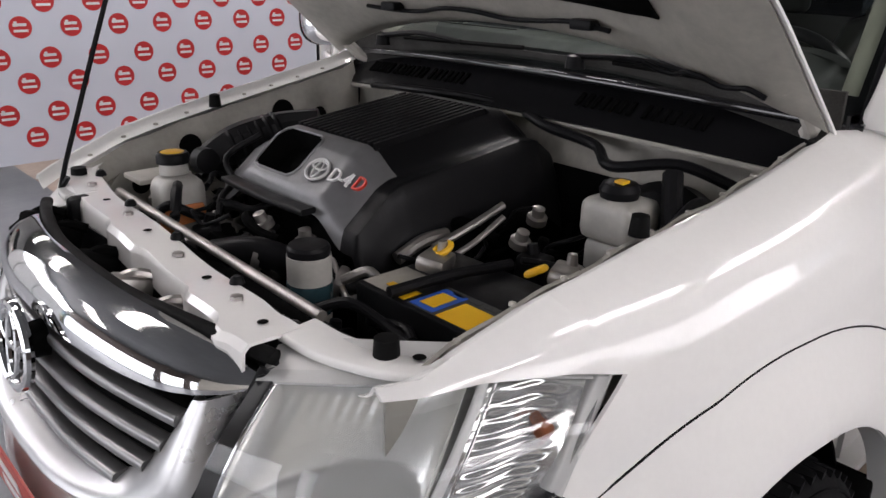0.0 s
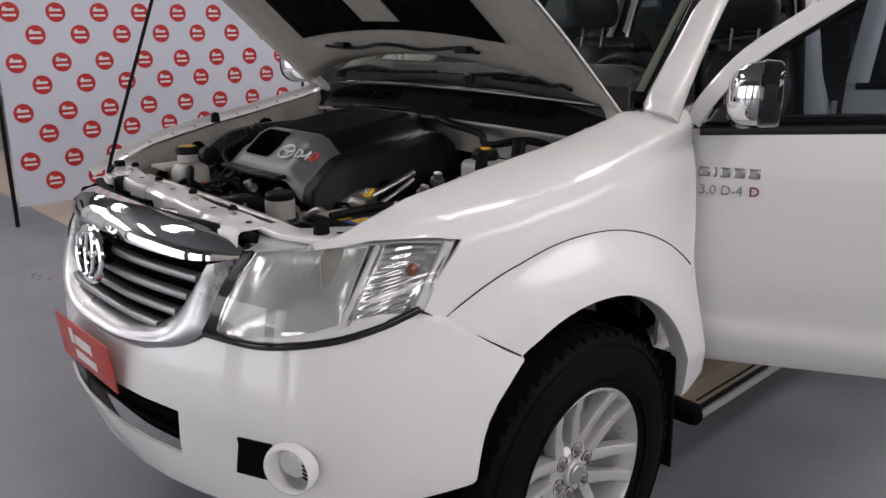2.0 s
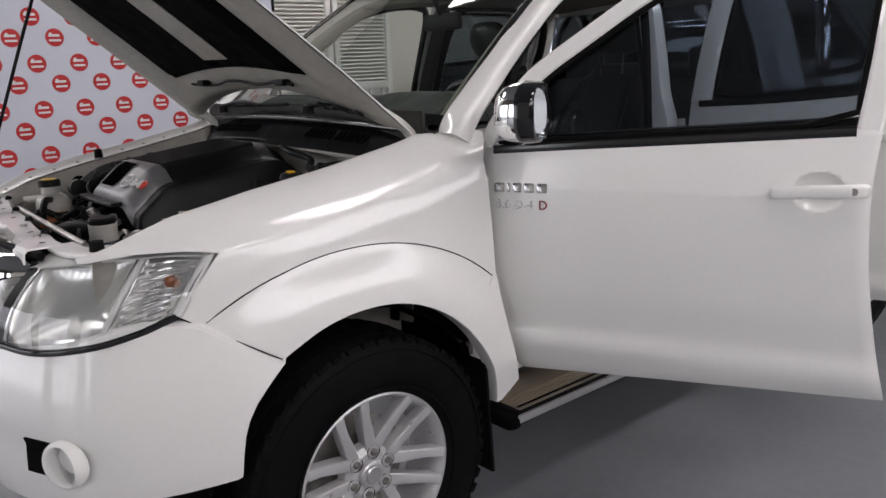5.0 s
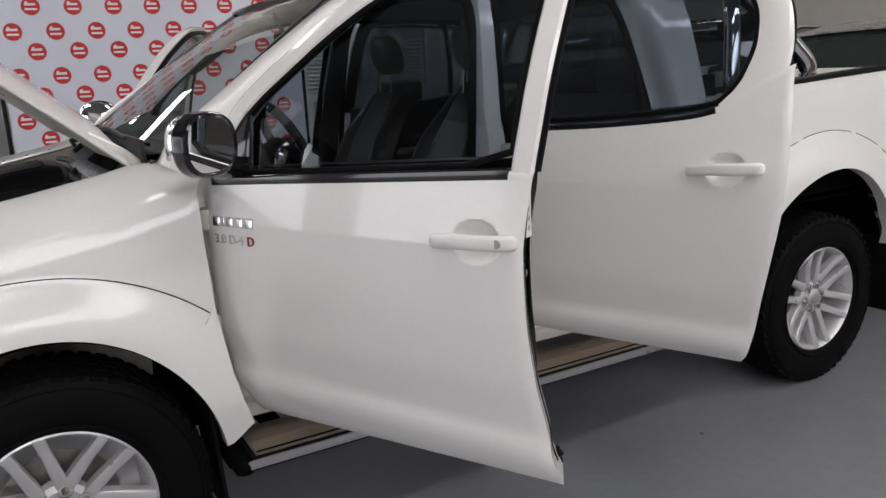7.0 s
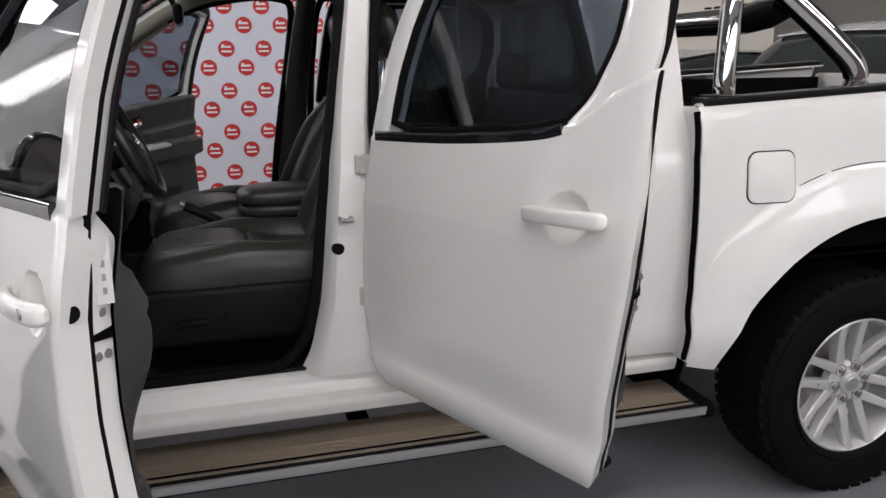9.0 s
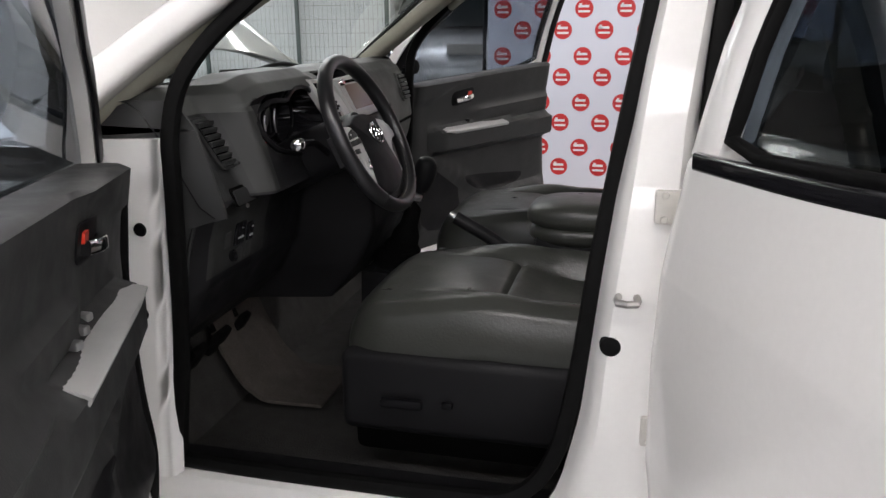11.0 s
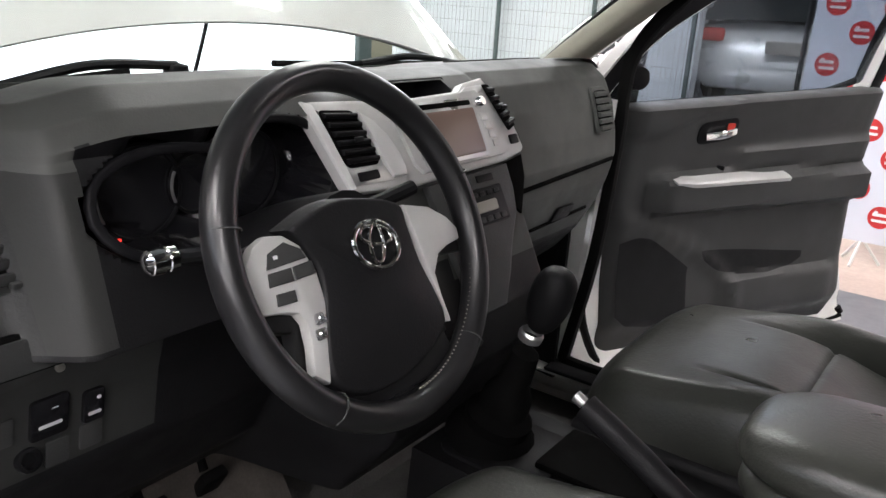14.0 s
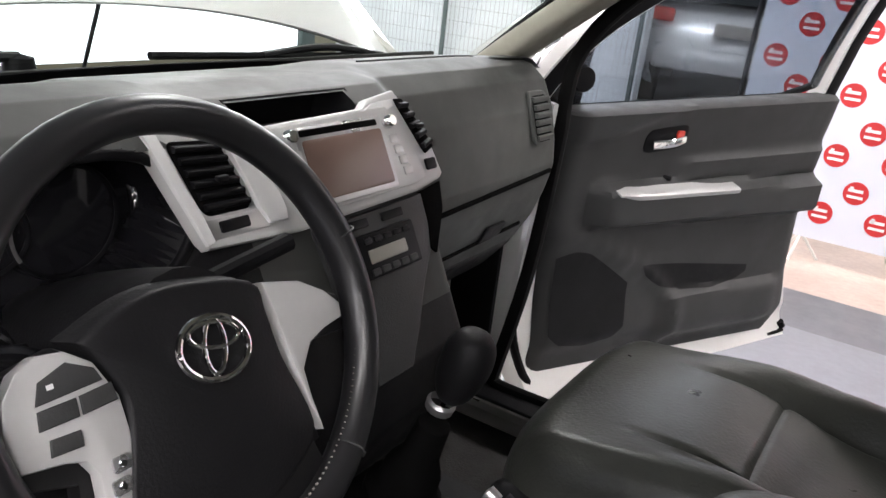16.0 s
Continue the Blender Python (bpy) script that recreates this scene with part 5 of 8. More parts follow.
# ---- doors ----
def shell(fo, fi, us, vs):
    """A closed hollow panel between an outer and an inner sheet."""
    bm = bmesh.new()
    nu, nv = len(us) - 1, len(vs) - 1
    o = [[bm.verts.new(fo(u, v)) for v in vs] for u in us]
    i_ = [[bm.verts.new(fi(u, v)) for v in vs] for u in us]
    for a in range(nu):
        for c in range(nv):
            bm.faces.new((o[a][c], o[a + 1][c], o[a + 1][c + 1], o[a][c + 1]))
            bm.faces.new((i_[a][c], i_[a][c + 1], i_[a + 1][c + 1], i_[a + 1][c]))
    rim = [(a, 0) for a in range(nu)] + [(nu, c) for c in range(nv)] + [(a, nv) for a in range(nu, 0, -1)] + [(0, c) for c in range(nv, 0, -1)]
    for p, q in zip(rim, rim[1:] + rim[:1]):
        bm.faces.new((o[p[0]][p[1]], i_[p[0]][p[1]], i_[q[0]][q[1]], o[q[0]][q[1]]))
    return bm


PROF_D = [p for p in PROF if p[0] < 1.12] + [(1.17, -0.010), (1.22, -0.019), (1.26, -0.025), (1.32, -0.035), (1.42, -0.053), (1.52, -0.083), (1.60, -0.115), (1.72, -0.18), (1.78, -0.24)]
FRONT = dict(
    front=[(0.53, 0.035), (0.56, 0.012), (0.60, -0.008), (0.66, -0.032), (0.80, -0.055), (1.0, -0.060), (1.26, -0.068)],
    rear=[(0.53, 0.985), (0.60, 0.976), (0.66, 0.962), (0.765, 0.942), (0.90, 0.922), (1.03, 0.913), (1.13, 0.913), (1.26, 0.926)],
    low=[(-0.1, 0.540), (0.0, 0.543), (0.5, 0.566), (1.0, 0.586)], belt=[(-0.1, 1.205), (0.0, 1.212), (0.5, 1.240), (0.9, 1.262), (1.0, 1.264)],
    frame=[(-0.060, 1.225), (-0.015, 1.30), (0.070, 1.40), (0.22, 1.508), (0.37, 1.608), (0.52, 1.682), (0.69, 1.712), (0.875, 1.706), (0.935, 1.655), (0.922, 1.45), (0.898, 1.255)],
    handle=0.800, hz=1.117, widths=(0.048, 0.053))
REAR = dict(
    front=[(0.57, 0.055), (0.60, 0.035), (0.685, -0.012), (0.80, -0.010), (0.89, -0.004), (1.27, 0.012)],
    rear=[(0.57, 0.735), (0.60, 0.765), (0.64, 0.785), (0.775, 0.812), (1.03, 0.858), (1.20, 0.868), (1.40, 0.862)],
    low=[(0.0, 0.590), (0.9, 0.592)], belt=[(0.0, 1.270), (0.3, 1.283), (0.55, 1.305), (0.66, 1.325), (0.72, 1.355), (0.78, 1.40), (0.87, 1.44)],
    frame=[(0.045, 1.27), (0.068, 1.45), (0.098, 1.64), (0.13, 1.695), (0.20, 1.715), (0.5, 1.71), (0.68, 1.69), (0.774, 1.62), (0.803, 1.50), (0.784, 1.40), (0.752, 1.342), (0.705, 1.294)],
    handle=0.705, hz=1.160, widths=(0.070, 0.108))


for spec in (FRONT, REAR):
    for key in ("belt", "rear", "front"):
        spec[key] = [(q.x, q.y) for q in spline([(a, c, 0) for a, c in spec[key]], 4)]


def PN_UP(D):
    return D(0, 0, 1) - D(0, 0, 0)


def door(name, spec, D, label, front=True, right=False):
    """D(s, z, n): the place s behind the hinge, at height z, n outwards of the widest line."""
    off = 0.0 if front else -0.012
    hs, hz = spec["handle"], spec["hz"]
    N = lambda z: interp(z, PROF_D) + off
    zs = lambda u, s: interp(s, spec["low"]) + (interp(s, spec["belt"]) - interp(s, spec["low"])) * u

    def sz(u, v):
        s = 0.5
        for _ in range(4):
            z = zs(v, s)
            s = interp(z, spec["front"]) + (interp(z, spec["rear"]) - interp(z, spec["front"])) * u
        return s, zs(v, s)

    def outer(u, v):
        s, z = sz(u, v)
        e = min(u, 1 - u, v * 0.6)
        r = math.hypot((s - hs) / 0.058, (z - hz + 0.004) / 0.047)
        cup = 0.024 * (1 - min(1.0, r) ** 3) ** 0.8
        return D(s, z, N(z) - 0.006 * (1 - smooth01(e / 0.018)) - 0.006 * smooth01((v - 0.985) / 0.015) - cup)

    def inner(u, v):
        s, z = sz(0.012 + 0.946 * u, 0.012 + 0.988 * v)
        return D(s, z, N(z) - 0.088 + 0.036 * smooth01((z - 1.20) / (interp(s, spec["belt"]) - 1.20)))

    uh = (hs - interp(hz, spec["front"])) / (interp(hz, spec["rear"]) - interp(hz, spec["front"]))
    vh = (hz - interp(hs, spec["low"])) / (interp(hs, spec["belt"]) - interp(hs, spec["low"]))
    us = sorted(set([i / 30 for i in range(31)] + [round(uh - 0.075 + 0.15 * i / 24, 5) for i in range(25)] + [0.006, 0.014, 0.986, 0.994]))
    vs = sorted(set([i / 40 for i in range(41)] + [round(vh - 0.085 + 0.17 * i / 24, 5) for i in range(25)] + [0.985]))
    b = shell(outer, inner, us, vs)
    top = part(name, b, WHITE, truck, label, 40)
    # window frame, its rubber and the pane
    fr = spline([(s, z, 0) for s, z in spec["frame"]], 5)
    n_f = len(fr)
    wa, wb = spec["widths"]
    bm, ring = bmesh.new(), []
    for k, q in enumerate(fr):
        w = (wa + (wb - wa) * smooth01((k / (n_f - 1) - 0.55) / 0.3)) / 2
        a, c = fr[max(0, k - 1)], fr[min(n_f - 1, k + 1)]
        t = (c - a).normalized()
        m = Vector((t.y, -t.x, 0))
        row = []
        for e, d in ((-1, -0.006), (-0.75, 0.0), (0.75, 0.0), (1, -0.006), (1, -0.05), (-1, -0.05)):
            p = q + m * (w * e)
            if e == -1 and d == -0.05:
                p = p + m * ((0.0233 if front else 0.017) * smooth01((k / (n_f - 1) - 0.55) / 0.3))
            row.append(bm.verts.new(D(p.x, p.y, N(p.y) + d - 0.004)))
        ring.append(row)
    for r, s2 in zip(ring, ring[1:]):
        for j in range(6):
            bm.faces.new((r[j], r[(j + 1) % 6], s2[(j + 1) % 6], s2[j]))
    part("window_frame", bm, WHITE, top)
    sgn = 1
    inner_line = []
    for k, q in enumerate(fr):
        w = (wa + (wb - wa) * smooth01((k / (n_f - 1) - 0.55) / 0.3)) / 2
        a, c = fr[max(0, k - 1)], fr[min(n_f - 1, k + 1)]
        t = (c - a).normalized()
        p = q + Vector((t.y, -t.x, 0)) * (w + 0.006)
        inner_line.append((p.x, p.y))
    inner_line = [p for p in inner_line if p[1] > interp(p[0], spec["belt"]) + 0.004]
    sill = []
    s0, s1 = inner_line[0][0], inner_line[-1][0]
    for k in range(9):
        s = s1 + (s0 - s1) * k / 8
        sill.append((s, interp(s, spec["belt"]) + 0.012))
    loop = inner_line + sill[1:-1]
    part("window_rubber", sweep([D(s, z, N(z) - 0.018) for s, z in loop], rounded(0.015, 0.020, 0.005, 2), closed=True, up=(D(0, 0, 1) - D(0, 0, 0))), RUBBER, top, "black window rubber")
    pane = plate(loop, lambda a, c, h: D(a, c, N(c) - 0.030 - h), 0.004)
    part("window_pane", pane, TINTED_F if front else TINTED, top, "dark tinted side window").visible_shadow = False
    part("waist_strip", sweep([D(s, z - 0.006, N(z) - 0.004) for s, z in [(interp(1.22, spec["front"]) + 0.03 + (s1 - interp(1.22, spec["front"]) - 0.03) * k / 24, interp(interp(1.22, spec["front"]) + 0.03 + (s1 - interp(1.22, spec["front"]) - 0.03) * k / 24, spec["belt"])) for k in range(25)]], rounded(0.016, 0.026, 0.005), up=(0, 0, 1)), GLOSS, top, "black waist strip")
    # pull handle over its cup
    b = bmesh.new()
    ends = [(hs - 0.106, hz - 0.008), (hs - 0.09, hz - 0.006), (hs - 0.03, hz), (hs + 0.03, hz + 0.002), (hs + 0.085, hz + 0.004), (hs + 0.106, hz + 0.004)]
    up = Vector((0, 0, 1))
    path = [D(s, z, N(z) + d) for (s, z), d in zip(ends, (0.004, 0.016, 0.030, 0.032, 0.024, 0.010))]
    grip = spline(path, 4)
    sweep(grip, rounded(0.020, 0.034, 0.009), b, scales=[interp(k / (len(grip) - 1), [(0, 0.40), (0.05, 0.68), (0.14, 0.88), (0.3, 0.96), (0.88, 1.0), (0.96, 0.84), (1, 0.5)]) for k in range(len(grip))])
    h = part("door_handle", b, WHITE, top, "white pull handle")
    if front:
        part("keyhole", lathe([(0.0, 0.010), (0.003, 0.009), (0.003, 0.0)], D(hs + 0.072, hz + 0.004, N(hz) + 0.034), D(0, 0, 1) - D(0, 0, 0), 16), STEEL, h)

    # shut face: weather strip, latch, screws, plug
    z_top = interp(0.85, spec["belt"])
    zr = [0.62 + (z_top - 0.62) * k / 18 for k in range(19)]
    edge = lambda z, d: interp(z, spec["rear"]) - (0.041 if front else 0.030) * d / 0.088
    part("edge_seal", sweep([D(edge(z, 0.050) - 0.0012, z, N(z) - 0.050 + 0.013 * smooth01((z - 1.12) / 0.14)) for z in zr], rounded(0.013, 0.005, 0.002, 2), up=D(1, 0, 0) - D(0, 0, 0)), RUBBER, top, "black weather strip")
    up_rear = [q for q in fr[len(fr) // 2:] if q.x > 0.9 * fr[-1].x and q.y < 1.63][::-1]
    part("frame_seal", sweep([D(q.x + wb / 2 - 0.0002 - (0.0150 if front else 0.0110), q.y, N(q.y) - 0.030) for q in up_rear], rounded(0.024, 0.004, 0.0015, 2), up=D(1, 0, 0) - D(0, 0, 0)), RUBBER, top, "black weather strip")
    zl = 1.068 if front else 1.02
    sr = edge(zl, 0.062)
    dirs = D(1, 0, 0) - D(0, 0, 0)
    b = plate([(-0.010, -0.004), (0.024, -0.007), (0.026, 0.010), (-0.010, 0.004)], lambda a, c, h: D(sr + 0.0015 + 0.041 * (-a) / 0.088 + h, zl + c, N(zl) - 0.062 - a), 0.003)
    part("latch_slot", b, MATT, top, "black door latch slot")
    for dz, dn in ((0.034, -0.074), (-0.030, -0.060), (-0.030, -0.076)):
        part("latch_screw", lathe([(0.0, 0.008), (0.004, 0.006), (0.004, 0.0)], D(edge(zl + dz, -dn) - 0.001, zl + dz, N(zl) + dn), dirs, 8), STEEL, top)
    if front:
        part("grommet", lathe([(0.0, 0.014), (0.004, 0.012), (0.004, 0.0)], D(edge(1.115, 0.022) - 0.001, 1.115, N(1.115) - 0.022), dirs, 18), RUBBER, top)
        if not right:
            part("edge_label", plate([(-0.012, -0.05), (0.012, -0.05), (0.012, 0.05), (-0.012, 0.05)], lambda a, c, h: D(edge(1.165, 0.070) + h + 0.0015, 1.165 + c, N(1.165) - 0.070 + a), 0.001), PAPER, top)
            for dz in (-0.03, -0.01, 0.01, 0.03):
                part("bar", plate([(-0.003, -0.005), (0.003, -0.005), (0.003, 0.005), (-0.003, 0.005)], lambda a, c, h: D(edge(1.165, 0.070) + h + 0.0028, 1.165 + dz + c, N(1.165) - 0.070 + a), 0.0006), GREYPRINT, top)

    # inner trim with armrest, pull, pocket and speaker
    L0, L1 = (0.015, 0.892) if front else (0.04, 0.80)

    RIB = spline([(p, q, 0) for p, q in ((0.06, 0.955), (0.10, 0.948), (0.216, 0.904), (0.343, 0.834), (0.405, 0.775), (0.415, 0.72), (0.405, 0.66))], 3)

    def bulge(s, z):
        n = 0.008 + 0.016 * smooth01((z - 0.62) / 0.10)
        arm = smooth01((s - 0.10) / 0.05) * smooth01((L1 + 0.05 - s) / 0.05)
        soft_r = 0.0 if right else smooth01((s - 0.50) / 0.25)
        n += 0.052 * arm * smooth01((z - 0.965 + 0.10 * soft_r) / (0.028 + 0.13 * soft_r)) * smooth01((1.082 + 0.09 * soft_r - z) / (0.022 + 0.11 * soft_r))
        n += 0.016 * smooth01((s - 0.30) / 0.12) * smooth01((z - 1.07) / 0.02) * smooth01((1.14 - z + 0.05 * (s - 0.4)) / 0.02)
        n += 0.011 * smooth01((z - interp(s, [(0.10, 1.16), (0.242, 1.215), (0.403, 1.255), (0.795, 1.292), (1.0, 1.30)])) / 0.014)
        if front:
            d = min(math.hypot(s - q.x, z - q.y) for q in RIB)
            n += 0.014 * math.exp(-(d / 0.026) ** 2)
        n += 0.022 * smooth01((0.795 - z) / 0.02) * smooth01((z - 0.64) / 0.05) * smooth01((s - 0.38) / 0.06) * smooth01((L1 - s) / 0.12)
        return n

    def trim(u, v):
        z0 = interp(0.4, spec["low"]) + 0.030
        s = L0 + (L1 - L0) * u + 0.0
        z1 = interp(s, spec["belt"]) + 0.022
        z = z0 + (z1 - z0) * min(1.0, v / 0.96)
        cut = 0.14 * max(0.0, (0.26 - v) / 0.26) ** 2
        s = min(s, interp(max(z, 0.62), spec["rear"]) - 0.03 - cut)
        e = min(u, 1 - u, v, (1 - v) * 2)
        wrap = smooth01((v - 0.955) / 0.045)
        return D(s, z, (N(max(z, 0.66)) - 0.088 - bulge(s, z) * smooth01(min(u, (1 - u) * (0.4 if front and not right else 1.0), v) / 0.03) - 0.001) * (1 - wrap) + (N(z) - 0.036) * wrap)
    tp = part("door_trim", grid(trim, 50, 60), TRIM, top, "charcoal door lining with armrest")
    face = lambda s, z, d: D(s, z, N(max(z, 0.66)) - 0.088 - bulge(s, z) - d)
    a0, a1 = (0.152, 0.535) if front else (0.10, 0.40)
    def cap(u, v):
        w = 0.024 * (0.45 + 0.55 * smooth01(u / 0.15))
        return face(a0 + (a1 - a0) * u, 1.056 + 0.006 * (1 - smooth01(u / 0.2)) + w * (v - 0.35) + 0.004 * u, 0.003 + 0.004 * math.sin(math.pi * v))
    b = grid(cap, 24, 5)
    solid(b, 0.004)
    part("armrest_cap", b, SILVERTRIM, tp, "silver armrest trim")
    hb = 0.295 if front else 0.25
    part("latch_bezel", plate([(hb + a, 1.178 + c) for a, c in rounded(0.125, 0.056, 0.020, 4)], lambda a, c, h: face(a, c + 0.12 * (a - hb), h), 0.004, 0.0015), BLACK, tp)
    b = sweep([face(hb - 0.045 + 0.09 * k / 5, 1.166 + 0.012 * k / 5, 0.010 + 0.010 * math.sin(math.pi * k / 5)) for k in range(6)], rounded(0.016, 0.020, 0.005))
    part("latch_lever", b, CHROME, tp, "chrome inner door lever")
    part("lock_tab", plate([(hb + 0.035 + a, 1.190 + c) for a, c in rounded(0.022, 0.016, 0.004, 2)], lambda a, c, h: face(a, c, h + 0.005), 0.004), REDPL, tp)
    # Dark patch laid on the lining for the shaded mouth of the pocket.
    tops, lows = [(0.305, 0.868), (0.45, 0.858), (0.70, 0.832)], [(0.305, 0.862), (0.33, 0.832), (0.37, 0.810), (0.45, 0.790), (0.56, 0.786), (0.66, 0.795), (0.70, 0.815)]
    k0 = 0.0 if front else -0.06
    b = grid(lambda u, v: face(0.306 + k0 + 0.392 * u, interp(0.306 + 0.392 * u, lows) + (interp(0.306 + 0.392 * u, tops) - interp(0.306 + 0.392 * u, lows)) * v, 0.003), 24, 6)
    part("pocket", b, TRIM_DK, tp, "dark patch for the shaded door pocket opening")
    # black seal round the inner face
    lz, bz = lambda s: interp(s, spec["low"]) + 0.016, lambda s: interp(s, spec["belt"]) - 0.03
    sealp = [(interp(z, spec["front"]) + 0.012, z) for z in (1.18, 1.0, 0.8, 0.68)] + [(s, lz(s)) for s in (0.06, 0.2, 0.4, 0.6)]
    sealp += [(interp(0.62, spec["rear"]) - 0.06, lz(0.9)), (interp(0.66, spec["rear"]) - 0.04, 0.63)]
    part("door_seal", tube([D(s, z, N(max(z, 0.64)) - 0.094) for s, z in sealp], 0.011, 8, smooth=4), RUBBER, top, "black rubber door seal")
    # dark lining on the inside of the window frame
    part("frame_lining", sweep([D(q.x, q.y, N(q.y) - 0.057) for q in fr], rounded(wa - 0.012, 0.006, 0.002, 2), up=PN_UP(D)), BLACK, top, "black frame lining")
    if front:
        sp_t, sp_b = [(0.045, 0.905), (0.10, 0.918), (0.14, 0.912), (0.20, 0.875), (0.275, 0.825)], [(0.045, 0.72), (0.08, 0.690), (0.16, 0.676), (0.24, 0.688), (0.275, 0.715)]
        b = grid(lambda u, v: face(0.045 + 0.23 * u, interp(0.045 + 0.23 * u, sp_b) + (interp(0.045 + 0.23 * u, sp_t) - interp(0.045 + 0.23 * u, sp_b)) * v, 0.003), 18, 14)
        part("speaker_grille", b, TRIM_DK, tp, "dark speaker grille")
        sw = (0.33, 0.47) if not right else (0.30, 0.34)
        for k in range(3 if not right else 1):
            for j in range(2):
                part("window_switch", box(face(0.33 + 0.05 * k, 1.084, 0.0) - (D(0, 0, 1) - D(0, 0, 0)) * (0.010 + 0.022 * j - 0.03), (0.026, 0.014, 0.012), 0.003), SATIN if not right else BLACK, tp)
    return top, N, face


LA, LD_, LN = Vector((0.479, -0.871, 0)), Vector((0.4226, -0.9063, 0)), Vector((-0.9063, -0.4226, 0))
RA, RD_, RN = Vector((1.445, -0.818, 0)), Vector((0.389, -0.921, 0)), Vector((-0.921, -0.389, 0))
PA, PD_, PN = Vector((0.503, 0.858, 0)), Vector((0.460, 0.888, 0)), Vector((-0.888, 0.460, 0))
Z = Vector((0, 0, 1))
LDm = lambda s, z, n: LA + LD_ * s + LN * n + Z * z
RDm = lambda s, z, n: RA + RD_ * s + RN * (n + 0.008) + Z * z
PDm = lambda s, z, n: PA + PD_ * s + PN * n + Z * z
door_l, N_l, face_l = door("front_door", FRONT, LDm, "white front door standing open, tinted window")
door_r, N_r, face_r = door("rear_door", REAR, RDm, "white rear door standing open, tinted window", front=False)
door_p, N_p, face_p = door("front_door", FRONT, PDm, "white passenger door standing open, charcoal lining", right=True)
# the far rear door stays shut
SDm = lambda s, z, n: Vector((1.53 + s, 0.845, 0)) + Vector((0, 1, 0)) * n + Z * z
door_s, N_s, face_s = door("rear_door", REAR, SDm, "white rear door, shut", front=False, right=True)


def wing_mirror(D, N, parent):
    """Chrome shell ahead, black body and glass behind."""
    def blob(u, v, ah, grow=1.0):
        a, h = 2 * math.pi * u, v
        w, t = 0.080 * grow, 0.077 * grow
        e = abs(math.cos(a)) ** 2.6 + abs(math.sin(a)) ** 2.6
        k = e ** (-1 / 2.6)
        return w * k * math.cos(a), t * k * math.sin(a)
    s0, n0, z0 = 0.108, 0.120, 1.318

    def chrome(u, v):
        r = math.sin(v * math.pi / 2) ** 0.62
        a, c = blob(u, v, 0, 0.985)
        k = 1 - v
        return D(s0 - 0.080 * math.cos(v * math.pi / 2) ** 0.75, z0 + c * r + 0.006 * (a / 0.1) - 0.014 * k, n0 + a * r - 0.014 * k)
    m = part("mirror_shell", grid(chrome, 40, 16), CHROME, parent, "chrome wing mirror shell")
    def body(u, v):
        a, c = blob(u, v, 0, interp(v, [(0, 1.0), (0.15, 1.03), (0.7, 1.0), (0.85, 0.95), (0.9, 0.88), (1.0, 0.86)]))
        return D(s0 - 0.006 + interp(v, [(0, 0.0), (0.8, 0.046), (0.9, 0.050), (1.0, 0.022)]), z0 + c, n0 + a)
    part("mirror_body", grid(body, 40, 20), GLOSS, m, "black mirror body")
    def pane(u, v):
        a, c = blob(u, v, 0, 0.87 * v)
        return D(s0 + 0.024 - 0.02 * c - 0.20 * a, z0 + c, n0 + a)
    part("mirror_pane", grid(pane, 36, 3), MIRROR, m)
    b = grid(lambda u, v: D(s0 - 0.080 * (1 - (0.2 + 0.78 * u) ** 2) ** 0.42 - 0.002, z0 - 0.030 + 0.032 * v, n0 - 0.004 + 0.074 * u), 14, 3)
    solid(b, 0.006)
    part("repeater", b, LAMP_GLASS, m, "clear indicator lens")
    b = tube([D(0.050, 1.243, -0.04), D(0.065, 1.246, 0.02), D(0.085, 1.258, 0.075)], 0.028, 12)
    part("mirror_arm", b, GLOSS, m)
    part("mirror_sail", plate([(-0.045, 1.222), (0.10, 1.232), (0.095, 1.39), (0.05, 1.37), (-0.01, 1.30)], lambda a, c, h: D(a, c, N(c) - 0.020 + h), 0.012, 0.003), GLOSS, parent, "black mirror corner plate")


wing_mirror(LDm, N_l, door_l)
wing_mirror(PDm, N_p, door_p)
part("mirror_knob", lathe([(0, 0.03), (0.02, 0.026), (0.024, 0)], PDm(0.05, 1.30, -0.085), -PN, 16), BLACK, door_p)
# chrome model name as plain blocks, engine size in letters below
NAMECHROME = mat("satin_badge_chrome", (0.62, 0.62, 0.62), 0.22, metal=1.0)
for k, w in enumerate((0.030, 0.010, 0.026, 0.030, 0.030)):
    x0 = -0.030 + (0.0, 0.037, 0.054, 0.087, 0.124)[k]
    part("name_block", plate([(x0 + w / 2 + a, 1.101 + c) for a, c in rounded(w, 0.026, 0.003, 2)], lambda a, c, h: LDm(a, c, N_l(c) + h), 0.003, 0.0012), NAMECHROME, door_l, "chrome name block")
Dl = lambda a, c, h: LDm(0.030 + a, 1.053 + c, N_l(1.053) + 0.002 + h)
part("engine_badge", text_mesh("3.0 D-4", 0.036, 0.004, Dl), NAMECHROME, door_l, "chrome engine badge")
part("engine_badge", text_mesh("D", 0.036, 0.004, lambda a, c, h: Dl(a + 0.083, c, h)), mat("dark_red_badge", (0.22, 0.012, 0.015), 0.3), door_l, "red letter of the engine badge")

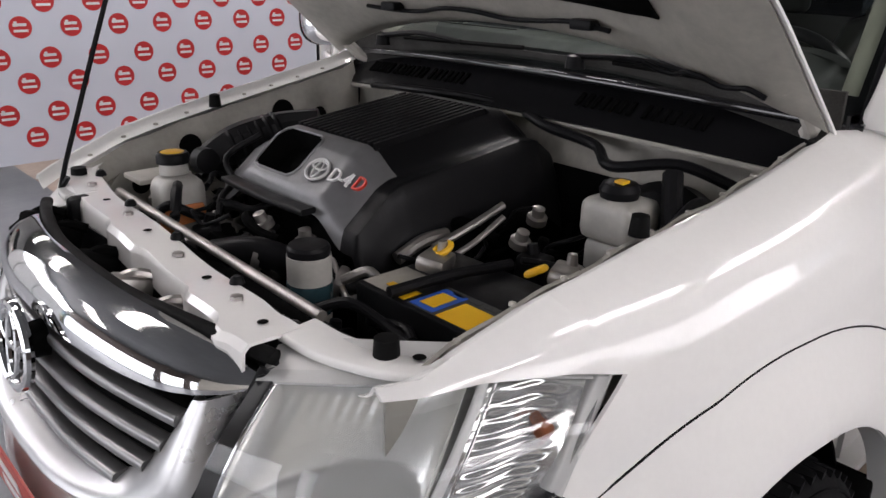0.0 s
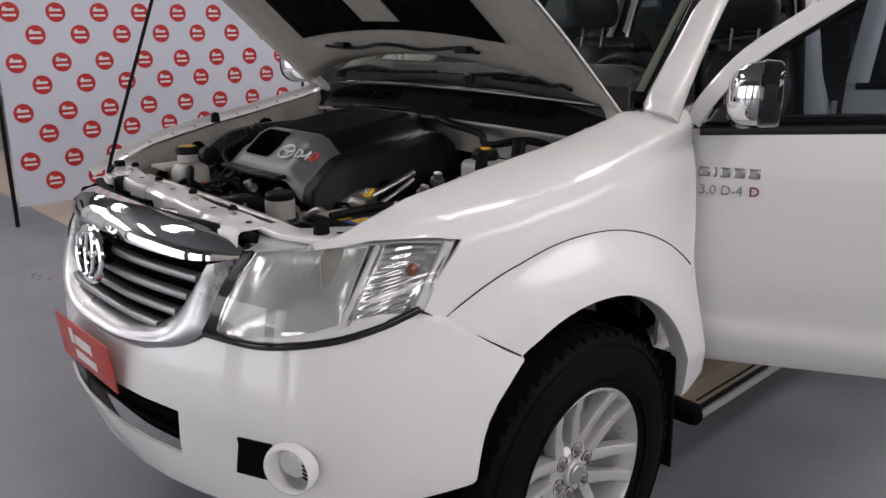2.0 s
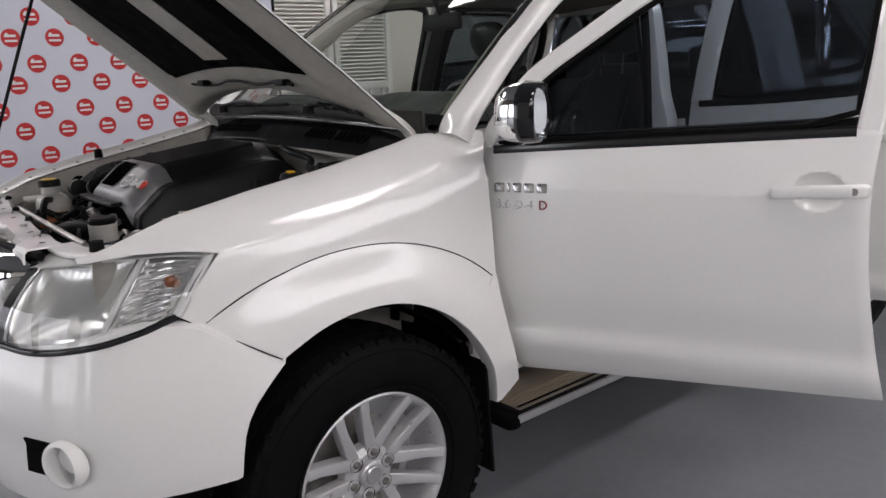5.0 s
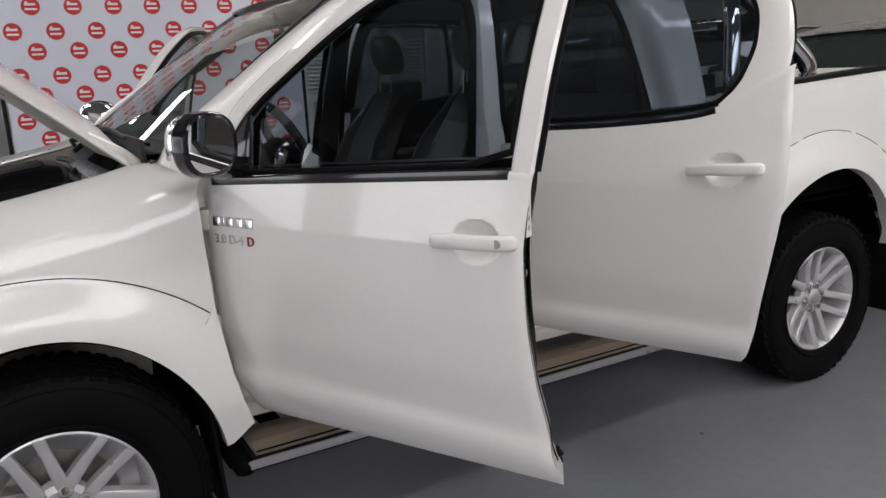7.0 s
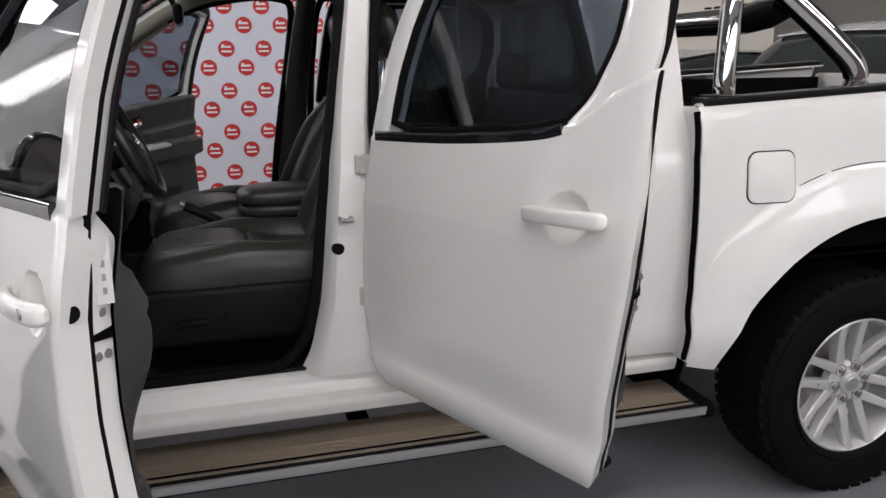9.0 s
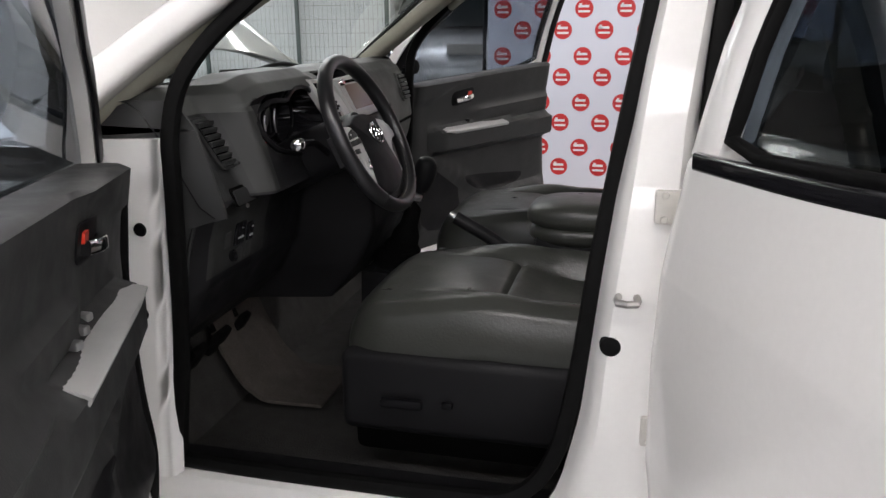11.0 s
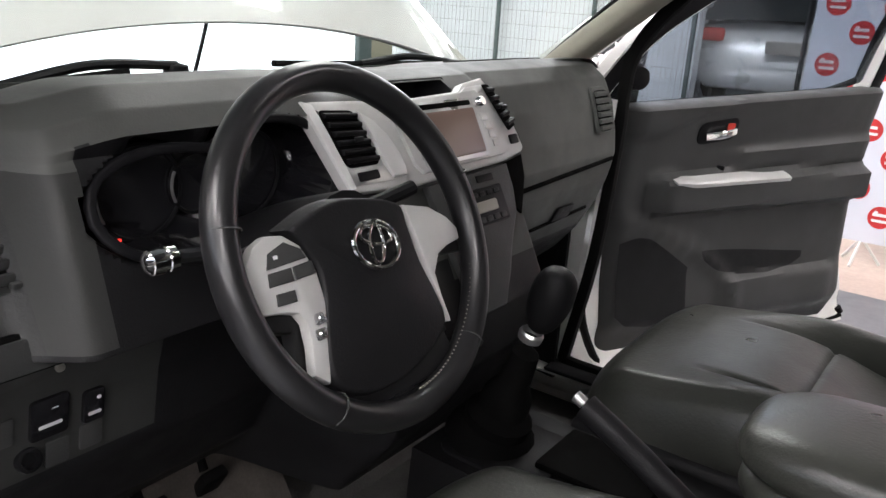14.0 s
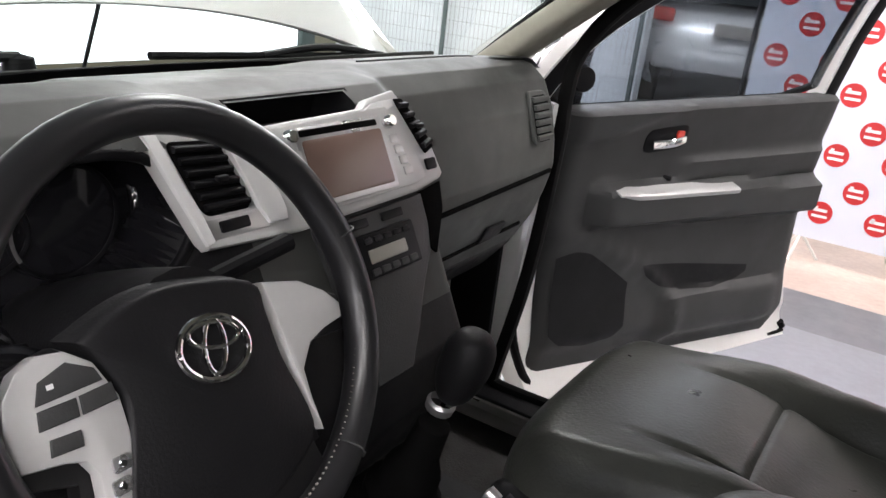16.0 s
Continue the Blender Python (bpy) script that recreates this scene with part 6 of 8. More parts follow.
# ---- engine bay ----
# inner wings, firewall and floor of the bay
for side in (-1, 1):
    def apron(u, v):
        x = -0.56 + 0.86 * u
        top = interp(x, TOP_Z) - 0.030
        step = 0.05 * smooth01((v - 0.62) / 0.05) + 0.004 * math.sin(x * 44) * (v > 0.2)
        y = interp(x, TOP_Y) - 0.115 + step + 0.02 * smooth01((v - 0.9) / 0.1)
        return (x, side * y, 0.62 + (top - 0.62) * v)
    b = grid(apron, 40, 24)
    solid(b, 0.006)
    ap = part("inner_wing", b, DARK_IN, truck, "dusty white inner wing, darkened for shade")
    for k in range(9):
        x = -0.48 + 0.085 * k
        part("bolt", lathe([(0, 0.006), (0.004, 0.005), (0.005, 0.0)], (x, side * (interp(x, TOP_Y) - 0.035), interp(x, TOP_Z) - 0.017), (0, 0, 1), 6), DARK_IN, ap)
    part("rubber_stop", lathe([(0, 0.016), (0.03, 0.013), (0.034, 0)], (-0.15, side * 0.635, interp(-0.15, TOP_Z) - 0.02), (0, 0, 1), 12), RUBBER, ap)
def firewall(u, v):
    y = (2 * u - 1) * 0.66
    e = abs(2 * u - 1)
    return (0.265 + 0.06 * e ** 2.4 - 0.03 * (1 - v) + 0.012 * smooth01((v - 0.8) / 0.05), y, 0.70 + 0.505 * v - 0.03 * e * e * v)
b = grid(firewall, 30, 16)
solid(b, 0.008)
fw = part("firewall", b, DARK_IN, truck, "dusty white firewall, darkened for shade")
# Matt black sheet added to darken the firewall below its lip.
dark_sheet_bm = grid(lambda u, v: Vector(firewall(0.03 + 0.94 * u, 0.80 * v)) + Vector((-0.014, 0, 0)), 24, 10)
solid(dark_sheet_bm, 0.006)
part("firewall_pad", dark_sheet_bm, MATT, fw, "added black sheet that darkens the lower firewall")
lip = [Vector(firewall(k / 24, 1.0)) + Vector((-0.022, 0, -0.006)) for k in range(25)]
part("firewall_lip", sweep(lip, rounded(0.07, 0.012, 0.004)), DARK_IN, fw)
part("lip_seal", sweep([p + Vector((0.03, 0, 0.012)) for p in lip], rounded(0.018, 0.022, 0.006)), RUBBER, fw)
part("bay_floor", box((-0.15, 0, 0.66), (0.86, 1.15, 0.02)), MATT, truck)

# lock panel across the front
def lockpanel(u, v):
    y = 0.62 - 1.03 * u
    xb = interp(y, [(-0.42, -0.552), (-0.357, -0.556), (-0.165, -0.548), (0.096, -0.526), (0.35, -0.508), (0.57, -0.470), (0.62, -0.455)])
    w = 0.092 + 0.012 * smooth01(math.sin(y * 17) * 3) + 0.03 * smooth01((-0.30 - y) / 0.06)
    prof_v = [(0, -0.03), (0.12, 0.0), (0.86, 0.002), (0.94, -0.012), (1.0, -0.045)]
    return (xb - w * min(v, 0.94), y, 1.056 + interp(v, prof_v) + 0.004 * math.sin(y * 15))
b = grid(lockpanel, 60, 12)
solid(b, 0.005)
lock = part("lock_panel", b, WHITE, truck, "white pressed lock panel with bolts")
for k, y in enumerate((0.56, 0.44, 0.33, 0.20, 0.08, -0.05, -0.17, -0.28, -0.37)):
    p = Vector(lockpanel((0.62 - y) / 1.03, 0.45))
    if k % 2:
        part("bolt", lathe([(0, 0.010), (0.006, 0.009), (0.008, 0.0)], p, (0, 0, 1), 6), STEEL, lock)
    else:
        part("hole", lathe([(0.0022, 0.008), (0.0026, 0.0)], p, (0, 0, 1), 12), MATT, lock)
for y in (0.50, 0.27, 0.02, -0.22):
    part("clip", lathe([(0, 0.012), (0.008, 0.010), (0.012, 0.006), (0.012, 0)], Vector(lockpanel((0.62 - y) / 1.03, 0.15)), (0, 0, 1), 10), BLACK, lock)
# lamp panels to each side, curving back to the wings
for side in (-1, 1):
    line = [(-0.575, 0.40, 1.050), (-0.565, 0.47, 1.045), (-0.535, 0.55, 1.046), (-0.49, 0.61, 1.052), (-0.43, 0.645, 1.075)]
    pts = spline([(x, side * y, z) for x, y, z in line], 5)
    lp = part("lamp_panel", sweep(pts, rounded(0.066, 0.014, 0.005)), WHITE, truck, "white lamp mounting panel")
    part("rubber_stop", lathe([(0, 0.018), (0.026, 0.016), (0.028, 0)], (-0.532, side * 0.535, 1.05), (0, 0, 1), 14), RUBBER, lp)
    for x, y in ((-0.512, 0.575), (-0.49, 0.60)):
        part("hole", lathe([(0.0082, 0.009), (0.0086, 0.0)], (x, side * y, 1.05), (0, 0, 1), 12), MATT, lp)
    part("corner_bracket", box((-0.585, side * 0.385, 1.022), (0.05, 0.035, 0.07), 0.012), BLACK, truck, "black lamp corner bracket")
# black duct between grille and lock panel
def duct(u, v):
    y = -0.435 + 0.87 * u
    q = gp(y, 1.0, 0.0)
    x0, x1 = q.x + 0.062, -0.60
    return (x0 + (x1 - x0) * v, y, 1.046 - 0.075 * smooth01(v / 0.45) * smooth01((1.05 - v) / 0.3) - 0.02 * v - 0.012 * (abs(y) / 0.435) ** 4)
b = grid(duct, 30, 8)
solid(b, 0.006)
part("grille_duct", b, BLACK, truck, "black plastic duct behind the grille")
part("duct_lip", sweep([Vector(duct(k / 30, 0)) + Vector((0, 0, 0.008)) for k in range(31)], rounded(0.022, 0.018, 0.007)), RUBBER, truck)
for y in (0.42, 0.30, 0.12, -0.02, -0.16, -0.30):
    b = box((-0.655, y, 1.005), (0.07, 0.05, 0.05), 0.012, rot=Euler((0.2 * math.sin(9 * y), 0.3, y)).to_matrix())
    tube([(-0.70, y + 0.03, 0.99), (-0.65, y, 1.03), (-0.61, y - 0.02, 1.02)], 0.010, 8, b)
    part("lock_bracket", b, MATT if y > 0 else STEEL, truck, "dark bracket behind the grille")
# radiator and its hoses
part("radiator", box((-0.50, 0.05, 0.83), (0.06, 0.86, 0.34), 0.015), MATT, truck, "black radiator behind the lock panel")
part("radiator_top", tube([(-0.485, 0.44, 1.035), (-0.51, -0.36, 1.035)], 0.009, 12, smooth=0), STEEL, truck, "grey radiator top tank")
part("fan_shroud", box((-0.44, 0.05, 0.86), (0.05, 0.78, 0.20), 0.02), BLACK, truck)
part("upper_hose", tube([(-0.47, 0.05, 1.00), (-0.42, -0.02, 1.015), (-0.37, -0.10, 0.99), (-0.30, -0.16, 0.95)], 0.028, 14), BLACK, truck, "black radiator hose")
part("lower_hose", tube([(-0.45, 0.22, 0.98), (-0.38, 0.20, 0.985), (-0.33, 0.16, 0.95), (-0.31, 0.08, 0.92)], 0.027, 14), STEEL, truck, "grey metal hose")


# engine block under a grey and black cover with the intercooler grille
def cover(u, v):
    x = -0.305 + 0.57 * u
    y = 0.335 - 0.53 * v
    ridge = interp(x, [(-0.305, 1.094), (-0.22, 1.165), (-0.19, 1.178), (0.13, 1.218), (0.18, 1.212), (0.23, 1.175), (0.265, 1.09)])
    drop_l = 0.055 * smooth01((y - 0.20) / 0.13)
    drop_r = 0.05 * smooth01((-0.03 - y) / 0.10) + 0.10 * smooth01((-0.15 - y) / 0.04)
    rim = 0.06 * (1 - smooth01(min(v, 1 - v) / 0.02)) + 0.03 * (1 - smooth01(u / 0.015))
    rec = 0.0
    if -0.175 < x < 0.135 and -0.055 < y < 0.225:
        rec = 0.032 * smooth01(min(x + 0.175, 0.135 - x, y + 0.055, 0.225 - y) / 0.006)
    return Vector((x, y, ridge - drop_l - drop_r - rim - rec))


def cover_z(x, y):
    return cover((x + 0.305) / 0.57, (0.335 - y) / 0.53).z


def black_zone(c):
    """The black back and side of the cover, behind its grey front."""
    return c.y < -0.116 or c.x > -0.172


b = grid(cover, 110, 100)
def in_scoop(c):
    p, q = abs(c.x + 0.240) / 0.045, abs(c.y - 0.147) / 0.078
    return p ** 4 + q ** 4 < 1.0
for f in [f for f in b.faces if in_scoop(f.calc_center_median()) or black_zone(f.calc_center_median())]:
    b.faces.remove(f)
cov = part("engine_cover", b, COVER, truck, "grey plastic engine cover with intercooler grille")
b = grid(cover, 110, 100)
for f in [f for f in b.faces if not black_zone(f.calc_center_median())]:
    b.faces.remove(f)
part("cover_side", b, COVER_DK, cov, "black side of the engine cover")
sc = [(-0.240 + p, 0.147 + q) for p, q in rounded(0.090, 0.156, 0.026, 5)]
b = bmesh.new()
up_r, lo_r = [b.verts.new((p, q, cover_z(p, q) + 0.002)) for p, q in sc], [b.verts.new((p + 0.02, q, cover_z(p, q) - 0.045)) for p, q in sc]
for k in range(len(sc)):
    j = (k + 1) % len(sc)
    b.faces.new((up_r[k], up_r[j], lo_r[j], lo_r[k]))
b.faces.new(lo_r)
part("scoop_liner", b, MATT, cov, "dark air scoop")
part("scoop_rim", sweep([Vector((p, q, cover_z(p, q) + 0.001)) for p, q in sc], circle(0.0025, 8), closed=True), COVER, cov)
part("grille_floor", plate([(-0.168, -0.048), (0.128, -0.048), (0.128, 0.218), (-0.168, 0.218)], lambda a, c, h: (a, c, 1.1795 + 0.121 * (a + 0.19) - 0.0315 + h * 0.1), 0.01), MATT, cov)
b = bmesh.new()
for k in range(15):
    y = -0.044 + 0.260 * k / 14
    box((-0.02, y, 1.190), (0.298, 0.0075, 0.022), bm=b, rot=Euler((0, radians(-7), 0)).to_matrix())
for k in range(12):
    x = -0.16 + 0.28 * k / 11
    box((x, 0.085, 1.184 + 0.121 * (x + 0.02)), (0.004, 0.268, 0.010), bm=b)
tagged(part("intercooler_grille", b, TRIM_DK, cov, "dark grey intercooler grille bars"), kind="stuff")
part("front_lip", sweep([Vector((-0.320 - 0.008 * math.sin(math.pi * k / 10), 0.26 - 0.30 * k / 10, 1.075)) for k in range(11)], rounded(0.035, 0.012, 0.004)), COVER_DK, cov)
sl = Vector((0.10, 0, 0.085)).normalized()
oval_badge(cov, (-0.262, 0.012, cover_z(-0.262, 0.012) + 0.006), (0.0, -1, 0), sl, 0.062, 0.048, 0.0030, SILVERTRIM)
to_c = lambda a, c, h: Vector((-0.262, -0.062, cover_z(-0.262, -0.03) + 0.004)) + Vector((0, -1, 0)) * a + sl * c + Vector((-0.65, 0, 0.76)) * h
part("cover_letters", text_mesh("D-4", 0.042, 0.005, to_c), PAPER, cov, "silver raised letters")
part("cover_letters", text_mesh("D", 0.042, 0.005, lambda a, c, h: to_c(a + 0.059, c, h)), REDPL, cov, "red raised letter")
part("engine_block", box((-0.03, 0.07, 0.88), (0.52, 0.40, 0.34), 0.03), MATT, truck, "dark engine block")

# tanks
ct = part("coolant_tank", box((-0.405, 0.325, 1.03), (0.095, 0.100, 0.105), 0.028, seg=3), TANK, truck, "milky coolant tank with orange fluid")
part("fluid", box((-0.412, 0.296, 0.985), (0.092, 0.060, 0.10), 0.02), COOLANT, ct, "orange coolant")
part("neck", lathe([(0, 0.030), (0.025, 0.028)], (-0.405, 0.335, 1.085), (0, 0, 1), 20), TANK, ct)
part("cap", lathe([(0, 0.034), (0.016, 0.034), (0.022, 0.030), (0.022, 0)], (-0.405, 0.335, 1.108), (0, 0, 1), 24), BLACK, ct, "black tank cap")
part("cap_label", lathe([(0.0, 0.024), (0.001, 0.022), (0.001, 0)], (-0.405, 0.335, 1.1305), (0, 0, 1), 24), YELLOW, ct)
part("overflow_hose", tube([(-0.42, 0.29, 1.07), (-0.45, 0.23, 1.075), (-0.47, 0.20, 1.04), (-0.46, 0.24, 1.01)], 0.011, 8), BLACK, ct)
part("tank_bracket", box((-0.40, 0.43, 1.06), (0.12, 0.09, 0.012), 0.004), DARK_IN, truck, "white tank bracket")
ps = part("fluid_reservoir", lathe([(-0.11, 0.0), (-0.11, 0.036), (-0.03, 0.038), (0.028, 0.038), (0.028, 0.0)], (-0.405, -0.168, 1.022), (0, 0, 1), 32), TANK, truck, "translucent reservoir with black cap")
part("fluid", lathe([(-0.075, 0.0385), (-0.02, 0.0395), (-0.02, 0.0)], (-0.405, -0.168, 1.022), (0, 0, 1), 32), FLUID, ps, "dark fluid band")
part("cap", lathe([(0.0, 0.036), (0.014, 0.037), (0.020, 0.033), (0.022, 0.0)], (-0.405, -0.168, 1.048), (0, 0, 1), 32), BLACK, ps)
part("nozzle", tube([(-0.43, -0.19, 0.93), (-0.45, -0.205, 0.965), (-0.46, -0.215, 0.985)], 0.012, 10), TANK, ps)
br = part("brake_reservoir", box((0.035, -0.475, 1.10), (0.10, 0.11, 0.075), 0.018, seg=3), TANK, truck, "milky brake fluid reservoir with black cap")
part("lower_tank", box((0.035, -0.475, 1.025), (0.085, 0.09, 0.08), 0.015), TANK, br)
part("cap", lathe([(0, 0.033), (0.014, 0.036), (0.026, 0.030), (0.030, 0.018), (0.030, 0)], (0.035, -0.470, 1.137), (0, 0, 1), 24), BLACK, br)
part("cap_tab", box((0.025, -0.480, 1.168), (0.02, 0.02, 0.006), 0.002), YELLOW, br)
part("brake_booster", lathe([(0, 0.10), (0.05, 0.115), (0.09, 0.10), (0.10, 0.0)], (0.25, -0.47, 1.02), (-1, 0, 0), 36), BLACK, truck, "black brake booster")
part("master_cylinder", tube([(0.16, -0.47, 1.0), (-0.03, -0.47, 0.985)], 0.022, 14, smooth=0), STEEL, truck)

# battery
ba = part("battery", box((-0.26, -0.395, 0.92), (0.225, 0.285, 0.20), 0.006), BLACK, truck, "black car battery with printed labels")
on_b = lambda a, c, h: (a, c, 1.0205 + h)
def sticker(x0, x1, y0, y1, m, lift=0.0):
    part("label", plate([(x0, y0), (x1, y0), (x1, y1), (x0, y1)], lambda a, c, h: on_b(a, c, h + lift), 0.0008), m, ba)
sticker(-0.362, -0.270, -0.325, -0.262, GREYPRINT)
sticker(-0.345, -0.330, -0.318, -0.300, YELLOW, 0.001)
sticker(-0.362, -0.325, -0.345, -0.327, YELLOW)
sticker(-0.362, -0.325, -0.365, -0.352, YELLOW)
sticker(-0.365, -0.275, -0.535, -0.375, TRIM)
sticker(-0.362, -0.285, -0.430, -0.378, BLUE, 0.001)
sticker(-0.350, -0.300, -0.420, -0.388, YELLOW, 0.002)
sticker(-0.364, -0.300, -0.520, -0.440, YELLOW, 0.001)
for k in range(4):
    sticker(-0.295 + 0.004, -0.281, -0.528 + 0.035 * k, -0.505 + 0.035 * k, TRIM, 0.001)
part("hold_down", tube([(-0.375, -0.345, 1.03), (-0.26, -0.365, 1.036), (-0.14, -0.385, 1.03)], 0.010, 8), BLACK, ba, "black hold-down bar")
for x, y in ((-0.285, -0.335), (-0.165, -0.515)):
    cl = part("terminal_clamp", box((x + 0.03, y + 0.015, 1.045), (0.075, 0.05, 0.028), 0.008, rot=Euler((0.15, 0.1, 0.5)).to_matrix()), STEEL, ba, "oxidised metal battery clamp")
    lathe_b = lathe([(0, 0.010), (0.02, 0.008), (0.022, 0)], (x + 0.05, y + 0.02, 1.055), (0, 0, 1), 12)
    part("terminal", lathe_b, STEEL, cl)
for x, y, a in ((-0.238, -0.318, 0.4), (-0.192, -0.485, 1.4)):
    ringp = [Vector((x + 0.014 * math.cos(t * math.pi / 8), y + 0.014 * math.sin(t * math.pi / 8), 1.062 + 0.008 * math.cos(t * math.pi / 8 + a))) for t in range(16)]
    part("terminal_ring", sweep(ringp, circle(0.0055, 8), closed=True), YELLOW, ba, "yellow protective ring")

# hoses, wires and small fittings between the big parts
rnd = random.Random(7)
def hose(name, pts, r, m, label=""):
    return part(name, tube(pts, r, 10), m, truck, label)
hose("air_hose", [(-0.02, 0.36, 1.13), (-0.10, 0.42, 1.12), (-0.20, 0.44, 1.10), (-0.27, 0.46, 1.05)], 0.045, BLACK, "thick black air intake hose")
for k in range(6):
    ax = Vector((-0.10 - 0.022 * k, 0.42 + 0.004 * k, 1.12 - 0.006 * k))
    part("hose_rib", lathe([(0, 0.047), (0.006, 0.050), (0.012, 0.047)], ax, (-0.9, 0.2, -0.2), 18), BLACK, truck)
part("air_box", box((0.05, 0.47, 1.02), (0.24, 0.20, 0.16), 0.03), BLACK, truck, "black air filter box")
hose("bay_hose", [(-0.20, 0.33, 1.14), (-0.28, 0.34, 1.10), (-0.30, 0.28, 1.06), (-0.36, 0.22, 1.05), (-0.40, 0.16, 1.03)], 0.007, BLACK)
hose("bay_hose", [(0.24, -0.05, 1.205), (0.20, -0.16, 1.19), (0.21, -0.28, 1.17), (0.16, -0.36, 1.15), (0.20, -0.48, 1.17), (0.24, -0.58, 1.14)], 0.011, BLACK, "black wiring loom on the firewall")
hose("bay_hose", [(0.25, 0.50, 1.19), (0.20, 0.30, 1.21), (0.22, 0.10, 1.215), (0.24, -0.05, 1.205)], 0.009, BLACK, "black wiring loom on the firewall")
hose("bay_hose", [(0.10, -0.53, 1.18), (0.06, -0.56, 1.12), (0.05, -0.58, 1.02), (0.08, -0.56, 0.93)], 0.018, BLACK, "black hose beside the reservoir")
hose("bay_hose", [(-0.10, -0.62, 1.09), (0.0, -0.60, 1.12), (0.12, -0.57, 1.13), (0.22, -0.55, 1.10)], 0.012, BLACK)
hose("bay_hose", [(-0.45, -0.25, 0.99), (-0.42, -0.30, 1.01), (-0.40, -0.36, 0.99), (-0.40, -0.45, 0.97)], 0.009, BLACK)
hose("bay_hose", [(-0.36, -0.20, 1.00), (-0.33, -0.24, 1.02), (-0.33, -0.28, 0.98)], 0.009, STEEL)
hose("steel_pipe", [(-0.17, -0.22, 1.02), (-0.10, -0.24, 1.05), (-0.02, -0.25, 1.08)], 0.008, STEEL, "dull steel pipe")
hose("steel_pipe", [(-0.18, -0.25, 1.00), (-0.12, -0.27, 1.03), (-0.05, -0.28, 1.07)], 0.006, STEEL, "dull steel pipe")
hose("steel_pipe", [(-0.24, -0.20, 1.01), (-0.18, -0.20, 1.03), (-0.12, -0.20, 1.03)], 0.013, STEEL)
for k in range(46):
    x, y = rnd.uniform(-0.42, 0.22), rnd.choice((rnd.uniform(-0.58, -0.18), rnd.uniform(0.30, 0.52), rnd.uniform(-0.2, 0.3)))
    if -0.38 < x < -0.14 and -0.55 < y < -0.24:
        continue
    if -0.33 < x and -0.19 < y < 0.33:
        x = rnd.uniform(-0.44, -0.34)
    z = 0.86 + 0.13 * rnd.random()
    m = rnd.choice((MATT, BLACK, BLACK, STEEL, COVER_DK))
    sz = (rnd.uniform(0.03, 0.08), rnd.uniform(0.03, 0.08), rnd.uniform(0.04, 0.10))
    b = box((x, y, z), sz, 0.008, rot=Euler((rnd.uniform(-0.4, 0.4), rnd.uniform(-0.4, 0.4), rnd.uniform(0, 3))).to_matrix())
    lathe([(0, 0.012), (0.02, 0.010), (0.022, 0)], (x, y, z + sz[2] / 2), (rnd.uniform(-0.3, 0.3), rnd.uniform(-0.3, 0.3), 1), 10, b)
    part("engine_fitting", b, m, truck)
for k in range(26):
    x, y = rnd.uniform(-0.44, 0.15), rnd.choice((rnd.uniform(-0.56, -0.20), rnd.uniform(0.30, 0.50)))
    if -0.40 < x < -0.12 and -0.57 < y < -0.22:
        x = rnd.uniform(-0.10, 0.18)
    p = Vector((x, y, 0.97 + 0.05 * rnd.random()))
    pts = [p]
    for _ in range(4):
        p = p + Vector((rnd.uniform(-0.05, 0.07), rnd.uniform(-0.06, 0.06), rnd.uniform(-0.035, 0.035)))
        p.z = min(1.06, p.z)
        pts.append(p.copy())
    hose("bay_wire", pts, rnd.choice((0.004, 0.006, 0.009)), rnd.choice((BLACK, MATT, BLACK, STEEL)))
for x, y in ((-0.30, 0.40), (-0.05, 0.55), (0.12, 0.56)):
    part("sensor", lathe([(0, 0.03), (0.03, 0.028), (0.034, 0)], (x, y + 0.02, 1.08), (0, -1, 0.1), 18), BLACK, truck)

rnd = random.Random(23)
for k in range(34):
    x, y = rnd.choice(((rnd.uniform(-0.40, -0.31), rnd.uniform(-0.12, 0.30)), (rnd.uniform(-0.12, 0.22), rnd.uniform(-0.60, -0.22)), (rnd.uniform(-0.33, 0.2), rnd.uniform(0.36, 0.56))))
    p = Vector((x, y, rnd.uniform(0.96, 1.05)))
    pts = [p]
    a = rnd.uniform(0, 6.28)
    for _ in range(5):
        a += rnd.uniform(-0.9, 0.9)
        p = p + Vector((0.035 * math.cos(a), 0.035 * math.sin(a), rnd.uniform(-0.03, 0.02)))
        pts.append(p.copy())
    hose("bay_wire", pts, rnd.choice((0.003, 0.004, 0.006, 0.010)), rnd.choice((BLACK, BLACK, MATT, STEEL)))
    if k % 3 == 0:
        part("connector", box(pts[-1], (0.03, 0.018, 0.016), 0.003, rot=Euler((a, 0.4, a)).to_matrix()), rnd.choice((BLACK, SLAT, GREYPRINT)), truck)
for x, y, z in ((-0.36, 0.05, 1.03), (-0.34, -0.06, 1.02), (0.02, -0.30, 1.05), (-0.06, -0.33, 1.03)):
    part("metal_fitting", lathe([(0, 0.020), (0.014, 0.020), (0.016, 0.013), (0.032, 0.012), (0.034, 0.0)], (x, y, z), (rnd.uniform(-0.5, 0.1), rnd.uniform(-0.6, 0.2), 1), 12), STEEL, truck)
for k in range(5):
    part("hose_clip", lathe([(0, 0.030), (0.008, 0.0315), (0.016, 0.030)], (-0.42 + 0.022 * k, -0.02 - 0.03 * k, 1.012 - 0.010 * k), (0.6, -0.7, -0.3), 16), STEEL, truck)
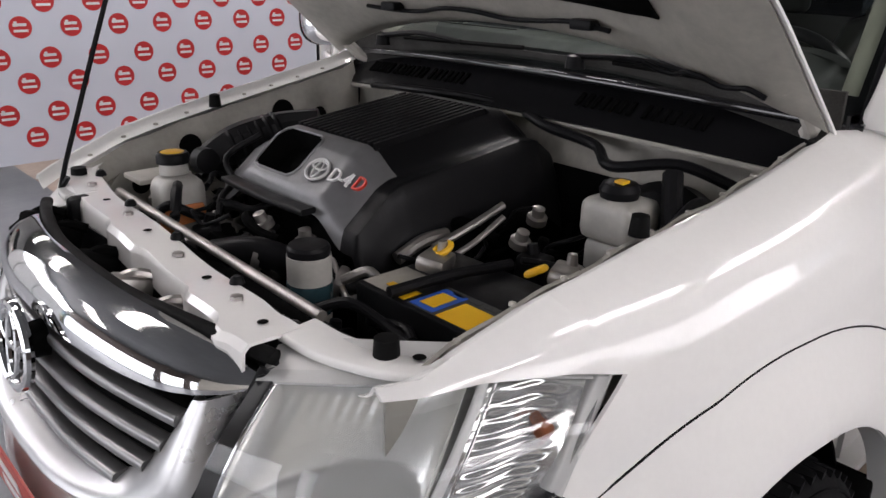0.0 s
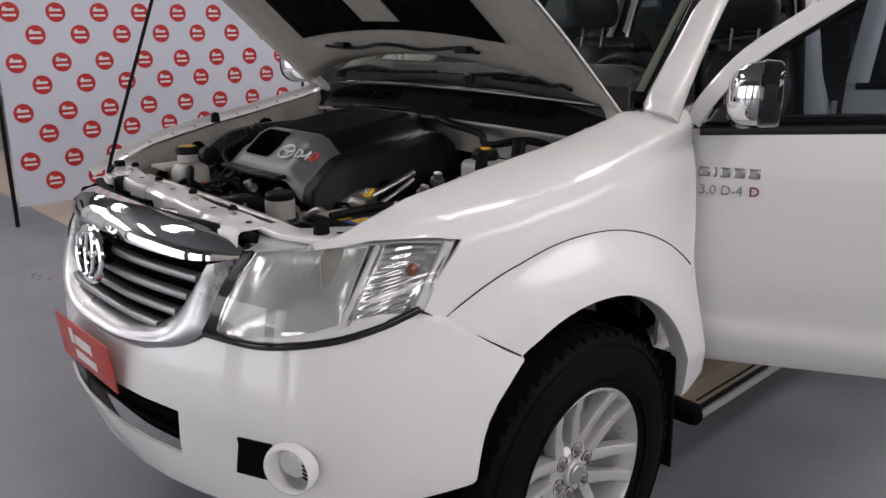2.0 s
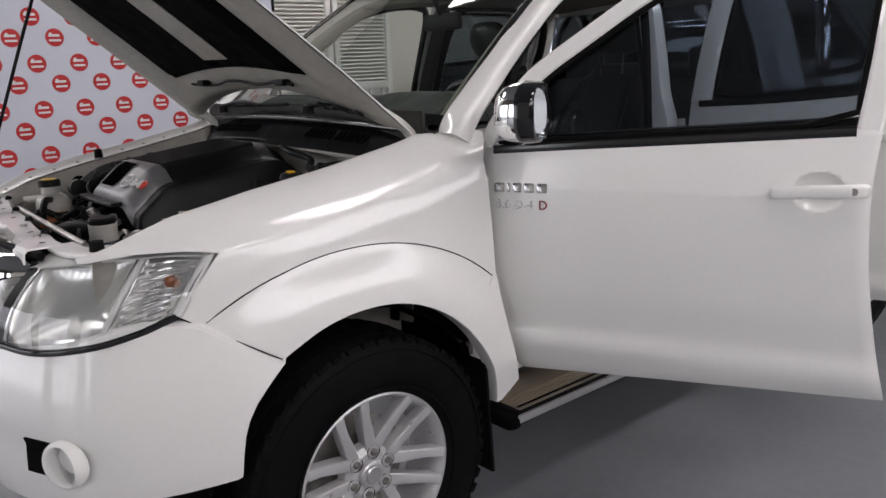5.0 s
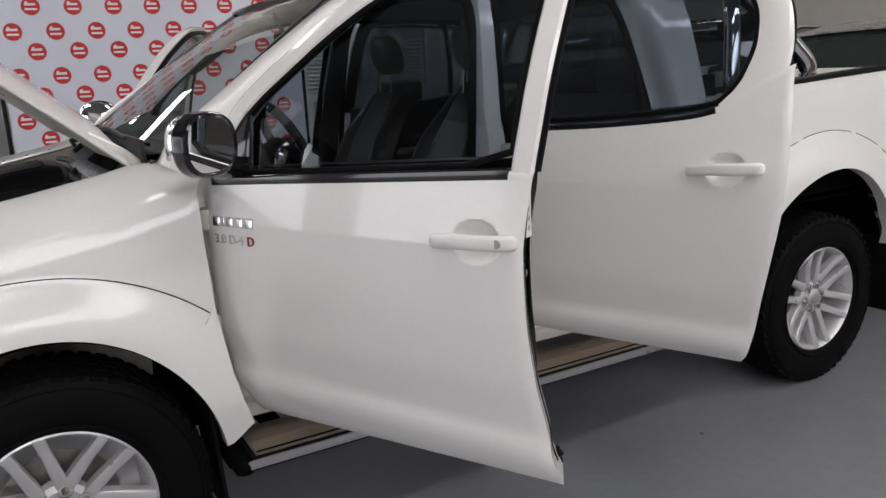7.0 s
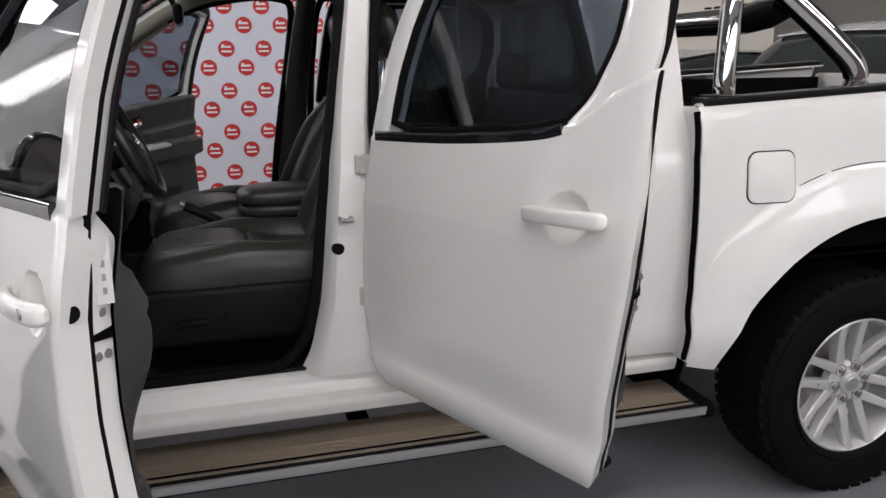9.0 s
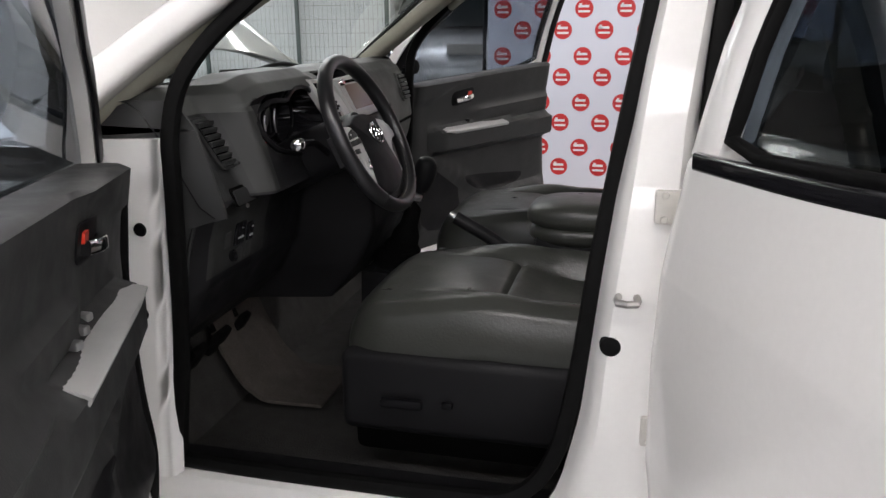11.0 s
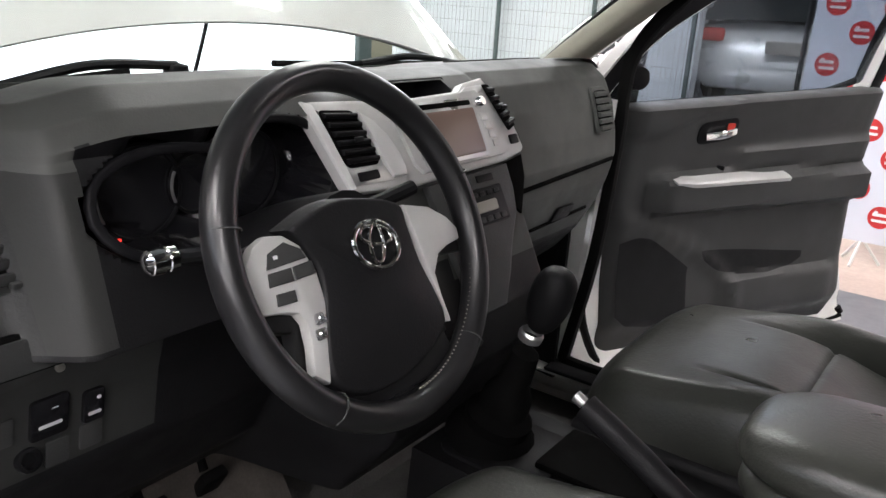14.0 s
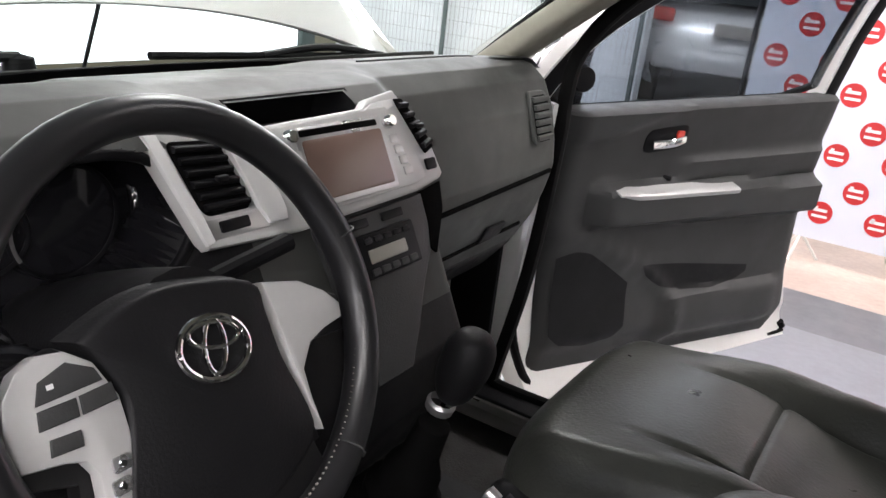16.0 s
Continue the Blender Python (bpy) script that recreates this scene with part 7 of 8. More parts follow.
# pressed hollows and plugs along the inner wings
for side in (-1, 1):
    for x, z, r in ((-0.38, 1.00, 0.022), (-0.24, 1.07, 0.030), (-0.10, 1.05, 0.018), (0.04, 1.12, 0.034), (0.16, 1.10, 0.022)):
        part("plug", lathe([(0.0, r), (0.004, r * 0.9), (0.004, 0.0)], (x, side * (interp(x, TOP_Y) - 0.072), z), (0, -side, 0.1), 18), MATT if r > 0.02 else RUBBER, truck)

# ---- cab interior ----
def stack_x(z):
    return 0.69 - 0.5 * (z - 1.30)


DASH_L = [(0.37, 1.268), (0.48, 1.312), (0.58, 1.340), (0.640, 1.340), (0.672, 1.322), (0.695, 1.290), (0.715, 1.230), (0.735, 1.160), (0.742, 1.135), (0.676, 1.116), (0.657, 1.06), (0.640, 0.97), (0.59, 0.88), (0.50, 0.80)]
DASH_M = [(0.345, 1.302), (0.46, 1.334), (0.58, 1.346), (0.640, 1.341), (0.668, 1.326), (0.692, 1.296), (0.725, 1.230), (0.760, 1.160), (0.775, 1.130), (0.790, 1.10), (0.815, 1.05), (0.815, 0.98), (0.78, 0.90), (0.70, 0.80)]
# faces of the driver's vent panel and of the knee panel below it
DASH_V = [(0, 0)] * 3 + [(0.595, 1.32), (0.62, 1.28), (0.675, 1.18), (0.70, 1.135), (0.70, 1.10)]
DASH_K = [(0, 0)] * 3 + [(0.676, 1.116), (0.657, 1.06), (0.640, 0.97)]
DASH_R = [(0.37, 1.290), (0.46, 1.338), (0.54, 1.345), (0.585, 1.335), (0.615, 1.312), (0.640, 1.265), (0.655, 1.205), (0.660, 1.160), (0.655, 1.130), (0.648, 1.10), (0.630, 1.05), (0.59, 0.98), (0.54, 0.92), (0.47, 0.86)]


def dash_pt(u, v):
    y = -0.715 + 1.425 * u
    if y < -0.18:
        w, a, c = smooth01((y + 0.27) / 0.06), DASH_L, DASH_M
    else:
        w, a, c = smooth01((y - 0.10) / 0.09), DASH_M, DASH_R
    n = len(a) - 1
    f = v * n
    i = min(int(f), n - 1)
    p = Vector(a[i]).lerp(Vector(a[i + 1]), f - i).lerp(Vector(c[i]).lerp(Vector(c[i + 1]), f - i), w)
    e = min(u, 1 - u) * 1.425
    x = p.x - 0.035 * (1 - smooth01(e / 0.05)) * (1 if v > 0.2 else 0) + (0.05 * (1 - smooth01(e / 0.25)) if v < 0.15 else 0)
    z = p.y - 0.02 * (1 - smooth01(e / 0.05))
    # the vent panel lies back behind the raised arm beside the well
    lay = 1 - smooth01((y + 0.618) / 0.052)
    x -= lay * interp(z, [(1.10, 0.0), (1.135, 0.042), (1.18, 0.055), (1.28, 0.078), (1.345, 0.07)]) * smooth01((x - 0.45) / 0.12)
    # brow over the instruments, and their well
    g = smooth01((0.21 - abs(y + 0.385)) / 0.10)
    if z > 1.30:
        z += 0.016 * g * smooth01((x - 0.46) / 0.12)
        x += 0.014 * g * smooth01((x - 0.56) / 0.08)
    r = well_r(y, z)
    if x > 0.60:
        x -= 0.075 * smooth01((1.04 - r) / 0.10)
    return (x, y, z)


def well_r(y, z):
    """Below 1 inside the two-lobed outline of the instrument well."""
    a = min(math.hypot((y + 0.462) / 0.088, (z - 1.251) / 0.051), math.hypot((y + 0.335) / 0.095, (z - 1.258) / 0.062), math.hypot((y + 0.385) / 0.11, (z - 1.240) / 0.055))
    return a


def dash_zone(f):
    # Zones 4 to 6 take the shade-darkened vinyl copies; zone 1 the dark trim.
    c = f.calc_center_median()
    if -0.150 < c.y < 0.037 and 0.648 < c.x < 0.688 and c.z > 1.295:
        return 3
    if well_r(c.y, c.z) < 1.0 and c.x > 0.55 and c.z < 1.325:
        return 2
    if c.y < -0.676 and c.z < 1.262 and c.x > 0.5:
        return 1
    # Undercut shadow above the knee panel, put in as a dark band.
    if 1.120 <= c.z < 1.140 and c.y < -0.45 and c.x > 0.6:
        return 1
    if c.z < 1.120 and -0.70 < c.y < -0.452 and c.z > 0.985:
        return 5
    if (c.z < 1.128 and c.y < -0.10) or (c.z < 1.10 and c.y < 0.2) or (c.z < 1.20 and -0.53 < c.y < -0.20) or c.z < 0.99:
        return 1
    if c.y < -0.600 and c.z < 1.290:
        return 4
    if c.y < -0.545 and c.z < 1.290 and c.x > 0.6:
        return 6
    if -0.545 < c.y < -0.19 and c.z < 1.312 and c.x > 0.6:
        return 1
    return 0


def dash_piece(zone):
    b = DASH_BM.copy()
    for f in [f for f in b.faces if dash_zone(f) != zone]:
        b.faces.remove(f)
    return b


DASH_BM = grid(dash_pt, 230, 190)
dash = part("dashboard", dash_piece(0), DASH, truck, "charcoal moulded dashboard", 60)
# smooth dark lip round the well
skin = [dash_pt(i / 150, j / 150) for i in range(20, 70) for j in range(30, 110)]
skin = [p for p in skin if p[0] > 0.60 and 1.03 < well_r(p[1], p[2]) < 1.4]
lip_line = []
for k in range(72):
    a = 2 * math.pi * k / 72
    r = 0.03
    while well_r(-0.385 + r * math.cos(a), 1.245 + r * math.sin(a)) < 1.0 and r < 0.3:
        r += 0.001
    y, z = -0.385 + r * math.cos(a), min(1.318, 1.245 + r * math.sin(a))
    near = sorted(skin, key=lambda p: (p[1] - y) ** 2 + (p[2] - z) ** 2)[:4]
    lip_line.append(Vector((sum(p[0] for p in near) / 4 - 0.002, y, z)))
lip_line = [(lip_line[k - 2] + lip_line[k - 1] + lip_line[k] + lip_line[(k + 1) % 72] + lip_line[(k + 2) % 72]) / 5 for k in range(72)]
part("well_lip", sweep(lip_line, rounded(0.010, 0.009, 0.003, 3), closed=True, up=(1, 0, 0)), BLACK, dash, "dark instrument lip")
part("instrument_well", dash_piece(2), GLOSS, dash, "dark instrument well", 60)
b = dash_piece(1)
part("dash_arm", dash_piece(6), DASH_SHADED, dash, "charcoal arm beside the instruments, darkened for shade", 60)
part("dash_face", dash_piece(4), DASH_SHADED_LOW, dash, "dark charcoal dash face, darkened for shade", 60)
part("column_surround", b, TRIM_DK, dash, "dark lower dash round the column, with the painted undercut shadow", 60)
part("knee_panel", dash_piece(5), DASH_SHADED, dash, "charcoal switch panel below the dash, darkened for shade", 60)
# side ends
for y, w in ((-0.712, 0), (0.707, 1)):
    prof_e = DASH_L if w == 0 else DASH_R
    part("dash_end", plate([(x - 0.03, z - 0.018) for x, z in prof_e] + [(0.36, 0.80), (0.34, 1.28)], lambda a, c, h: (a, y + (h if w == 0 else -h), c), 0.006), TRIM, dash)


def on_dash(y, z, out=0.0, table=DASH_L):
    """A place on the dash face at y and height z, out towards the seats."""
    pts = sorted(table[3:], key=lambda p: p[1])
    x = float(np.interp(z, [p[1] for p in pts], [p[0] for p in pts]))
    return Vector((x + out, y, z))


# driver's air vent: flat black plate for the shaded recess, slats, frame
def slat_vent(y0, y1, z0, z1, table, n, parent, lean=0.0, frame_m=TRIM_DK, slat_m=BLACK):
    o = rounded(y1 - y0, z1 - z0, 0.012, 3)
    cy, cz = (y0 + y1) / 2, (z0 + z1) / 2
    v = part("air_vent", plate([(cy + a, cz + c) for a, c in o], lambda a, c, h: on_dash(a + lean * (c - cz), c, 0.003 + h, table), 0.006, 0.002), frame_m, parent, "dash air vent")
    part("vent_hole", plate([(cy + a * 0.86, cz + c * 0.86) for a, c in o], lambda a, c, h: on_dash(a + lean * (c - cz), c, 0.010 + h, table), 0.001), MATT, v)
    for k in range(n):
        z = z0 + (z1 - z0) * (k + 1) / (n + 1)
        part("slat", sweep([on_dash(y0 + 0.006 + (y1 - y0 - 0.012) * j / 4 + lean * (z - cz), z, 0.0095, table) for j in range(5)], rounded(0.012, 0.0092, 0.002)), slat_m, v)
    return v


slat_vent(-0.656, -0.578, 1.190, 1.284, DASH_V, 7, dash, lean=-0.16, frame_m=DASH_SHADED_LOW, slat_m=DASH_SHADED_LOW)
part("vent_tab", box(on_dash(-0.598, 1.197, 0.014, DASH_V), (0.010, 0.018, 0.006), 0.002), DASH_SHADED_LOW, dash)
part("coin_tray", plate([(-0.609 + a, 1.141 + c) for a, c in rounded(0.100, 0.034, 0.005, 2)], lambda a, c, h: on_dash(a, c, 0.001 + h, DASH_V), 0.003, 0.001), MATT, dash)
part("tray_lid", plate([(-0.609 + a, 1.140 + c) for a, c in rounded(0.092, 0.027, 0.005, 2)], lambda a, c, h: on_dash(a, c, 0.004 + h, DASH_V), 0.003, 0.001), DASH_SHADED_LOW, dash)
for y, z, w, h2 in ((-0.576, 1.053, 0.037, 0.046), (-0.531, 1.047, 0.022, 0.038)):
    sw = part("switch_plate", plate([(y + a, z + c) for a, c in rounded(w, h2, 0.004, 2)], lambda a, c, h: on_dash(a, c, 0.002 + h, DASH_K), 0.005, 0.0015), GLOSS, dash, "black switch plate")
    part("switch_mark", plate([(y + a, z - 0.008 + c) for a, c in rounded(w * 0.62, 0.004, 0.001, 1)], lambda a, c, h: on_dash(a, c, 0.0075 + h, DASH_K), 0.0006), PAPER, sw)
    part("switch_mark", plate([(y + 0.004 + a, z + 0.009 + c) for a, c in rounded(w * 0.2, 0.004, 0.001, 1)], lambda a, c, h: on_dash(a, c, 0.0075 + h, DASH_K), 0.0006), PAPER, sw)
for y, z in ((-0.620, 1.050), (-0.531, 1.010), (-0.566, 1.006)):
    part("blank_cover", plate([(y + a, z + c) for a, c in rounded(0.024, 0.030, 0.003, 2)], lambda a, c, h: on_dash(a, c, 0.001 + h, DASH_K), 0.0025, 0.001), TRIM, dash)
part("socket", lathe([(0, 0.013), (0.006, 0.012), (0.007, 0.009), (0.002, 0.007), (0.002, 0)], on_dash(-0.595, 1.011, 0.002, DASH_K), (1, 0, 0.2), 20), BLACK, dash)
part("panel_bolt", lathe([(0, 0.005), (0.003, 0.004), (0.003, 0)], on_dash(-0.570, 1.108, 0.004, DASH_K), (1, 0, 0.2), 10), STEEL, dash)

# instrument dials in the dark well
for y, r in ((-0.462, 0.048), (-0.330, 0.050), (-0.395, 0.032)):
    ringp = [Vector((0.652, y + r * math.cos(t * math.pi / 16), 1.250 + r * math.sin(t * math.pi / 16))) for t in range(32)]
    part("gauge_ring", sweep(ringp, circle(0.0022, 6), closed=True, up=(1, 0, 0)), BLACK, dash)
    arc = [Vector((0.655, y + r * math.cos(radians(t)), 1.250 + r * math.sin(radians(t)))) for t in range(150, 215, 5)]
    part("gauge_arc", sweep(arc, circle(0.0018, 6), up=(1, 0, 0)), SATIN, dash, "bright dial edge")
    part("gauge_face", lathe([(0, r), (0.001, 0)], (0.650, y, 1.250), (1, 0, 0), 32), GLOSS, dash)
part("warning_light", lathe([(0, 0.003), (0.001, 0)], (0.700, -0.517, 1.222), (1, 0, 0), 10), mat("red_telltale", (0.9, 0.03, 0.02), 0.4, emit=0.9), dash)

# centre panel
def st(y, z, out=0.0):
    return Vector((stack_x(z), y, z)) + Vector((0.894, 0, 0.447)) * out


def st_plate(name, outline, lift, depth, m, parent, label="", bevel=0.0015):
    return part(name, plate(outline, lambda a, c, h: st(a, c, lift + h), depth, bevel), m, parent, label)


def rect(y0, y1, z0, z1, r=0.004):
    return [((y0 + y1) / 2 + a, (z0 + z1) / 2 + c) for a, c in rounded(y1 - y0, z1 - z0, r, 3)]


panel = st_plate("centre_panel", [(-0.288, 1.325), (-0.20, 1.320), (-0.145, 1.316), (0.015, 1.320), (0.030, 1.329), (0.082, 1.335), (0.094, 1.320), (0.130, 1.270), (0.138, 1.234), (0.130, 1.229), (0.079, 1.222), (-0.07, 1.219), (-0.13, 1.217), (-0.250, 1.224), (-0.256, 1.232)], 0.002, 0.014, SILVERTRIM, dash, "silver centre dash panel", 0.004)


def slant_vent(tl, tr, br, bl, n):
    """A leaning vent: flat black plate for the shaded opening, with its slats."""
    def at(u, v):
        return Vector(tl).lerp(Vector(tr), u).lerp(Vector(bl).lerp(Vector(br), u), v)
    o = []
    for k in range(24):
        p, q = rounded(1.0, 1.0, 0.14, 5)[k]
        e = at(p + 0.5, 0.5 - q)
        o.append((e.x, e.y))
    v = st_plate("air_vent", o, 0.0165, 0.002, MATT, panel, "centre air vent, its shaded opening a black plate")
    for k in range(n):
        f = (k + 0.7) / (n + 0.4)
        part("slat", sweep([st(at(j / 4 * 0.9 + 0.05, f).x, at(j / 4 * 0.9 + 0.05, f).y, 0.0195) for j in range(5)], rounded(0.008, 0.006, 0.002)), BLACK, v)
    part("vent_tab", box(st(at(0.6, 0.55).x, at(0.6, 0.55).y, 0.024), (0.006, 0.014, 0.006), 0.002), TRIM_DK, v)


slant_vent((-0.266, 1.314), (-0.208, 1.310), (-0.189, 1.249), (-0.247, 1.250), 6)
slant_vent((0.074, 1.325), (0.092, 1.324), (0.131, 1.266), (0.108, 1.259), 5)
st_plate("vent_lock", rect(-0.234, -0.198, 1.234, 1.244, 0.002), 0.016, 0.003, BLACK, panel)
st_plate("vent_lock", rect(0.104, 0.126, 1.241, 1.254, 0.003), 0.016, 0.003, BLACK, panel)
st_plate("vent_sill", [(-0.250, 1.230), (-0.246, 1.2475), (-0.180, 1.2465), (-0.172, 1.229)], 0.0155, 0.0015, SATIN, panel)
st_plate("pale_blade", [(-0.204, 1.308), (-0.182, 1.296), (-0.165, 1.278), (-0.153, 1.256), (-0.150, 1.240), (-0.152, 1.231), (-0.176, 1.232), (-0.184, 1.247), (-0.190, 1.272)], 0.015, 0.007, WHITETRIM, panel, "pale silver blade beside the vent", 0.003)
st_plate("pale_blade", [(-0.287, 1.324), (-0.272, 1.320), (-0.262, 1.290), (-0.249, 1.250), (-0.244, 1.228), (-0.254, 1.227)], 0.015, 0.005, WHITETRIM, panel, "", 0.002)
st_plate("pale_blade", [(0.012, 1.316), (0.030, 1.323), (0.072, 1.325), (0.070, 1.317), (0.05, 1.312)], 0.015, 0.004, WHITETRIM, panel, "", 0.002)
unit = st_plate("media_unit", [(-0.146, 1.312), (0.0, 1.316), (0.050, 1.318), (0.066, 1.300), (0.088, 1.255), (0.094, 1.236), (0.070, 1.230), (-0.118, 1.228), (-0.130, 1.240)], 0.0155, 0.006, SILVERTRIM, panel, "silver media unit")
st_plate("screen_frame", rect(-0.112, 0.034, 1.232, 1.309), 0.0215, 0.0012, SATIN, unit)
st_plate("screen", rect(-0.106, 0.028, 1.238, 1.296), 0.0222, 0.0015, SCREEN, unit, "unlit brown-grey touch screen")
st_plate("disc_slot", rect(-0.107, 0.024, 1.299, 1.306, 0.002), 0.0222, 0.0012, MATT, unit)
for y in (-0.124, 0.043):
    part("knob", lathe([(0, 0.0085), (0.010, 0.0075), (0.012, 0.006), (0.012, 0)], st(y, 1.3005, 0.0210), (0.894, 0, 0.447), 18), CHROME, unit)
    for k in range(4):
        st_plate("button", rect(y - 0.002 + 0.0035 * k, y + 0.014 + 0.0035 * k, 1.278 - 0.012 * k, 1.2875 - 0.012 * k, 0.002), 0.0213, 0.0018, SATIN, unit, "", 0.0006)
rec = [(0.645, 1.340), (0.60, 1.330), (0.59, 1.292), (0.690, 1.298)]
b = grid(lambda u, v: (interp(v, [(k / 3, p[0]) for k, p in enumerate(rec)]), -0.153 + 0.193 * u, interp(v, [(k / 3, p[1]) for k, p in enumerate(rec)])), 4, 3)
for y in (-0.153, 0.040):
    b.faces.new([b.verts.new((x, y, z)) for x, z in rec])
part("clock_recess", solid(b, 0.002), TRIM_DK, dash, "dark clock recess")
lower = st_plate("climate_panel", [(-0.110, 1.214), (0.086, 1.219), (0.084, 1.185), (0.074, 1.155), (0.040, 1.120), (0.010, 1.085), (-0.020, 1.050), (-0.085, 1.050), (-0.100, 1.12)], 0.002, 0.010, TRIM, dash, "dark climate control panel", 0.004)
st_plate("display_frame", rect(-0.064, 0.046, 1.150, 1.196), 0.0125, 0.004, BLACK, lower)
st_plate("display", rect(-0.048, 0.022, 1.165, 1.179, 0.002), 0.017, 0.001, LCD, lower, "grey climate display")
for k in range(5):
    st_plate("button", rect(-0.050 + 0.018 * k, -0.036 + 0.018 * k, 1.153, 1.160, 0.002), 0.0165, 0.002, TRIM, lower, "", 0.0006)
    st_plate("button", rect(-0.050 + 0.018 * k, -0.036 + 0.018 * k, 1.185, 1.191, 0.002), 0.0165, 0.0015, TRIM_DK, lower, "", 0.0006)
for y in (-0.05, 0.016):
    st_plate("button", rect(y - 0.020, y + 0.020, 1.202, 1.2115, 0.002), 0.0122, 0.002, BLACK, lower, "", 0.0006)
# Flat black plate put in for the shade of the hollow.
st_plate("side_hollow", [(0.088, 1.220), (0.138, 1.226), (0.128, 1.195), (0.090, 1.150), (0.080, 1.158)], 0.004, 0.004, MATT, dash, "black plate for the shaded hollow beside the climate panel", 0.001)
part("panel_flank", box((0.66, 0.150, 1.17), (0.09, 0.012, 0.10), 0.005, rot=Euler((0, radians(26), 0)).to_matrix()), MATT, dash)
# glovebox lines and passenger vent
part("glovebox_gap", sweep([on_dash(0.19 + 0.46 * k / 10, 1.128 + 0.020 * k / 10, 0.003, DASH_R) for k in range(11)], rounded(0.006, 0.008, 0.002)), MATT, dash, "glovebox gap")
part("glovebox_gap", sweep([on_dash(0.22 + 0.40 * k / 10, 1.02 + 0.020 * k / 10, 0.003, DASH_R) for k in range(11)], rounded(0.004, 0.006, 0.001)), MATT, dash)
part("glovebox_latch", plate([(0.50 + a, 1.05 + c) for a, c in rounded(0.07, 0.032, 0.006, 2)], lambda a, c, h: on_dash(a, c, 0.002 + h, DASH_R), 0.006, 0.002), TRIM_DK, dash)
slat_vent(0.565, 0.635, 1.205, 1.296, DASH_R, 6, dash, frame_m=DASH, slat_m=DASH)
part("airbag_seam", sweep([Vector(dash_pt(0.66 + 0.22 * k / 8, 0.13)) + Vector((0, 0, 0.001)) for k in range(9)], rounded(0.003, 0.003, 0.001)), TRIM_DK, dash)

# steering wheel
sw_n = Vector((math.cos(radians(25.3)), 0.0, math.sin(radians(25.3))))
sw_u, sw_v = Vector((0, 1, 0)), Vector((-math.sin(radians(25.3)), 0, math.cos(radians(25.3))))
SWC = Vector((0.8635, -0.3615, 1.226))
W = lambda a, c, h=0.0: SWC + sw_u * a + sw_v * c + sw_n * h
swheel = new("steering_wheel", None)
swheel.parent = truck
tagged(swheel, "black leather steering wheel with silver spokes")
R = 0.1625
ring = [W(-0.002 + R * math.cos(2 * math.pi * k / 64), R * math.sin(2 * math.pi * k / 64)) for k in range(64)]
part("rim", sweep(ring, circle(0.0144, 18, 1.12), closed=True, up=sw_n), WHEEL_LEATHER, swheel, "worn black leather rim")
for a in (15, 165, 232, 308):
    c, s_ = math.cos(radians(a)), math.sin(radians(a))
    seam = [W((R + 0.0150 * math.cos(t * math.pi / 6)) * c, (R + 0.0150 * math.cos(t * math.pi / 6)) * s_, 0.0172 * math.sin(t * math.pi / 6)) for t in range(12)]
    part("seam", sweep(seam, circle(0.0011, 5), closed=True), TRIM, swheel)
b = bmesh.new()
for k in range(34):
    a = radians(272 + 2.0 * k)
    p = W((R - 0.0142) * math.cos(a), (R - 0.0142) * math.sin(a), 0.004)
    box(p, (0.0018, 0.0026, 0.0018), bm=b)
tagged(part("stitching", b, GREYPRINT, swheel, "pale stitching"), kind="stuff")
# airbag cover: domed between the spokes
AIR = spline([(a, c, 0) for a, c in ((-0.095, 0.027), (-0.05, 0.041), (-0.007, 0.042), (0.055, 0.027), (0.061, 0.0), (0.064, -0.038), (0.078, -0.100), (0.057, -0.124), (-0.005, -0.143), (-0.065, -0.139), (-0.097, -0.110), (-0.079, -0.045), (-0.075, -0.014), (-0.086, 0.014), (-0.095, 0.027))], 4)[:-1]
def airbag(u, v):
    q = AIR[round(u * len(AIR)) % len(AIR)]
    c = Vector((-0.008, -0.050, 0))
    p = c + (q - c) * v
    h = 0.016 - 0.011 * v ** 2.2 - 0.020 * smooth01((v - 0.93) / 0.07)
    return W(p.x - 0.004, p.y + 0.007, h)
part("airbag_cover", grid(airbag, len(AIR), 18, vs=[0.002, 0.1, 0.2, 0.3, 0.4, 0.5, 0.6, 0.7, 0.78, 0.85, 0.9, 0.93, 0.95, 0.97, 0.985, 1.0]), TRIM_DK, swheel, "dark grey airbag cover", 60)
tl = radians(-13)
oval_badge(swheel, W(-0.009, -0.004, 0.0175), sw_u * math.cos(tl) + sw_v * math.sin(tl), sw_v * math.cos(tl) - sw_u * math.sin(tl), 0.058, 0.044, 0.0026, CHROME)
SP_L = [(-0.133, 0.024), (-0.120, 0.030), (-0.102, 0.027), (-0.087, 0.015), (-0.077, -0.010), (-0.077, -0.040), (-0.087, -0.075), (-0.099, -0.106), (-0.113, -0.094), (-0.107, -0.070), (-0.105, -0.050), (-0.110, -0.040), (-0.121, -0.036), (-0.146, -0.032), (-0.149, -0.009), (-0.143, 0.012)]
SP_R = [(0.058, 0.026), (0.096, 0.017), (0.122, 0.002), (0.138, -0.013), (0.136, -0.025), (0.110, -0.027), (0.090, -0.033), (0.076, -0.050), (0.076, -0.075), (0.079, -0.102), (0.072, -0.080), (0.066, -0.038), (0.063, 0.0)]
BK_L = [(-0.156, 0.020), (-0.10, 0.030), (-0.06, 0.0), (-0.07, -0.11), (-0.10, -0.118), (-0.119, -0.10), (-0.112, -0.055), (-0.156, -0.040)]
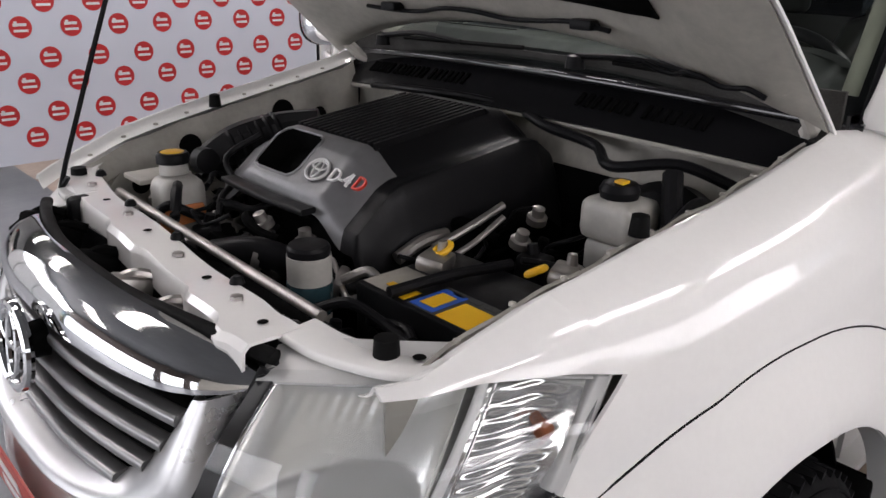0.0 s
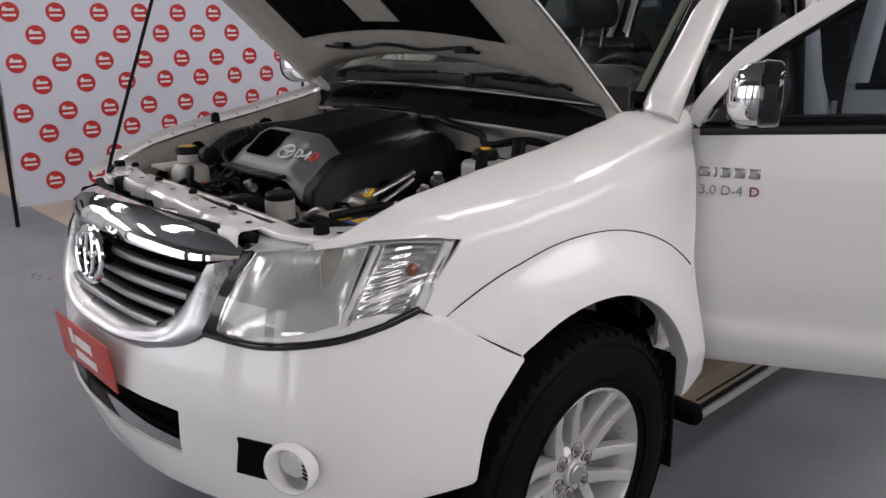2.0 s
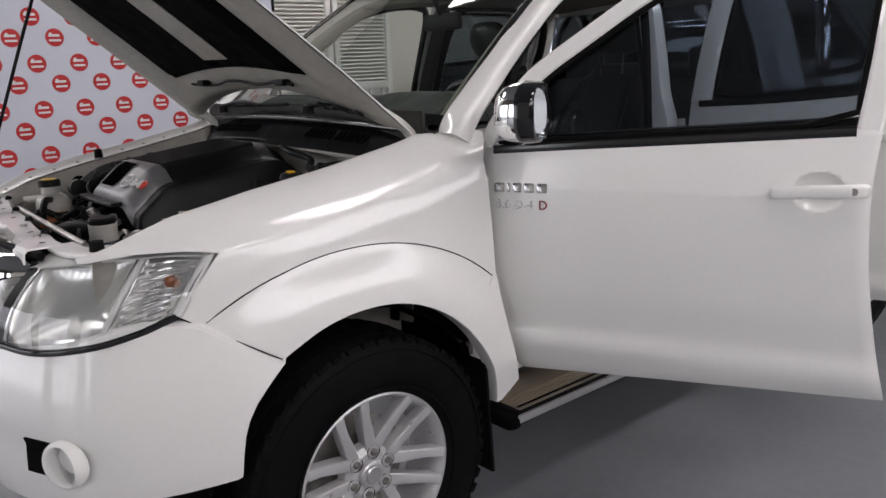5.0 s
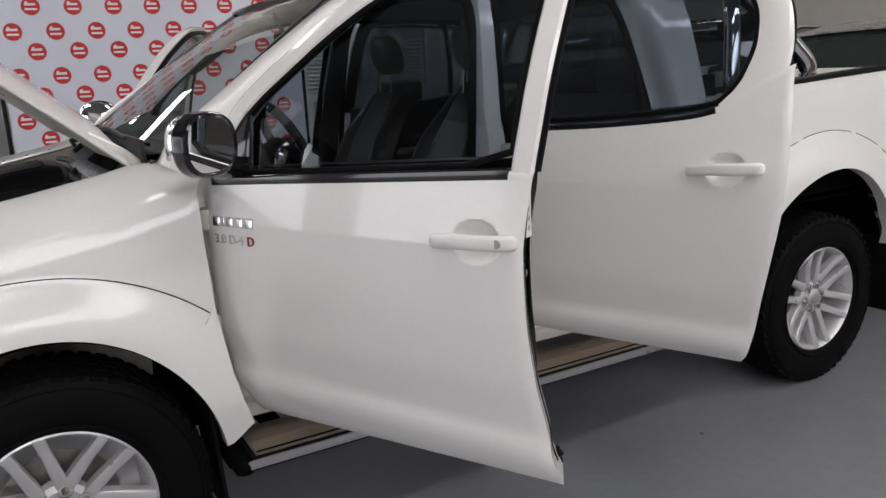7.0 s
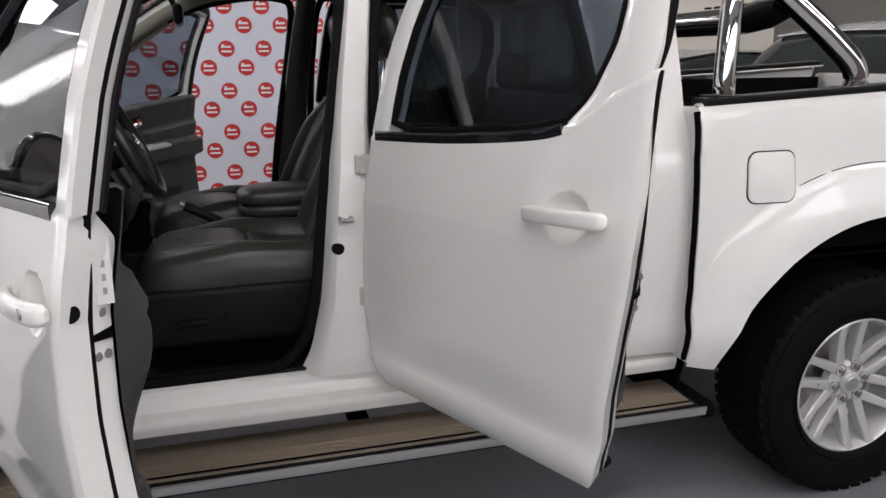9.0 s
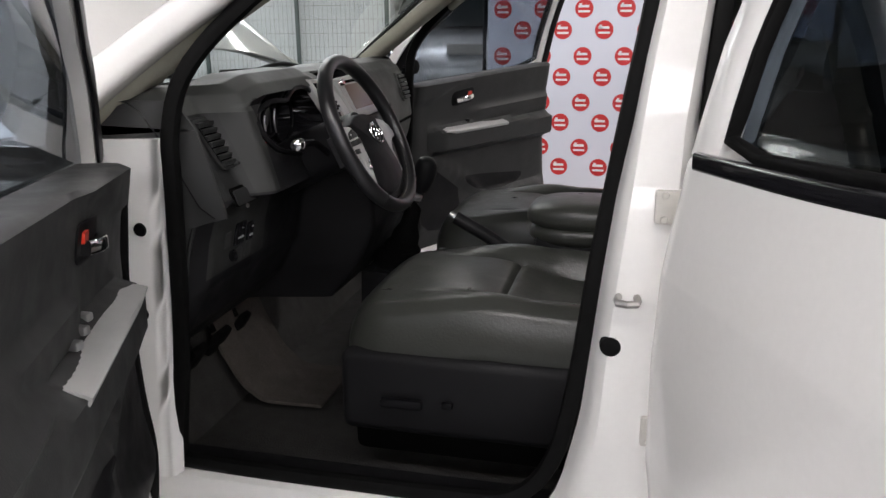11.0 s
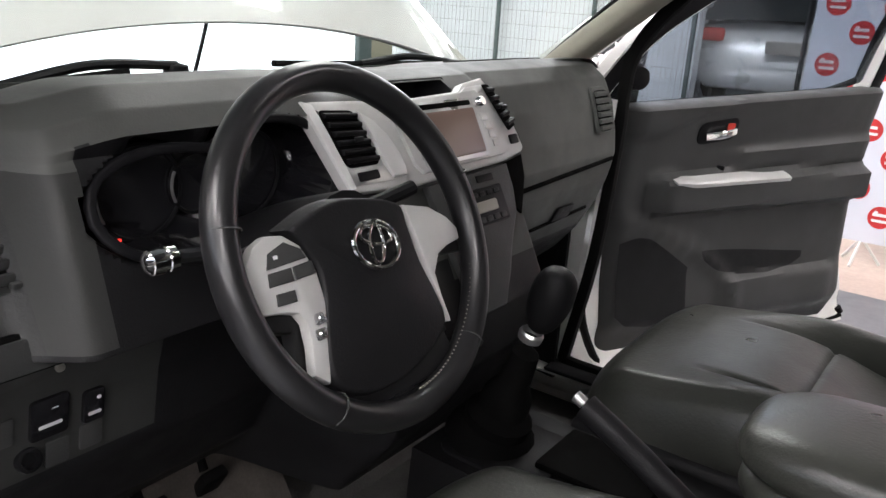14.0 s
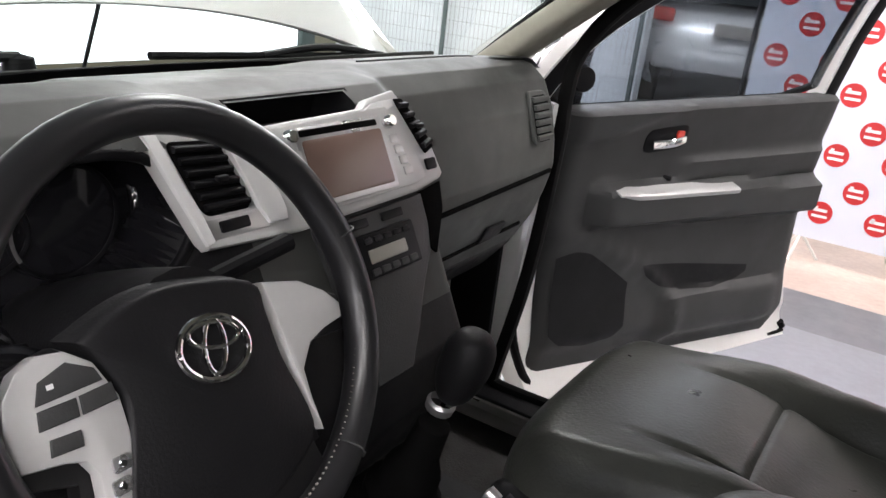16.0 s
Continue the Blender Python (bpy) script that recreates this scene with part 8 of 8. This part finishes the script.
BK_R = [(0.04, 0.020), (0.10, 0.015), (0.154, -0.008), (0.154, -0.040), (0.110, -0.036), (0.092, -0.046), (0.084, -0.065), (0.086, -0.112), (0.05, -0.12)]
for o, back in ((SP_L, BK_L), (SP_R, BK_R)):
    sp = part("spoke", plate(o, lambda a, c, h: W(a, c, -0.006 + h - 0.14 * max(0, abs(a) - 0.11)), 0.011, 0.003), SILVERTRIM, swheel, "silver spoke trim")
    part("spoke_back", plate(back, lambda a, c, h: W(a, c, -0.024 + h - 0.10 * max(0, abs(a) - 0.11)), 0.014, 0.004), WHEEL_LEATHER, swheel, "black leather spoke")
on_sp = lambda x, y, h: W(x, y, 0.0052 + h - 0.14 * max(0, abs(x) - 0.11))
for o in ([(-0.123, 0.015), (-0.105, 0.021), (-0.089, 0.012), (-0.086, 0.003), (-0.128, 0.002)], [(-0.128, -0.001), (-0.105, -0.001), (-0.106, -0.0125), (-0.130, -0.0125)], [(-0.103, -0.001), (-0.081, 0.0), (-0.080, -0.012), (-0.104, -0.0125)], [(-0.126, -0.019), (-0.108, -0.020), (-0.109, -0.030), (-0.128, -0.029)]):
    part("button", plate(o, on_sp, 0.0018, 0.0008), TRIM, swheel, "dark wheel button")
part("button_mark", plate([(-0.120, 0.009), (-0.116, 0.009), (-0.116, 0.012), (-0.120, 0.012)], lambda x, y, h: on_sp(x, y, 0.002 + h), 0.0004), PAPER, swheel)
for x, c in ((-0.090, -0.050), (-0.094, -0.063)):
    part("button", plate([(x + p, c + q) for p, q in rounded(0.013, 0.010, 0.002, 2)], on_sp, 0.0016, 0.0006), SATIN, swheel)
    part("button_dot", lathe([(0, 0.003), (0.0012, 0.0022), (0.0012, 0)], on_sp(x, c, 0.0016), sw_n, 10), CHROME, swheel)
low = [(-0.072, -0.100), (-0.080, -0.130), (-0.050, -0.146), (0.050, -0.146), (0.080, -0.130), (0.072, -0.100)]
part("lower_spoke", plate(low, lambda a, c, h: W(a, c, -0.024 + h), 0.020, 0.005), WHEEL_LEATHER, swheel)
part("column", tube([W(0, 0, -0.02), W(0, 0.01, -0.11), W(0, 0.01, -0.22)], 0.055, 20), TRIM_DK, truck, "steering column shroud")
stk = part("indicator_stalk", tube([W(-0.05, 0.0, -0.085), (0.777, -0.455, 1.216), (0.772, -0.508, 1.223)], 0.0075, 10), GLOSS, truck, "black indicator stalk with silver end")
part("stalk_tip", lathe([(0, 0.008), (0.004, 0.012), (0.012, 0.0125), (0.013, 0.0115), (0.017, 0.0115), (0.018, 0.0125), (0.028, 0.0115), (0.032, 0.006), (0.033, 0)], (0.772, -0.508, 1.223), -sw_u, 16), CHROME, stk)
part("wiper_stalk", tube([W(0.05, 0.03, -0.075), W(0.11, 0.038, -0.072), W(0.165, 0.045, -0.066)], 0.009, 10), BLACK, truck, "black wiper stalk")

# pedals and floor
for y, w in ((-0.47, 0.06), (-0.36, 0.06), (-0.25, 0.045)):
    pd = part("pedal", box((0.46, y, 0.72), (0.02, w, 0.07), 0.006, rot=Euler((0, radians(35), 0)).to_matrix()), RUBBER, truck, "black rubber pedal")
    part("pedal_arm", tube([(0.45, y, 0.74), (0.40, y, 0.85), (0.38, y, 0.95)], 0.009, 8), MATT, pd)
part("bulkhead", solid(grid(lambda u, v: (0.34 + 0.14 * (1 - v) ** 2, -0.70 + 1.40 * u, 0.54 + 0.78 * v), 6, 10), 0.01), CARPET, truck, "dark carpeted bulkhead")
def matp(u, v):
    line = [(0.440, 0.775), (0.470, 0.690), (0.510, 0.610), (0.560, 0.566), (0.62, 0.556), (0.70, 0.553)]
    f = u * 5
    i = min(int(f), 4)
    p = Vector(line[i]).lerp(Vector(line[i + 1]), f - i)
    return (p.x, -0.37 + 0.05 * u + (0.25 - 0.02 * u) * v, p.y + 0.003 * math.sin(9 * u + 5 * v))
b = grid(matp, 14, 14)
solid(b, 0.008)
part("floor_mat", b, MATFLOOR, truck, "dark brown floor mat in the footwell")

# console, levers, armrest
b = grid(lambda u, v: (0.74 + 0.74 * u, 0.115 * math.copysign(1, v - 0.5) * min(1, abs(2 * v - 1) * 1.25), 0.56 + 0.275 * smooth01((1 - abs(2 * v - 1)) / 0.25) - 0.02 * u), 14, 24)
part("centre_console", b, TRIM_DK, truck, "dark centre console between the seats")
part("cup_tray", box((0.98, 0.02, 0.842), (0.16, 0.12, 0.012), 0.005), MATT, truck, "dark cup tray")
part("shift_surround", plate([(0.845 + a, -0.012 + c) for a, c in rounded(0.17, 0.15, 0.03, 3)], lambda a, c, h: (a, c, 0.828 + h), 0.010, 0.004), TRIM_DK, truck, "dark lever surround")
lever_ax = (0.30, 0.0, 1.0)
gt = part("gear_gaiter", lathe([(0, 0.070), (0.02, 0.064), (0.032, 0.050), (0.048, 0.050), (0.062, 0.038), (0.085, 0.036), (0.11, 0.024), (0.16, 0.020), (0.175, 0.0)], (0.810, -0.012, 0.835), lever_ax, 16), MATT, truck, "black leather gear gaiter")
part("gear_collar", lathe([(0, 0.017), (0.010, 0.018), (0.014, 0.015)], (0.859, -0.012, 1.010), lever_ax, 16), SATIN, gt)
def knob(u, v):
    a, t = 2 * math.pi * u, math.pi * v
    r = math.sin(t) ** 0.7
    z = -math.cos(t)
    w = 0.030 + 0.004 * z
    return Vector((0.884, -0.012, 1.073)) + Vector((0.287, 0, 0.958)) * (0.050 * z) + Vector((0.958, 0, -0.287)) * (w * r * math.cos(a)) + Vector((0, 1, 0)) * (w * r * math.sin(a))
part("gear_knob", grid(knob, 24, 14), TRIM_DK, gt, "black gear knob")
hb_ = part("hand_brake", tube([(1.235, -0.088, 0.850), (1.16, -0.088, 0.885), (1.06, -0.088, 0.945), (0.985, -0.087, 0.985)], 0.0165, 12, scales=None), TRIM_DK, truck, "dark grey hand brake lever")
part("release_button", lathe([(0, 0.008), (0.014, 0.008), (0.016, 0)], (0.983, -0.087, 0.987), (-0.88, 0, 0.47), 12), SATIN, hb_)
arm = part("armrest_box", box((1.345, -0.005, 0.87), (0.33, 0.175, 0.17), 0.02), TRIM_DK, truck, "dark console box with padded lid")
def pillow(cx, cz, hx, hy, up_, down):
    def f(u, v):
        a, t = 2 * math.pi * u, math.pi * v
        p, q = math.cos(a), math.sin(a)
        k = (abs(p) ** 3.4 + abs(q) ** 3.4) ** (-1 / 3.4) * math.sin(t) ** 0.42
        h = -math.copysign(abs(math.cos(t)) ** 0.8, math.cos(t))
        return (cx + hx * k * p, -0.005 + hy * k * q, cz + (up_ if h > 0 else down) * h)
    return grid(f, 48, 22)
part("lid", pillow(1.340, 0.990, 0.185, 0.108, 0.042, 0.028), LEATHER, arm, "padded grey leather lid")
part("lid_underside", pillow(1.342, 0.950, 0.180, 0.105, 0.028, 0.030), LEATHER, arm)


# seats
def seat(cy, sgn):
    top = new("front_seat", None)
    top.parent = truck
    tagged(top, "dark grey leather front seat")
    def cushion(u, v):
        c, w, r = 2 * v - 1, 0.238, 0.055
        t = abs(c)
        if t < 0.74:
            yy, dz = t / 0.74 * (w - r), 0.0
        else:
            k = (t - 0.74) / 0.26 * 1.75
            yy, dz = w - r + r * math.sin(min(k, 1.57)) - 0.012 * max(0, k - 1.45), 0.11 * (1 - math.cos(min(k, 1.57))) + 0.02 * max(0, k - 1.57)
        e = yy / w
        xf = 0.850 + 0.050 * e ** 4
        if u < 0.22:
            k = u / 0.22 * 1.57
            x, dz = xf + 0.085 * (1 - math.sin(k)), dz + 0.11 * (1 - math.sin(k)) ** 1.0
            x = xf + 0.075 * (1 - math.cos(k)) ** 1.0
            dz = min(0.13, dz)
            a = 0.0
        else:
            a = (u - 0.22) / 0.78
            x = xf + 0.075 + (1.42 - xf - 0.075) * a
        top = 0.922 + 0.014 * math.sin(math.pi * min(1, a * 1.6)) - 0.030 * smooth01((a - 0.35) / 0.5) * smooth01((0.165 - yy) / 0.05)
        top += 0.022 * smooth01((yy - 0.125) / 0.05) * smooth01((a - 0.10) / 0.45)
        top -= 0.007 * math.exp(-((yy - 0.128) / 0.006) ** 2) * smooth01((a - 0.12) / 0.2)
        top -= 0.007 * math.exp(-((a - 0.50 - 0.15 * (0.12 - yy) ** 2) / 0.012) ** 2) * smooth01((0.135 - yy) / 0.01)
        top -= 0.004 * math.exp(-((t - 0.80) / 0.012) ** 2)
        top += 0.0022 * math.sin(34 * x + 21 * yy * c) * math.sin(11 * x + 31 * yy) * smooth01((a - 0.3) / 0.3)
        return (x, cy + math.copysign(yy, c), top - dz)
    part("cushion", grid(cushion, 90, 90), LEATHER, top, "creased grey leather cushion", 60)
    b = box((1.12, cy - 0.226, 0.755), (0.50, 0.050, 0.170), 0.022, seg=3)
    part("side_valance", b, TRIM_DK, top, "dark plastic seat base")
    b = box((1.12, cy + 0.226, 0.755), (0.50, 0.050, 0.170), 0.022, seg=3)
    part("side_valance", b, TRIM_DK, top)
    part("seat_lever", box((1.0, cy - 0.262, 0.745), (0.085, 0.014, 0.020), 0.006), BLACK, top)
    part("seat_switch", box((1.09, cy - 0.260, 0.750), (0.022, 0.012, 0.014), 0.004), BLACK, top)
    part("rail", box((1.12, cy, 0.625), (0.50, 0.36, 0.08), 0.02), MATT, top)
    # backrest
    def back(u, v):
        c, h = 2 * u - 1, v
        lean = 0.245 * h + 0.02 * h * h
        w = 0.235 * (1 - 0.16 * smooth01((h - 0.55) / 0.45)) * (1 - 0.35 * smooth01((h - 0.93) / 0.07))
        bol = 0.042 * smooth01((abs(c) - 0.52) / 0.2) * smooth01((1 - abs(c)) / 0.08) * smooth01((0.95 - h) / 0.3)
        pucker = 0.0012 * math.sin(19 * h + 4 * c) + -0.009 * math.exp(-((abs(c) - 0.54) / 0.03) ** 2) - 0.008 * math.exp(-((h - 0.42) / 0.02) ** 2) * (abs(c) < 0.5)
        edge = (1 - abs(c) ** 6) ** 0.5
        return (1.345 + lean - (bol + pucker) * edge + 0.07 * (1 - edge) - 0.02 * math.sin(math.pi * h), cy + w * c, 0.855 + 0.53 * h)
    b = grid(back, 44, 44)
    bk = part("backrest", b, LEATHER, top, "grey leather backrest", 60)
    part("back_shell", solid(grid(lambda u, v: Vector(back(u, v)) + Vector((0.075 + 0.02 * math.sin(math.pi * u) - 0.075 * (2 * u - 1) ** 8, 0, 0)), 20, 20), 0.006), TRIM_DK, bk)
    part("back_top", tube([Vector(back(k / 8, 1.0)) + Vector((0.035, 0, -0.012)) for k in range(9)], 0.042, 12), LEATHER, bk)
    for dy in (-0.055, 0.055):
        part("headrest_post", tube([(1.60, cy + dy, 1.37), (1.612, cy + dy, 1.46)], 0.006, 8, smooth=0), CHROME, top)
    def head(u, v):
        a, t = 2 * math.pi * u, math.pi * v
        r = math.sin(t) ** 0.55
        return (1.615 + 0.050 * math.cos(a) * r + 0.02 * math.cos(t), cy + 0.125 * r * math.copysign(abs(math.sin(a)) ** 0.8, math.sin(a)), 1.535 - 0.088 * math.cos(t))
    part("headrest", grid(head, 28, 18), LEATHER, top, "dark leather headrest")
    return top


seat(-0.365, -1)
seat(0.365, 1)
part("belt_buckle", box((1.215, -0.168, 0.905), (0.022, 0.030, 0.075), 0.006, rot=Euler((0, 0.35, 0)).to_matrix()), BLACK, truck, "seat belt buckle with red button")
part("buckle_button", box((1.206, -0.172, 0.934), (0.014, 0.034, 0.014), 0.003, rot=Euler((0.1, 0.35, 0.2)).to_matrix()), ORANGE, truck, "red buckle button")
# rear bench
def bench(u, v):
    return (1.90 + 0.42 * u, -0.62 + 1.24 * v, 0.78 + 0.10 * smooth01(u / 0.2) + 0.01 * math.sin(6 * math.pi * v))
b = grid(bench, 16, 30)
solid(b, 0.05)
rb = part("rear_bench", b, LEATHER, truck, "dark leather rear bench")
b = grid(lambda u, v: (2.26 + 0.09 * u - 0.015 * math.sin(3 * math.pi * v) ** 2, -0.62 + 1.24 * v, 0.86 + 0.46 * u), 12, 30)
solid(b, 0.04)
part("bench_back", b, LEATHER, rb)
for y in (-0.38, 0.38):
    part("headrest", box((2.33, y, 1.40), (0.08, 0.24, 0.15), 0.035, seg=3), LEATHER, rb)
# inside mirror, sun visors, grab handles
im = part("inside_mirror", box((1.015, 0.0, 1.600), (0.03, 0.22, 0.065), 0.018, seg=3), BLACK, truck, "black inside mirror")
part("mirror_stem", tube([(1.01, 0, 1.62), (0.985, 0, 1.67), (0.97, 0, 1.70)], 0.009, 8), BLACK, im)
for y in (-0.34, 0.34):
    part("sun_visor", box((1.10, y, 1.695), (0.17, 0.40, 0.018), 0.008), HEADLINE, truck, "beige sun visor")
for side in (1, -1):
    part("grab_handle", tube([(0.80, side * 0.665, 1.50), (0.83, side * 0.63, 1.515), (0.92, side * 0.605, 1.58), (0.95, side * 0.635, 1.60)], 0.012, 8), HEADLINE, truck, "beige grab handle")
b = grid(lambda u, v: (0.44 + 0.12 * u, 0.725 - 0.02 * u, 0.58 + 0.5 * v), 4, 6)
solid(b, 0.01)
part("kick_panel", b, TRIM_DK, truck)
b = grid(lambda u, v: (0.44 + 0.12 * u, -0.725 + 0.02 * u, 0.58 + 0.5 * v), 4, 6)
solid(b, 0.01)
part("kick_panel", b, TRIM_DK, truck)

# ---- other cars in the hall ----
CARW = mat("white_car_far", (0.72, 0.72, 0.72), 0.25, coat=0.6, vary=0.02)
CARS = mat("silver_car_far", (0.42, 0.42, 0.41), 0.28, metal=0.5, coat=0.6, vary=0.03)
CARL = mat("pale_silver_car_far", (0.60, 0.60, 0.59), 0.30, metal=0.3, coat=0.6, vary=0.03)
CARG = mat("grey_car_far", (0.16, 0.17, 0.18), 0.28, metal=0.5, coat=0.6, vary=0.03)
FARGLASS = mat("dark_car_glass", (0.03, 0.035, 0.035), 0.06, coat=0.3)


def parked_car(m, material, label, length=4.1):
    """A hatchback: nose at -x, lofted body, glasshouse, lamps and wheels."""
    car = thing("parked_car", label, "car", "parked cars")
    L = length
    deck = [(0, 0.55), (0.03, 0.72), (0.10, 0.80), (0.27, 0.93), (0.34, 0.96), (0.80, 1.0), (0.95, 0.98), (0.985, 0.86), (1.0, 0.60)]
    wid = [(0, 0.60), (0.04, 0.74), (0.12, 0.82), (0.5, 0.86), (0.9, 0.83), (0.97, 0.78), (1.0, 0.70)]
    def body(u, v):
        a = 2 * v - 1
        zt, w = interp(u, deck), interp(u, wid)
        c = abs(a)
        if c > 0.45:
            t = (c - 0.45) / 0.55
            y, z = w * (0.93 + 0.07 * math.sin(math.pi * min(1, t * 1.2))), zt - 0.05 - (zt - 0.30) * t
        else:
            y, z = w * 0.93 * c / 0.45, zt - 0.05 * (c / 0.45) ** 3
        return (L * u - L / 2, math.copysign(y, a), z)
    bd = part("body", grid(body, 40, 40), material, car)
    roof = [(0.27, 0.93), (0.44, 1.40), (0.52, 1.46), (0.75, 1.47), (0.90, 1.40), (0.985, 0.98)]
    def house(u, v, grow=0.0):
        x = 0.27 + 0.715 * u
        a = 2 * v - 1
        zt = interp(x, roof)
        t = abs(a)
        w = 0.80 - 0.20 * (zt - 0.95) / 0.5
        if t > 0.55:
            k = (t - 0.55) / 0.45
            y, z = w + (0.80 - w) * k, zt - 0.02 - (zt - 0.95) * k
        else:
            y, z = w * t / 0.55, zt + 0.03 * (1 - (t / 0.55) ** 2)
        return (L * x - L / 2, math.copysign(y + grow, a), z + grow)
    part("glasshouse", grid(house, 30, 32), FARGLASS, car, "dark car windows")
    part("roof", solid(grid(lambda u, v: Vector(house(0.22 + 0.66 * u, 0.24 + 0.52 * v)) + Vector((0, 0, 0.012)), 16, 14), 0.01), material, car)
    for sgn in (0, 1):
        for u0 in (0.0, 0.40, 0.80):
            pts = [Vector(house(min(0.999, u0 + (0.2 if u0 == 0 else 0.0) * k / 6 + (0.17 if u0 == 0.8 else 0) * k / 6), (0.5 - 0.27 - 0.225 * (1 - k / 6)) if sgn == 0 else (0.5 + 0.27 + 0.225 * (1 - k / 6)), 0.006)) for k in range(7)]
            part("window_post", sweep(pts, rounded(0.06, 0.02, 0.006)), material, car)
    for x, y, in ((-0.33, 0.74), (0.31, 0.74)):
        for sgn in (-1, 1):
            t = part("wheel", lathe([(-0.09, 0.0), (-0.09, 0.20), (-0.10, 0.21), (-0.10, 0.29), (-0.08, 0.31), (0.08, 0.31), (0.09, 0.0)], (L * x, sgn * y, 0.31), (0, -sgn, 0), 28), TYRE, car)
            part("hub", lathe([(-0.104, 0.19), (-0.11, 0.12), (-0.104, 0.0)], (L * x, sgn * (y + 0.0), 0.31), (0, sgn * -1.0, 0), 20), ALLOY, t)
    for sgn in (-1, 1):
        part("tail_lamp", box((L * 0.475, sgn * 0.66, 0.86), (0.14, 0.20, 0.12), 0.03), REDPL, car, "red tail lamp")
        part("head_lamp", box((-L * 0.455, sgn * 0.60, 0.70), (0.20, 0.26, 0.10), 0.03), LAMP_GLASS, car)
    part("rear_bumper", box((L * 0.485, 0, 0.50), (0.14, 1.40, 0.22), 0.05), material, car)
    part("plate", box((L * 0.505, 0, 0.78), (0.02, 0.40, 0.11), 0.004), GREYPRINT, car)
    car.matrix_world = m
    return car


parked_car(pose(-1.76, 12.45, 0, 0, 0, -76.6) @ Matrix.Scale(1.4, 4), CARL, "pale silver car parked behind the banner, tail towards it")
parked_car(pose(7.7, 3.0, 0, 0, 0, 200) @ Matrix.Scale(1.14, 4), CARW, "white hatchback parked beyond the truck")
parked_car(pose(6.75, 0.55, 0, 0, 0, 195) @ Matrix.Scale(1.10, 4), CARS, "silver hatchback parked beyond the truck")
parked_car(pose(6.2, 3.9, 0, 0, 0, 190), CARG, "dark grey hatchback parked beyond the truck")
